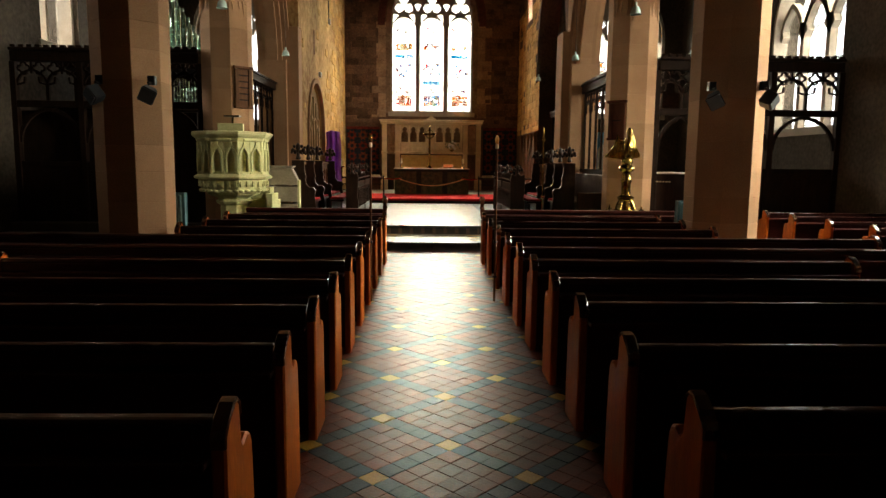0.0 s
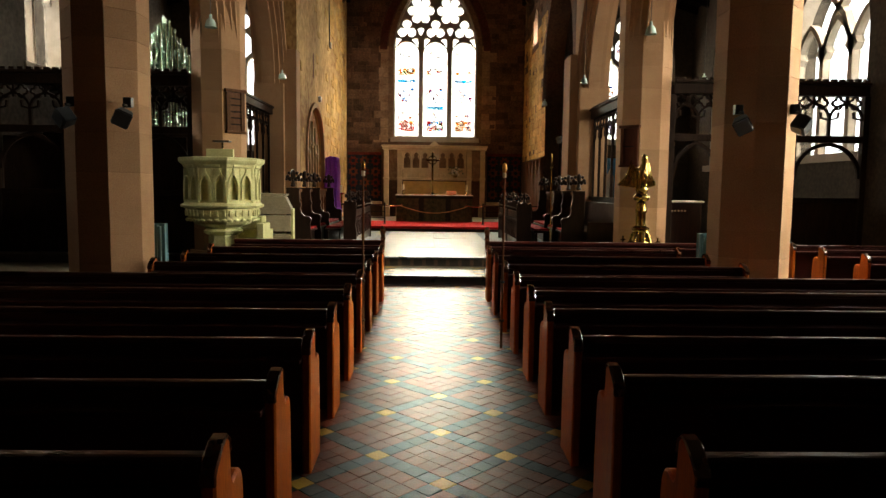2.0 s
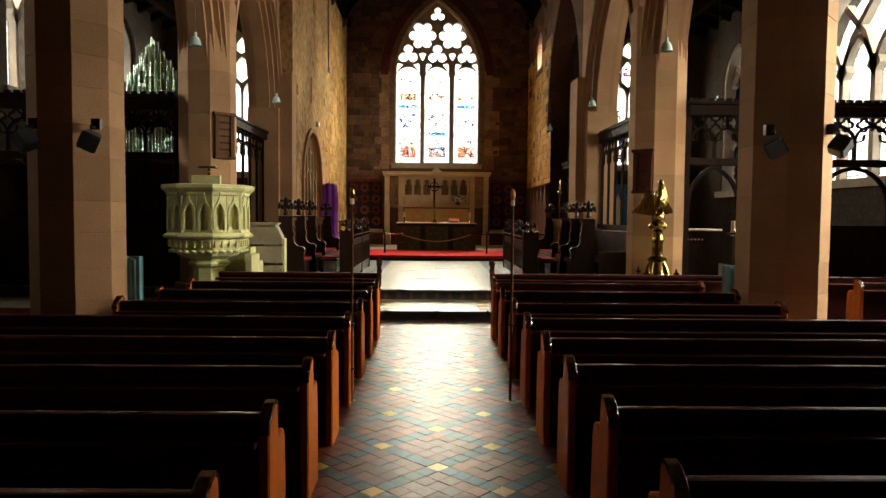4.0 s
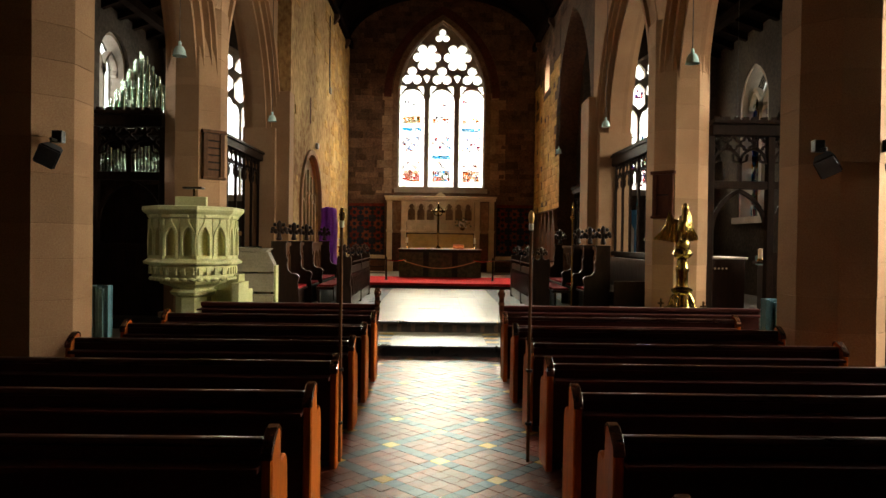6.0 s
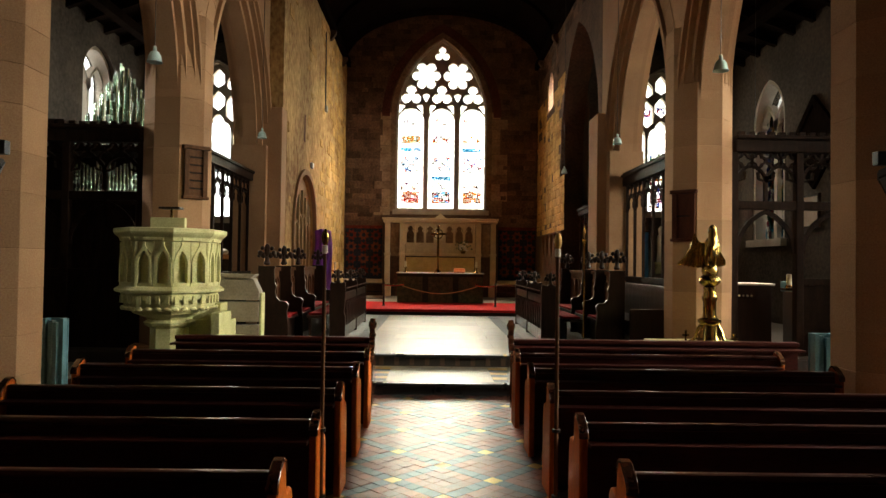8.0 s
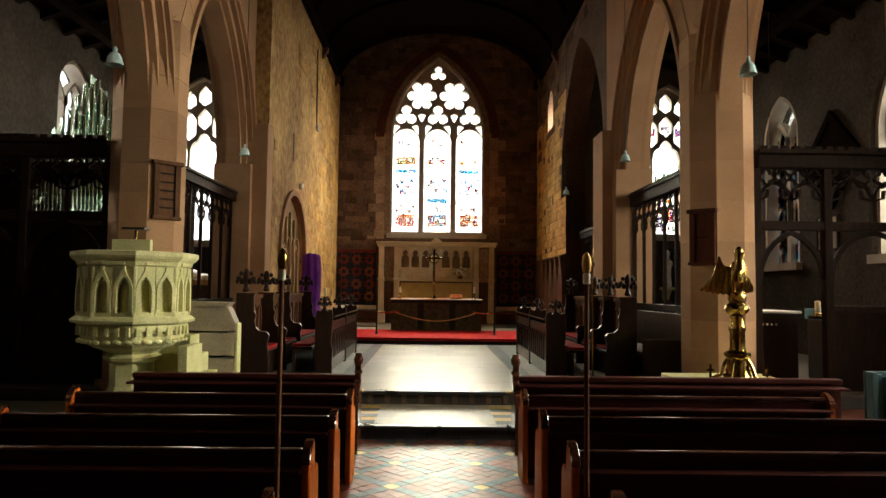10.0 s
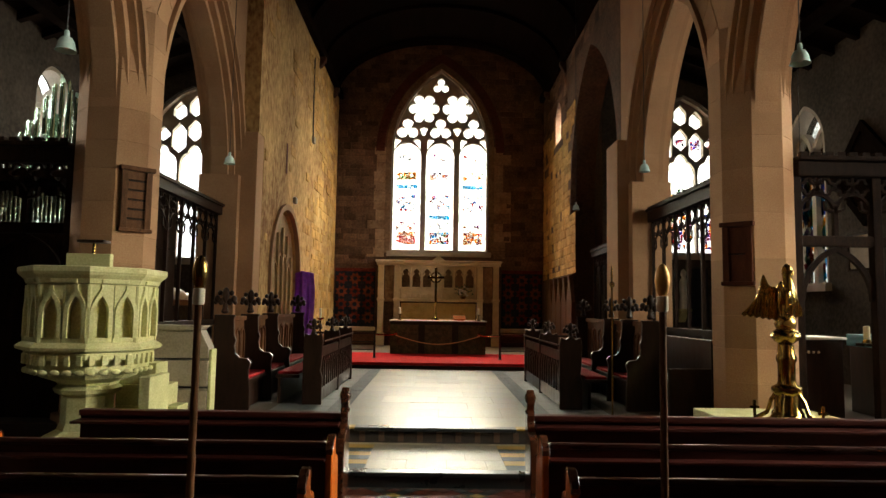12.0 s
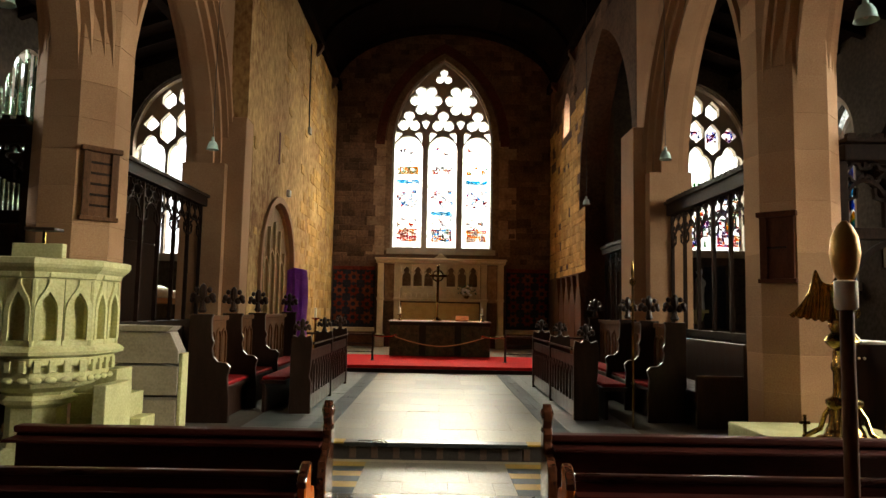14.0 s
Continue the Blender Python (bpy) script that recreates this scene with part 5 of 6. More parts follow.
def back_stall(wall_x, side, ys, label):
    """A row of stalls with high backs: shaped ends with elbows and poppyheads, panelled backs, seats and cushions. side: the way that it faces."""
    ob = thing("back_stall", (wall_x, (ys[0] + ys[-1]) / 2, CHANCEL_Z), label, "choir stall", "choir stalls")
    z0, top = CHANCEL_Z, 1.64
    prof = [(0, z0), (0.52, z0), (0.52, z0 + 0.3), (0.49, z0 + 0.55), (0.52, z0 + 0.68), (0.47, z0 + 0.73), (0.37, z0 + 0.74), (0.31, z0 + 0.8), (0.29, z0 + 0.9), (0.31, z0 + 0.98),
            (0.28, z0 + 1.05), (0.27, top - 0.06), (0.29, top), (0.0, top)]
    for y in ys:
        end = part("bench_end", prism([(wall_x + side * u, v) for u, v in prof], "y", y, y + 0.07, 0.01), OAK, ob)
        bm = bmesh.new()
        poppyhead(bm, wall_x + side * 0.14, y + 0.035, top + 0.03, "x")
        bm.transform(Matrix.Translation((wall_x + side * 0.14, y + 0.035, top)) @ Matrix.Diagonal((1.35, 1.35, 1.5, 1)) @ Matrix.Translation((-wall_x - side * 0.14, -y - 0.035, -top)))
        part("poppyhead", bm, OAK, end, "carved leafy poppyhead", True)
    for a, b in zip(ys, ys[1:]):
        lo, hi = a + 0.075, b - 0.005
        q = sorted((wall_x + side * 0.02, wall_x + side * 0.06))
        part("back_panel", box(*q, lo, hi, z0 + 0.4, top - 0.1), OAKB, ob)
        q = sorted((wall_x, wall_x + side * 0.1))
        part("top_rail", box(*q, lo, hi, top - 0.098, top - 0.03, 0.012), OAKB, ob)
        for k in range(5):
            c = lo + (k + 0.5) * (hi - lo) / 5
            q = sorted((wall_x + side * 0.062, wall_x + side * 0.085))
            part("blind_arch", add_bar(bmesh.new(), [(c - 0.1, z0 + 0.62)] + arch(c, 0.1, top - 0.36, 0.14, 5) + [(c + 0.1, z0 + 0.62)], "x", 0.03, *q), OAKB, ob)
        q = sorted((wall_x + side * 0.065, wall_x + side * 0.44))
        part("seat", box(*q, lo, hi, z0 + 0.38, z0 + 0.42, 0.01), OAK, ob)
        q = sorted((wall_x + side * 0.34, wall_x + side * 0.37))
        part("seat_front", box(*q, lo, hi, z0, z0 + 0.378), OAK, ob)
        q = sorted((wall_x + side * 0.09, wall_x + side * 0.43))
        part("cushion", box(*q, lo + 0.04, hi - 0.04, z0 + 0.422, z0 + 0.47, 0.015), CUSHION, ob, "red fabric seat cushion")
    return ob


back_stall(-2.64, 1, (15.45, 16.75, 18.1, 20.5), "high-backed dark oak choir stall with poppyheads and red cushions")
back_stall(3.74, -1, (16.05, 17.15, 18.3, 20.6), "high-backed dark oak choir stall with poppyheads and red cushions")
side_bench = thing("side_bench", (4.1, 17.2, CHANCEL_Z), "plain dark oak bench along the side screen", "bench")
part("seat", box(3.72, 4.28, 15.7, 19.2, 0.72, 0.77, 0.01), OAK, side_bench)
part("backrest", box(4.3, 4.35, 15.6, 19.2, CHANCEL_Z, 1.38, 0.01), OAK, side_bench)
for y in (15.6, 19.1):
    part("end_panel", box(3.7, 4.296, y, y + 0.07, CHANCEL_Z, 0.98, 0.015), OAK, side_bench)

# purple-draped cross on its stand beside the stalls
draped = thing("draped_cross", (-2.47, 20.95, CHANCEL_Z), "tall standing cross draped in a purple cloth", "draped cross")
part("pole", lathe([(0.16, CHANCEL_Z), (0.16, CHANCEL_Z + 0.03), (0.03, CHANCEL_Z + 0.06), (0.025, 2.5)], -2.47, 20.98, 12), OAKB, draped)
bm = bmesh.new()
rows = []
for j in range(18):
    z = 2.56 - 1.66 * j / 17
    row = []
    for i in range(25):
        u = i / 24
        w = 0.2 + 0.06 * j / 17
        f = 0.02 + 0.035 * min(1, j / 8)
        slope = 0.12 * (1 - u) * (j < 2)
        row.append(bm.verts.new((-2.47 - w + 2 * w * u + 0.02 * math.sin(j * 0.4), 20.88 - f * math.sin(u * 17 + 0.3 * math.sin(j * 0.5)) + 0.1 * (abs(2 * u - 1) ** 3), z - 0.1 * abs(u - 0.4) * (j < 14) - slope * 0.3)))
    rows.append(row)
for a, b in zip(rows, rows[1:]):
    for i in range(24):
        bm.faces.new((a[i], a[i + 1], b[i + 1], b[i]))
bmesh.ops.solidify(bm, geom=bm.faces[:], thickness=0.012)
part("cloth", bm, PURPLE, draped, "purple cloth hanging in soft folds", True)
part("crossbar", box(-2.63, -2.31, 20.95, 21.0, 2.36, 2.42, 0.01), OAKB, draped)

# slender processional staff by the south stalls
staff = thing("processional_staff", (2.92, 15.7, CHANCEL_Z), "slim brass processional staff by the choir stalls", "staff")
part("pole", lathe([(0.014, CHANCEL_Z), (0.014, 2.1)], 2.92, 15.68, 8), BRASS, staff, smooth=True)
part("knop", lathe([(0.014, 2.1), (0.04, 2.13), (0.04, 2.17), (0.012, 2.2), (0.02, 2.28), (0.008, 2.42)], 2.92, 15.68, 10), BRASS, staff, smooth=True)

# candle on a stand and a small carved shelf beyond the north stalls
for x, y in ((-2.62, 24.2),):
    st = thing("candle_stand", (x, y, CHANCEL_Z), "dark candle stand with a white candle by the wall", "candle stand")
    part("stem", lathe([(0.16, CHANCEL_Z), (0.14, CHANCEL_Z + 0.05), (0.03, CHANCEL_Z + 0.1), (0.03, 1.42), (0.11, 1.46), (0.11, 1.48)], x, y, 12), BRASS, st, smooth=True)
    part("candle", lathe([(0.03, 1.48), (0.03, 1.72), (0.008, 1.73)], x, y, 10), WAX, st, smooth=True)


# ---- sanctuary ----
setting("sanctuary_floor", box(CHN + 0.004, CHS - 0.004, 26.0, EAST - 0.004, CHANCEL_Z, 0.468), SLAB, "pale stone paving behind the altar", "floor")
setting("altar_step", box(CHN + 0.004, CHS - 0.004, 22.5, 25.996, CHANCEL_Z, 0.47, 0.01), CARPET, "red-carpeted altar step across the sanctuary", "step")
setting("altar_step_edge", box(CHN + 0.006, CHS - 0.006, 22.455, 22.498, CHANCEL_Z, 0.4), OAK, "dark timber edge of the altar step", "step")


def altar():
    ob = thing("altar", (0.53, 26.0, 0.47), "altar in a green brocade frontal under white linen", "altar")
    x0, x1, y0, y1, z0, z1 = -0.83, 1.87, 25.6, 26.55, 0.47, 1.4
    part("body", box(x0, x1, y0, y1, z0, z1), OAK, ob)
    n = 60
    bm = bmesh.new()
    lo = [bm.verts.new((x0 - 0.01 + (x1 - x0 + 0.02) * i / n, y0 - 0.02 - 0.008 * math.sin(i * 0.9), z0 + 0.01)) for i in range(n + 1)]
    hi = [bm.verts.new((x0 - 0.01 + (x1 - x0 + 0.02) * i / n, y0 - 0.012, z1 - 0.03)) for i in range(n + 1)]
    for i in range(n):
        bm.faces.new((lo[i], lo[i + 1], hi[i + 1], hi[i]))
    part("frontal", bm, FRONTAL, ob, "green and gold brocade frontal")
    for c in (-0.48 + 0.53, 0.48 + 0.53):
        part("orphrey", box(c - 0.09, c + 0.09, y0 - 0.045, y0 - 0.034, z0 + 0.02, z1 - 0.1), FRONTAL_D, ob)
    part("fringe", box(x0 - 0.015, x1 + 0.015, y0 - 0.05, y0 - 0.036, z1 - 0.1, z1 - 0.03), FRONTAL_D, ob)
    part("linen", box(x0 - 0.04, x1 + 0.04, y0 - 0.07, y1, z1, z1 + 0.025, 0.008), LINEN, ob, "white linen altar cloth")
    return ob


altar()
for x in (-0.6, 1.68):
    cs = thing("altar_candlestick", (x, 25.9, 1.425), "short brass candlestick with a white candle", "candlestick", "altar candlesticks")
    part("base", lathe([(0.07, 1.425), (0.06, 1.45), (0.02, 1.47), (0.02, 1.55), (0.055, 1.58), (0.05, 1.6)], x, 25.9, 12), BRASS, cs, smooth=True)
    part("candle", lathe([(0.035, 1.6), (0.035, 1.78), (0.01, 1.79)], x, 25.9, 12), WAX, cs, smooth=True)
cross = thing("altar_cross", (0.44, 26.2, 1.425), "tall brass altar cross with a ringed head", "cross")
part("foot", lathe([(0.13, 1.425), (0.1, 1.47), (0.03, 1.53), (0.025, 1.9), (0.05, 1.94), (0.03, 1.98)], 0.44, 26.2, 12), BRASS, cross, smooth=True)
bm = box(0.4, 0.48, 26.18, 26.22, 1.98, 2.98, 0.008)
add_box(bm, 0.19, 0.69, 26.182, 26.218, 2.645, 2.725, 0.008)
part("cross_head", bm, BRASS, cross)
part("ring", add_bar(bmesh.new(), ring(0.44, 2.685, 0.15, 24), "y", 0.045, 26.185, 26.215, True), BRASS, cross)
bk = thing("service_book", (1.13, 25.85, 1.425), "orange-covered book on a low stand", "book")
part("stand", prism([(25.78, 1.425), (25.98, 1.425), (25.98, 1.52)], "x", 0.98, 1.28, 0.004), OAKB, bk)
part("cover", prism([(25.77, 1.436), (25.98, 1.54), (25.97, 1.575), (25.76, 1.47)], "x", 0.95, 1.31, 0.004), BOOK, bk)
fl = thing("flower_arrangement", (1.4, 29.6, 2.1), "white flowers and dark leaves before the reredos", "flowers")
part("bowl", lathe([(0.05, 2.1), (0.09, 2.14), (0.1, 2.2), (0.08, 2.2)], 1.4, 29.6, 14), BRASS, fl, smooth=True)
rnd = random.Random(3)
bm = bmesh.new()
for k in range(90):
    a, e, r = rnd.uniform(0, 6.28), rnd.uniform(0.1, 1.4), rnd.uniform(0.12, 0.42)
    c = Vector((1.4 + r * math.cos(a) * math.cos(e), 29.56 + 0.3 * r * math.sin(a) * math.cos(e), 2.2 + r * math.sin(e)))
    d = Vector((rnd.uniform(-1, 1), rnd.uniform(-1, 1), rnd.uniform(-0.3, 1))).normalized() * 0.07
    s = d.orthogonal().normalized() * 0.022
    bm.faces.new([bm.verts.new(c - d), bm.verts.new(c + s), bm.verts.new(c + d), bm.verts.new(c - s)])
part("leaves", bm, LEAF, fl)
for k in range(14):
    a, e, r = rnd.uniform(0, 6.28), rnd.uniform(0.1, 1.4), rnd.uniform(0.15, 0.36)
    part("bloom", add_ball(bmesh.new(), (1.4 + r * math.cos(a) * math.cos(e), 29.54 - 0.08 * abs(math.sin(a)), 2.2 + r * math.sin(e)), 0.045, (1, 1, 0.7), 7), PETAL, fl, smooth=True)


def reredos():
    """A carved stone screen behind the altar: pilasters, a row of niches, a shelf and a moulded cornice."""
    y = EAST - 0.22
    ob = thing("reredos", (0.53, y, 0.47), "carved stone reredos with a row of pointed niches", "reredos")
    part("base_wall", box(-1.55, 2.62, y + 0.06, EAST - 0.004, 0.47, 1.98), STONE_W, ob)
    for x in (-1.46, -0.9, 1.98, 2.54):
        part("pilaster", box(x - 0.1, x + 0.1, y - 0.12, y + 0.056, 0.47, 3.25, 0.02), REREDOS, ob)
        part("pilaster_base", box(x - 0.15, x + 0.15, y - 0.17, y + 0.056, 0.47, 0.9, 0.03), REREDOS, ob)
        part("pilaster_band", box(x - 0.13, x + 0.13, y - 0.15, y + 0.056, 2.02, 2.1, 0.015), REREDOS, ob)
    holes = [(0.51 + k * 0.37, 0.145, 2.5, 2.9, 0.25) for k in (-3, -2, -1, 1, 2, 3)]
    part("niche_wall", wall("y", y - 0.12, y + 0.04, -0.78, 1.86, 2.1, 3.24, holes), REREDOS, ob)
    # Darker stone behind the niches puts their recess shade into the colour.
    part("niche_back", box(-0.78, 1.86, y + 0.06, EAST - 0.004, 1.982, 3.24), QUOIN, ob)
    for k in (-3, -2, -1, 1, 2, 3):
        c = 0.51 + k * 0.37
        for s in (-1, 1):
            part("niche_cusp", prism([(c + s * 0.142, 2.86), (c + s * 0.07, 2.95), (c + s * 0.1, 3.03)], "y", y - 0.11, y - 0.02), REREDOS, ob)
        part("niche_sill", box(c - 0.16, c + 0.16, y - 0.15, y - 0.118, 2.44, 2.49, 0.008), REREDOS, ob)
    for k in (-3.5, -2.5, -1.5, -0.5, 0.5, 1.5, 2.5, 3.5):
        part("colonnette", lathe([(0.03, 2.44), (0.02, 2.48), (0.02, 2.92), (0.034, 2.98), (0.02, 3.0), (0.016, 3.2)], 0.51 + k * 0.37, y - 0.13, 8), REREDOS, ob, smooth=True)
    for c, half, sill, spring, rise in holes:
        part("niche_moulding", add_bar(bmesh.new(), [(c - half - 0.015, sill)] + arch(c, half + 0.015, spring, rise + 0.02, 6) + [(c + half + 0.015, sill)], "y", 0.035, y - 0.16, y - 0.118), REREDOS, ob)
    for x0, x1 in ((-1.34, -1.02), (2.1, 2.42)):
        part("side_panel", box(x0, x1, y + 0.02, EAST - 0.004, 1.982, 3.22, 0.01), QUOIN, ob)
    part("shelf", box(-0.78, 1.86, y - 0.26, y + 0.1, 2.0, 2.1, 0.02), REREDOS, ob)
    for k in range(14):
        x = -0.66 + k * 0.18
        part("dentil", box(x - 0.05, x + 0.05, y - 0.2, y - 0.123, 2.13, 2.26, 0.012), REREDOS, ob)
    part("lower_panel", box(-0.76, 1.84, y - 0.02, y + 0.056, 1.3, 1.95, 0.01), GOLDGLOW, ob, "panel in the golden tone of the glow on it")
    part("cornice", box(-1.62, 2.7, y - 0.2, EAST - 0.004, 3.255, 3.36, 0.025), REREDOS, ob)
    part("upper_cornice", box(-1.66, 2.74, y - 0.25, EAST - 0.004, 3.362, 3.43, 0.02), REREDOS, ob)
    part("gable", prism([(0.3, 3.432), (0.76, 3.432), (0.53, 3.62)], "y", y - 0.1, EAST - 0.05, 0.01), REREDOS, ob)
    return ob


reredos()
for x0, x1, label in ((CHN + 0.05, -1.68, "dark red patterned wall hanging with rosettes"), (2.76, CHS - 0.05, "dim dark red patterned wall hanging with rosettes")):
    hg = thing("wall_hanging", ((x0 + x1) / 2, EAST - 0.03, 1.15), label, "wall hanging", "wall hangings")
    part("field", box(x0, x1, EAST - 0.05, EAST - 0.006, 1.12, 3.14, 0.006), TAPB, hg)
    part("top_border", box(x0, x1, EAST - 0.07, EAST - 0.052, 3.02, 3.14, 0.006), TAPA, hg)
    nx, nz = 3, 4
    for i in range(nx):
        for j in range(nz):
            c, z = x0 + (i + 0.5) * (x1 - x0) / nx, 1.2 + (j + 0.5) * 1.8 / nz
            m = TAPA if (i + j) % 2 else TAPC
            part("rosette", prism([(c + (0.23 if k % 2 else 0.15) * math.cos(k * math.pi / 8), z + (0.23 if k % 2 else 0.15) * math.sin(k * math.pi / 8)) for k in range(16)], "y", EAST - 0.062, EAST - 0.052), m, hg)
            part("boss", prism([(c + 0.08 * math.cos(k * math.pi / 4), z + 0.08 * math.sin(k * math.pi / 4)) for k in range(8)], "y", EAST - 0.07, EAST - 0.063), TAPB, hg)
    dado = setting("dado_ledge", box(x0 - 0.03, x1 + 0.03, EAST - 0.16, EAST - 0.004, 0.96, 1.1, 0.02), REREDOS, "stone ledge below the wall hanging", "ledge")


# altar rail: posts with brass arms, low bars to the walls, a drooping cord between
rail = thing("altar_rail", (0.5, 23.9, 0.47), "low altar rail with iron posts and brass arms", "altar rail")
for x, s in ((-1.14, -1), (2.13, 1)):
    part("post", lathe([(0.06, 0.47), (0.03, 0.5), (0.024, 1.12), (0.04, 1.14), (0.02, 1.18)], x, 23.9, 10), IRON, rail, smooth=True)
    part("arm", tube([(x, 23.9, 1.08), (x - s * 0.3, 23.9, 1.06), (x - s * 0.5, 23.9, 1.08), (x - s * 0.56, 23.9, 1.12), (x - s * 0.6, 23.9, 1.06)], 0.022, 8), BRASS, rail, "curled brass arm", True)
    part("top_bar", tube([(x, 23.9, 1.1), (CHN + 0.1 if s < 0 else CHS - 0.1, 23.9, 1.1)], 0.028, 8), OAK, rail)
    for z in (0.68, 0.88):
        part("lower_bar", tube([(x, 23.9, z), (CHN + 0.1 if s < 0 else CHS - 0.1, 23.9, z)], 0.014, 6), IRON, rail)
    for k in range(1, 3):
        xe = x + s * k * 0.75
        part("baluster", lathe([(0.018, 0.47), (0.018, 1.1)], xe, 23.9, 8), IRON, rail)
cordo = thing("rail_cord", (0.5, 23.88, 0.9), "gold cord drooping across the altar rail opening", "cord")
part("cord", tube([(-0.6 + 2.2 * i / 16, 23.88, 1.06 - 0.22 * math.sin(math.pi * i / 16)) for i in range(17)], 0.012, 6), CORD, cordo)

# pointed panels along the south sanctuary wall and a small niche above
sed = thing("spiked_panelling", (CHS - 0.1, 26.0, 0.47), "dark pointed wooden panelling on the sanctuary wall", "panelling")
for k in range(5):
    y = 24.5 + k * 0.8
    part("pointed_panel", prism([(y, 0.47), (y + 0.74, 0.47), (y + 0.74, 2.0), (y + 0.37, 2.75), (y, 2.0)], "x", CHS - 0.12, CHS - 0.01, 0.01), OAKB, sed)
slit = thing("window_10", (CHS + 0.4, 27.1, 7.05), "small pointed clear window high in the sanctuary wall", "window", kind="structure")
part("window_frame", add_bar(bmesh.new(), [(26.66, 7.06)] + arch(27.1, 0.44, 7.75, 0.59, 8) + [(27.54, 7.06)], "x", 0.07, CHS + 0.45, CHS + 0.58), LEAD, slit)
part("pane", prism(pointed_hull(27.1, 0.44, 7.06, 7.75, 0.58), "x", CHS + 0.5, CHS + 0.51), CLEAR, slit)
part("jamb_stone", box(CHS - 0.02, CHS + 0.02, 27.56, 27.78, 7.0, 8.0, 0.01), STONE, slit)
for y in (21.0, 25.75, 28.6):
    for wall_x, way in ((CHN + 0.003, 1), (CHS - 0.003, -1)):
        setting("roof_corbel", prism([(wall_x, 9.19), (wall_x + way * 0.2, 9.19), (wall_x + way * 0.19, 9.08), (wall_x + way * 0.07, 8.9), (wall_x, 8.86)], "y", y, y + 0.18, 0.01), STONE_W, "small carved stone corbel under the roof", "corbel")

# tracery door leaf in the chancel's north arch
door = thing("door_1", (CHN - 0.2, 22.1, CHANCEL_Z), "brown traceried wooden screen door in a pointed arch", "door", kind="structure")
part("leaf", prism(pointed_hull(22.1, 1.44, CHANCEL_Z, 2.52, 1.2), "x", CHN - 0.16, CHN - 0.11), DOORWOOD, door)
for k in range(-2, 3):
    part("muntin", add_bar(bmesh.new(), [(22.1 + k * 0.48, CHANCEL_Z), (22.1 + k * 0.48, 3.62 - 0.16 * k * k)], "x", 0.07, CHN - 0.108, CHN - 0.05), TAN, door)
for k in (-1.5, -0.5, 0.5, 1.5):
    part("tracery", add_bar(bmesh.new(), arch(22.1 + k * 0.48, 0.22, 2.45 - 0.1 * k * k + 0.2, 0.36, 6), "x", 0.05, CHN - 0.108, CHN - 0.06), TAN, door)
part("arch_moulding", add_bar(bmesh.new(), [(20.55, CHANCEL_Z)] + arch(22.1, 1.55, 2.55, 1.32, 12) + [(23.65, CHANCEL_Z)], "x", 0.14, CHN - 0.05, CHN + 0.06), STONE, door)

# marks on the chancel's north wall: a slot whose shade is a flat dark strip, a cable and its box, a small pale sensor
setting("wall_slot", box(CHN - 0.01, CHN + 0.004, 21.8, 21.96, 4.88, 5.6), HOOD, "narrow slot in the old plaster, its shade a flat dark strip", "slot")
cable = thing("wall_cable", (CHN + 0.02, 25.0, 6.45), "dark cable ending in a small box on the wall", "cable")
part("cable", tube([(CHN + 0.02, 24.95, 8.85), (CHN + 0.02, 24.98, 7.6), (CHN + 0.02, 25.05, 6.6)], 0.02, 6), IRON, cable)
part("junction_box", box(CHN, CHN + 0.07, 24.98, 25.22, 6.4, 6.58, 0.01), LEAD, cable)
sensor = thing("wall_sensor", (CHN + 0.05, 22.78, 4.36), "small white rounded sensor on the plaster wall", "sensor")
part("case", box(CHN, CHN + 0.09, 22.7, 22.86, 4.3, 4.46, 0.03), WHITE, sensor)


# ---- chapels ----
tomb = thing("tomb", (-5.4, 20.8, CHANCEL_Z), "dark stone table tomb in the north chapel", "tomb")
part("chest", box(-6.0, -4.8, 19.6, 22.0, CHANCEL_Z, 1.75, 0.03), WALL_SHADED, tomb)
part("slab", box(-6.1, -4.7, 19.5, 22.1, 1.752, 1.87, 0.03), STONE, tomb)
for x in (-5.65, -5.12):
    bm = bmesh.new()
    add_ball(bm, (x, 19.8, 1.99), 0.12, (0.9, 1, 1), 10)
    add_ball(bm, (x, 20.5, 1.96), 0.2, (1.0, 2.6, 0.8), 12)
    add_ball(bm, (x, 21.4, 1.94), 0.14, (1.0, 3.2, 0.7), 12)
    add_ball(bm, (x, 20.3, 2.1), 0.07, (1.2, 1.4, 0.8), 8)
    tagged(part("effigy", bm, WHITE, None, "", True), "pale reclining stone effigy on a tomb", "statue", "tomb effigies")
board = thing("diamond_board", (SOUT - 0.04, 19.5, 4.65), "dark diamond-shaped painted board in a broad frame", "wall board")
for a, b in zip(range(4), (1, 2, 3, 0)):
    outer, inner = [(19.5, 5.75), (20.6, 4.65), (19.5, 3.55), (18.4, 4.65)], [(19.5, 5.52), (20.37, 4.65), (19.5, 3.78), (18.63, 4.65)]
    part("frame_side", prism([outer[a], outer[b], inner[b], inner[a]], "x", SOUT - 0.09, SOUT - 0.002, 0.01), ROOF, board)
part("panel", prism([(19.5, 5.525), (20.375, 4.65), (19.5, 3.775), (18.625, 4.65)], "x", SOUT - 0.04, SOUT - 0.01), ROOF, board)
tablet = thing("wall_tablet", (SOUT - 0.03, 19.7, 3.0), "plain pale grey tablet in a dark frame on the wall", "tablet")
part("tablet_panel", box(SOUT - 0.045, SOUT - 0.002, 19.33, 20.05, 2.72, 3.4, 0.01), LEAD, tablet)
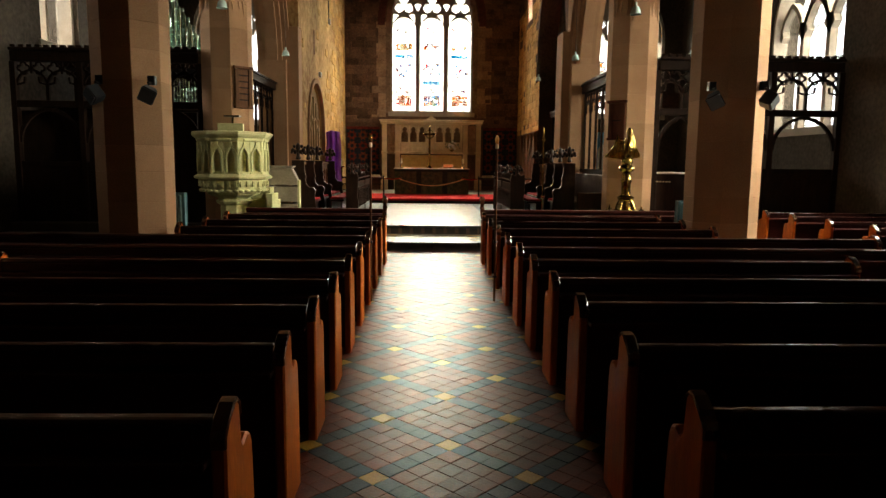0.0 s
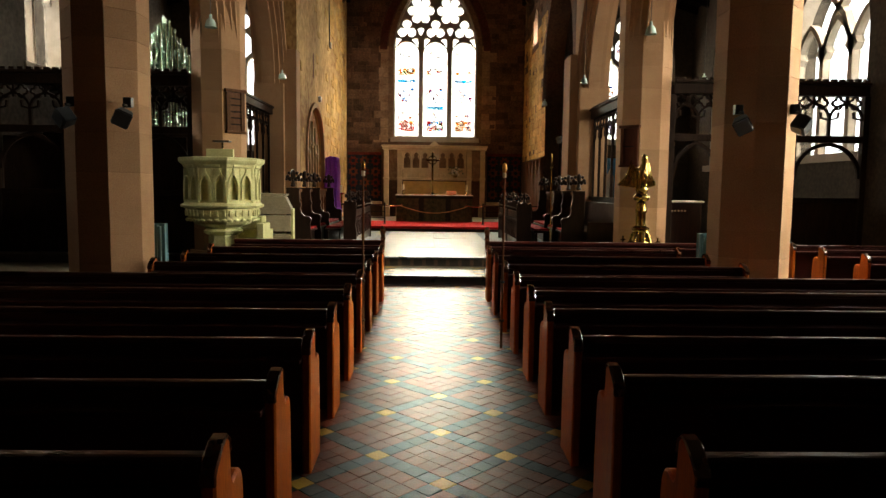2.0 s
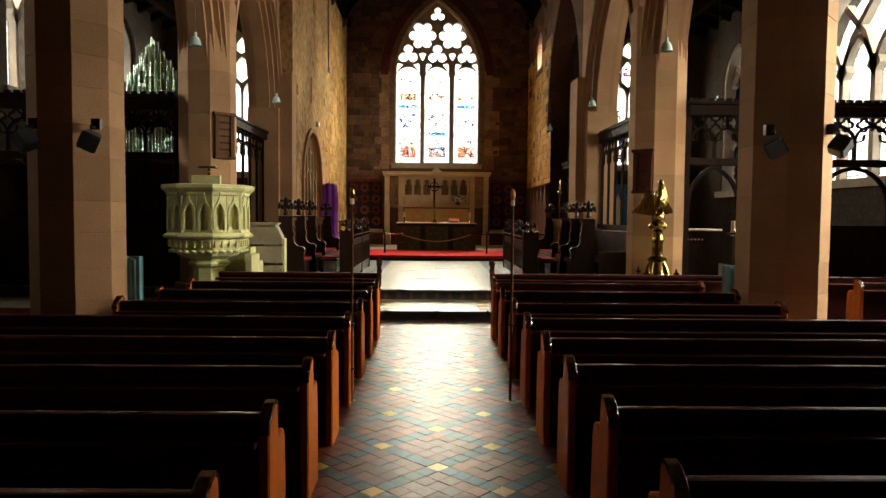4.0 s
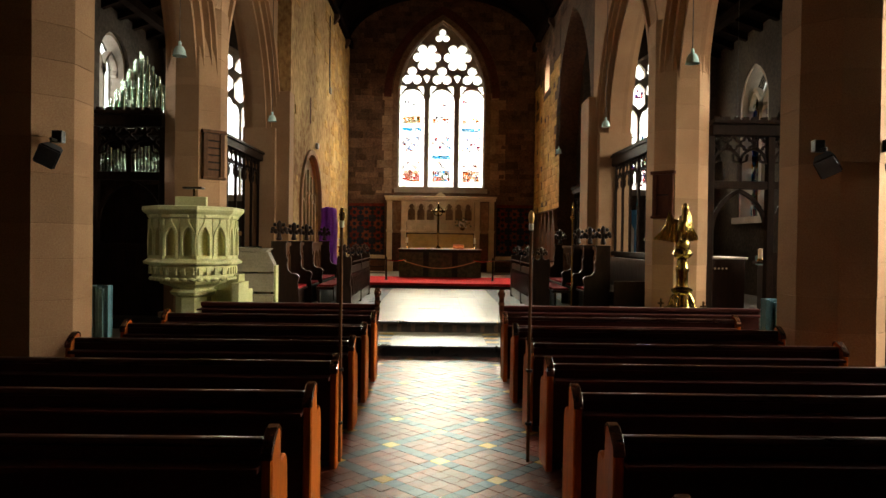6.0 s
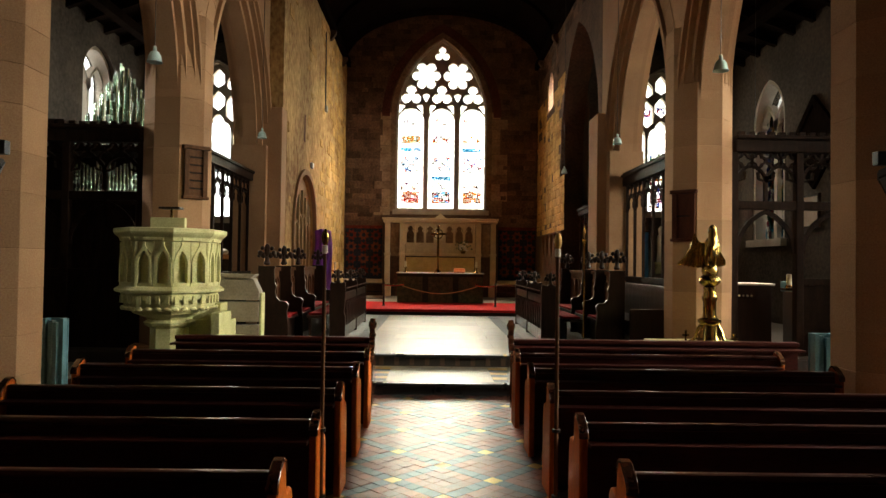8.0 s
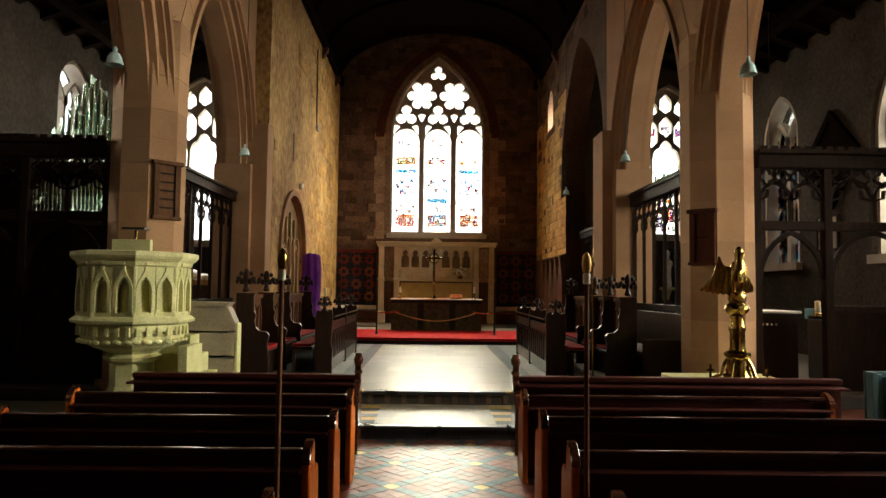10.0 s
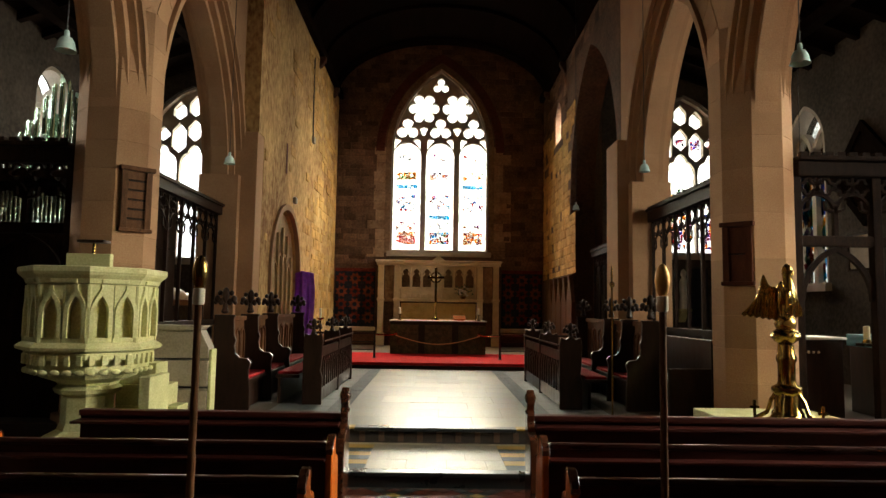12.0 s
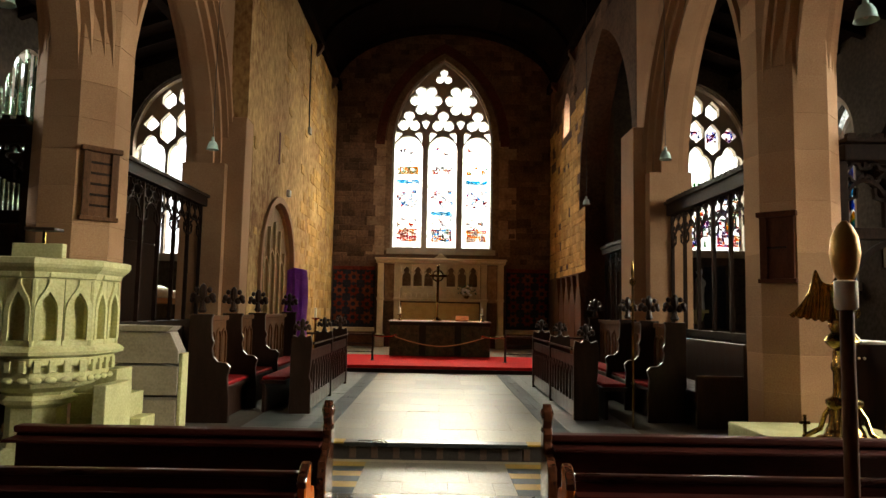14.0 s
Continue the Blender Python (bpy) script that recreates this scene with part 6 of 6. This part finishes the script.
part("tablet_frame", add_bar(bmesh.new(), [(19.3, 2.69), (20.08, 2.69), (20.08, 3.43), (19.3, 3.43)], "x", 0.06, SOUT - 0.07, SOUT - 0.003, True), OAKM, tablet)
hang = thing("blue_banner", (6.35, 23.85, 1.2), "bright blue and white banner hung in the side chapel", "banner")
part("cloth", box(6.05, 6.6, 23.84, 23.86, 1.3, 2.72, 0.004), BLUE, hang)
part("white_panel", prism([(6.2, 1.3), (6.45, 1.3), (6.45, 2.1), (6.325, 2.4), (6.2, 2.1)], "y", 23.832, 23.838), LINEN, hang)
part("rod", tube([(6.0, 23.85, 2.74), (6.65, 23.85, 2.74)], 0.014), BRASS, hang)
part("pole", lathe([(0.12, CHANCEL_Z), (0.015, CHANCEL_Z + 0.04), (0.015, 2.74)], 6.325, 23.9, 8), BRASS, hang)
br = thing("statue_bracket", (7.05, 24.1, 1.7), "stone bracket on the chapel wall", "bracket")
part("shelf", box(6.88, 7.22, 23.98, 24.296, 1.78, 1.86, 0.01), CREAM, br)
part("corbel", prism([(24.05, 1.778), (24.296, 1.778), (24.296, 1.5)], "x", 6.95, 7.15, 0.01), CREAM, br)
bm = lathe([(0.11, 1.86), (0.12, 1.9), (0.1, 2.2), (0.12, 2.5), (0.1, 2.62), (0.05, 2.7), (0.075, 2.78), (0.07, 2.86), (0.02, 2.92)], 7.05, 24.12, 12)
add_ball(bm, (7.12, 24.02, 2.52), 0.06, (0.9, 0.9, 1.5), 8)
tagged(part("statuette", bm, WHITE, None, "", True), "small white standing statuette on a wall bracket", "statue")
cl = thing("dark_curtain", (7.45, 24.2, 1.3), "dark cloth hanging beside the statuette", "curtain")
part("cloth", box(7.2, 7.75, 24.2, 24.24, 1.4, 2.95, 0.01), TAPB, cl)
part("rod", tube([(7.15, 24.2, 2.98), (7.8, 24.2, 2.98)], 0.015), IRON, cl)
con = thing("console", (5.75, 15.6, CHANCEL_Z), "dark wooden console with a pale top and knobs", "console")
part("body", box(5.3, 6.05, 15.4, 16.1, CHANCEL_Z, 1.42, 0.015), OAK, con)
part("top", box(5.26, 6.09, 15.36, 16.14, 1.422, 1.46, 0.01), LINEN, con, "pale worn top")
for k in range(5):
    part("knob", add_ball(bmesh.new(), (5.42 + k * 0.07, 15.385, 1.25), 0.018, (1, 1, 1), 8), WAX, con, smooth=True)
cup = thing("side_table", (7.2, 15.9, CHANCEL_Z), "dim side table with a pale cloth top", "table")
part("body", box(6.75, 7.9, 15.6, 16.4, CHANCEL_Z, 1.3, 0.015), OAK, cup)
part("cloth", box(6.72, 7.93, 15.57, 16.43, 1.302, 1.48, 0.01), TEAL, cup, "grey-green cloth")
cd = thing("side_candle", (6.15, 14.98, 1.56), "short cream candle on a brass holder", "candle")
part("shelf", box(6.05, 6.25, 14.94, 15.12, 1.36, 1.4, 0.006), OAK, cd)
part("holder", lathe([(0.06, 1.402), (0.05, 1.43), (0.04, 1.45)], 6.15, 15.03, 10), BRASS, cd, smooth=True)
part("candle", lathe([(0.04, 1.45), (0.04, 1.62), (0.01, 1.63)], 6.15, 15.03, 10), WAX, cd, smooth=True)


# ---- skies outside the windows ----
def backdrop(name, eye, target, wide, high, strength):
    m = bpy.data.materials.new("bright_overcast_sky")
    m.use_nodes = True
    t = m.node_tree
    t.nodes.remove(t.nodes["Principled BSDF"])
    em, co, n, ramp = t.nodes.new("ShaderNodeEmission"), t.nodes.new("ShaderNodeTexCoord"), t.nodes.new("ShaderNodeTexNoise"), t.nodes.new("ShaderNodeValToRGB")
    n.inputs["Scale"].default_value = 0.5
    t.links.new(co.outputs["Object"], n.inputs["Vector"])
    t.links.new(n.outputs["Fac"], ramp.inputs[0])
    ramp.color_ramp.elements[0].color, ramp.color_ramp.elements[1].color = (0.86, 0.9, 0.96, 1), (1, 1, 1, 1)
    t.links.new(ramp.outputs[0], em.inputs["Color"])
    em.inputs["Strength"].default_value = strength
    t.links.new(em.outputs[0], t.nodes["Material Output"].inputs["Surface"])
    bm = bmesh.new()
    bmesh.ops.create_grid(bm, x_segments=1, y_segments=1, size=0.5, matrix=Matrix.Diagonal((wide, high, 1, 1)))
    ob = part(name, bm, m)
    ob.matrix_world = look(eye, target)
    return tagged(ob, "bright overcast sky outside the window", "sky", "", "structure")


backdrop("backdrop_east", (0.53, 37.5, 8.0), (0.53, 0, 8.0), 18.0, 22.0, SKY)
backdrop("backdrop_sanctuary", (6.6, 27.1, 8.0), (0, 27.1, 8.0), 3.0, 4.0, SKY)
backdrop("backdrop_north_chapel", (-6.3, 26.2, 5.5), (-6.3, 0, 5.5), 5.4, 9.0, SKY)
backdrop("backdrop_south_chapel", (7.2, 26.2, 5.5), (7.2, 0, 5.5), 5.4, 9.0, SKY)
backdrop("backdrop_south_lancet", (SOUT + 0.6, 21.75, 4.6), (0, 21.75, 4.6), 1.68, 4.3, SKY * 0.3)
for yc, sill in ((21.2, 4.3),):
    backdrop("backdrop_north_aisle", (NOUT - 0.6, yc, sill + 1.55), (0, yc, sill + 1.55), 1.68, 3.1, SKY)
backdrop("backdrop_south", (12.2, 11.5, 5.0), (0, 11.5, 5.0), 34.0, 9.0, SKY)
backdrop("backdrop_north", (-10.3, 12.0, 5.5), (0, 12.0, 5.5), 32.0, 9.0, SKY)


# ---- paving, piece by piece ----
def shared(name, bm, material):
    bmesh.ops.recalc_face_normals(bm, faces=bm.faces)
    me = bpy.data.meshes.new(name)
    bm.to_mesh(me)
    bm.free()
    me.materials.append(material)
    return me


def slab_mesh(pts, depth, lip=0.004):
    """A thin tile about its own middle, with a worn bevelled rim."""
    bm = bmesh.new()
    n = len(pts)
    k = 1 - lip / max(abs(pts[0][0]), abs(pts[0][1]), 0.01)
    lo = [bm.verts.new((u, v, -depth)) for u, v in pts]
    mid = [bm.verts.new((u, v, -lip * 0.6)) for u, v in pts]
    hi = [bm.verts.new((u * k, v * k, 0)) for u, v in pts]
    bm.faces.new(hi)
    for a, b in ((lo, mid), (mid, hi)):
        for i in range(n):
            bm.faces.new((a[i], a[(i + 1) % n], b[(i + 1) % n], b[i]))
    return bm


AX0, AX1 = -0.46, 1.32
A = 0.797 / math.sqrt(2) / 5            # tile side
h = A / 2 - 0.0012
DIAMOND = [(h * math.sqrt(2), 0), (0, h * 1.447), (-h * math.sqrt(2), 0), (0, -h * 1.447)]
floor_nave = thing("floor_nave", (0.43, 6.0, 0.0), "diagonal red, blue-black and yellow clay tiles worn to a sheen", "tiled floor", kind="structure")
kinds = {c: shared("tile", slab_mesh(DIAMOND, 0.012, 0.0022), m) for c, m in (("r", TILE_R), ("k", TILE_K), ("y", TILE_Y))}
far = {c: bmesh.new() for c in "rky"}
rnd = random.Random(21)
count = 0
for i in range(-90, 90):
    for j in range(-90, 90):
        x, y = 0.028 + (i - j) * A / math.sqrt(2), 3.652 + (i + j) * A * 1.0235 / math.sqrt(2)
        r = A / math.sqrt(2)
        if not (AX0 - r * 0.3 < x < AX1 + r * 0.3 and -2.5 < y < 12.85):
            continue
        ii, jj = i % 5, j % 5
        c = "y" if ii == 0 and jj == 0 else "k" if ii == 0 or jj == 0 else "r"
        if 2.9 < y < 5.1 and count < 300:
            ob = new("tile", kinds[c])
            ob.parent = floor_nave
            ob.matrix_parent_inverse = floor_nave.matrix_world.inverted()
            ob.matrix_basis = pose(x, y, rnd.uniform(-0.0014, 0.0014), rnd.uniform(-0.6, 0.6), rnd.uniform(-0.6, 0.6), rnd.uniform(-0.6, 0.6))
            count += 1
        else:
            one = slab_mesh(DIAMOND, 0.012, 0.0022)
            one.transform(pose(x, y, rnd.uniform(-0.0014, 0.0014), rnd.uniform(-0.6, 0.6), rnd.uniform(-0.6, 0.6), rnd.uniform(-0.6, 0.6)))
            src, dst = one, far[c]
            vs = [dst.verts.new(v.co) for v in src.verts]
            src.verts.index_update()
            for f in src.faces:
                dst.faces.new([vs[v.index] for v in f.verts])
            one.free()
for c in "rky":
    tagged(part("worn_tiles", far[c], JOINED[c], floor_nave), "", "", "", "stuff")


def paving(name, x0, x1, y0, y1, z, w, d, pick, label):
    """Rectangular flags in staggered rows."""
    ob = thing(name, ((x0 + x1) / 2, (y0 + y1) / 2, z), label, "paving", kind="structure")
    cache = {}
    row, y = 0, y0
    while y < y1 - 0.01:
        dd = min(d, y1 - y)
        x = x0 - (row % 2) * w / 2
        while x < x1 - 0.01:
            a, b = max(x, x0), min(x + w, x1)
            m = pick(row, (a + b) / 2, y)
            key = (round(b - a, 3), round(dd, 3), m.name)
            if b - a > 0.02:
                if key not in cache:
                    u, v = (b - a) / 2 - 0.001, dd / 2 - 0.001
                    cache[key] = shared("flag", slab_mesh([(-u, -v), (u, -v), (u, v), (-u, v)], 0.018, 0.002), m)
                t = new("flag", cache[key])
                t.parent = ob
                t.matrix_parent_inverse = ob.matrix_world.inverted()
                t.matrix_basis = pose((a + b) / 2, y + dd / 2, z + rnd.uniform(-0.001, 0.001), rnd.uniform(-0.12, 0.12), rnd.uniform(-0.12, 0.12), 0)
            x += w
        y += d
        row += 1
    return ob


# landing: stone flags in the middle, banded borders at its sides
paving("landing_paving", -0.3, 1.16, 13.08, 14.3, 0.14, 0.42, 0.42, lambda r, x, y: SLAB, "pale stone flags on the landing")
for x0, x1 in ((-0.72, -0.3), (1.16, 1.58)):
    paving("landing_border", x0, x1, 13.08, 14.3, 0.14, 0.42, 0.205, lambda r, x, y: TILE_Y if r % 2 else TILE_K, "yellow and blue-black tile bands beside the landing")
paving("landing_back", -0.72, 1.58, 14.3, 14.42, 0.14, 0.36, 0.12, lambda r, x, y: TILE_B, "buff tiles at the back of the landing")
paving("landing_side_north", NOUT, -0.72, 13.08, 14.42, 0.14, 0.6, 0.45, lambda r, x, y: SLAB, "dim stone flags beside the pulpit")
paving("landing_side_south", 1.58, 3.5, 13.08, 14.42, 0.14, 0.6, 0.45, lambda r, x, y: SLAB, "dim stone flags beside the lectern")

# step edges
step_low = thing("step_1", (0.43, 13.0, 0.0), "black slate step up from the nave", "step", kind="structure")
part("riser", box(-2.4, 3.4, 12.93, 13.075, -0.01, 0.095), SLATE, step_low)
part("nosing", box(-2.4, 3.4, 12.9, 13.076, 0.098, 0.142, 0.012), SLATE, step_low)
step_high = thing("step_2", (0.43, 14.45, 0.14), "chancel step with a slate nosing and tiled riser", "step", kind="structure")
part("riser", box(-2.38, 4.05, 14.475, 14.52, 0.12, 0.27), OAKR, step_high)
part("nosing", box(-0.56, 1.42, 14.42, 14.6, 0.273, 0.318, 0.012), SLATE, step_high)
for k in range(9):
    x = -0.5 + k * 0.235
    part("riser_tile", box(x, x + 0.07, 14.462, 14.474, 0.145, 0.265, 0.003), TILE_D, step_high)
for x0, x1 in ((-0.82, -0.56), (1.42, 1.68)):
    part("yellow_tile", box(x0, x1, 14.44, 14.62, 0.296, 0.316, 0.004), TILE_Y, step_high)

# chancel: broad pale paving between slate bands, dim tiles at the sides
paving("chancel_paving", -0.84, 1.78, 14.6, 22.45, CHANCEL_Z, 0.874, 0.7, lambda r, x, y: SLAB, "broad pale stone paving up the chancel")
for x0, x1 in ((-1.1, -0.84), (1.78, 2.04)):
    paving("chancel_band", x0, x1, 14.62, 22.45, CHANCEL_Z, 0.26, 0.5, lambda r, x, y: TILE_K, "blue-black tile band beside the chancel paving")
for x0, x1 in ((-1.9, -1.1), (2.04, 2.9)):
    paving("chancel_side", x0, x1, 14.55, 22.45, CHANCEL_Z, 0.4, 0.4, lambda r, x, y: SLATEY, "dim grey-blue tiles beside the choir stalls")
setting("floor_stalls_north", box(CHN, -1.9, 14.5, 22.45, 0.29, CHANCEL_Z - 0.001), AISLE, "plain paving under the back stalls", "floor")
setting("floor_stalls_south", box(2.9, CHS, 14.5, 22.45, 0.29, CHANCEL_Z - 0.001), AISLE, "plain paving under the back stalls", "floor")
setting("floor_chapel_north", box(NOUT, CHN - 0.7, 14.5, CHAPEL_E, 0.29, CHANCEL_Z - 0.001), AISLE, "paving of the north chapel, darkened to cut bounce", "floor")
setting("floor_chapel_south", box(CHS + 0.7, SOUT, 14.5, CHAPEL_E, 0.29, CHANCEL_Z - 0.001), AISLE, "paving of the south chapel, darkened to cut bounce", "floor")


# ---- rough stones of the chancel walls ----
def rubble(name, axis, face, out, u0, u1, z0, z1, skip, seed, keep, material, label, size=(0.22, 0.6), proud=1.0):
    """Uneven coursed stones that stand a little out of a wall."""
    rnd = random.Random(seed)
    bm = bmesh.new()
    z = z0
    while z < z1:
        h = rnd.uniform(0.14, 0.3)
        u = u0 - rnd.uniform(0, 0.3)
        while u < u1:
            w = rnd.uniform(*size)
            a, b = max(u, u0) + 0.008, min(u + w, u1) - 0.008
            if b - a > 0.06 and z + h < z1 and not skip((a + b) / 2, z + h / 2, (b - a) / 2) and rnd.random() < keep((a + b) / 2, z):
                d = rnd.uniform(0.008, 0.028) * proud
                j = [rnd.uniform(-0.012, 0.012) for _ in range(8)]
                base = [(a, z + 0.006), (b, z + 0.006), (b, z + h - 0.006), (a, z + h - 0.006)]
                lo = [bm.verts.new(along(axis, p, face + out * 0.004, q)) for p, q in base]
                mi = [bm.verts.new(along(axis, p + j[i], face - out * d * 0.6, q + j[i + 4])) for i, (p, q) in enumerate(base)]
                cu, cv = (a + b) / 2, z + h / 2
                hi = [bm.verts.new(along(axis, cu + (p - cu) * 0.86 + j[i], face - out * d, cv + (q - cv) * 0.8 + j[i + 4])) for i, (p, q) in enumerate(base)]
                bm.faces.new(hi)
                for r1, r2 in ((lo, mi), (mi, hi)):
                    for i in range(4):
                        bm.faces.new((r1[i], r1[(i + 1) % 4], r2[(i + 1) % 4], r2[i]))
            u += w
        z += h
    return tagged(part(name, bm, material), label, "stonework", "", "structure")


def clear_of_east_window(u, v, half):
    s = abs(u - E_HOLE[0])
    if v < 3.45:
        return -1.7 - half < u < 2.8 + half or v < 3.3
    if v < E_HOLE[3]:
        return s < E_HOLE[1] + 0.5 + half
    a, r = E_HOLE[1] + 0.42 + half, (2.16 ** 2 + 3.35 ** 2) / (2 * 2.16)
    return s < a and v < E_HOLE[3] + math.sqrt(max(0, r * r - (min(s, a) + r - a) ** 2)) + 0.15


setting("wall_chapel_return", box(CHS + 0.69, CHS + 0.8, CHAPEL_E + 0.002, 26.0, -0.3, 10.1), WALL_SHADED, "plain return of the chapel wall", "wall")
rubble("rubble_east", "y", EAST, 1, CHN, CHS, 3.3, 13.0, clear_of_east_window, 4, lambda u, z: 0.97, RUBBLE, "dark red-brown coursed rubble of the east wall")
rubble("rubble_north", "x", CHN, -1, 19.8, EAST - 0.05, 1.2, 9.9, lambda u, v, w: 20.3 - w < u < 23.9 + w and v < 4.1, 6, lambda u, z: 0.6 if u > 25.2 + 1.0 * math.sin(z * 1.3) else 0.06, RUBBLE_L, "pale rubble stones bared in the worn plaster", proud=0.8)
# One wall in two tones: golden where lit, dark for the shade above.
rubble("rubble_south", "x", CHS, 1, 24.5, EAST - 0.05, 2.8, 7.7, lambda u, v, w: (v > 4.6 and u - w < 25.2 - (v - 4.9) ** 2 * 0.12 and u < 25.3) or (v > 6.85 and abs(u - 27.1) < 0.55 + w), 8, lambda u, z: 0.93, RUBBLE_L, "rubble stones of the sanctuary wall in their lit golden tone")
rubble("rubble_south_upper", "x", CHS, 1, 20.1, EAST - 0.05, 7.75, 10.1, lambda u, v, w: (u - w < 25.3 and v < 8.7) or (v < 8.6 and abs(u - 27.1) < 0.55 + w), 18, lambda u, z: 0.9, RUBBLE, "rubble high on the sanctuary wall, darkened for shade")
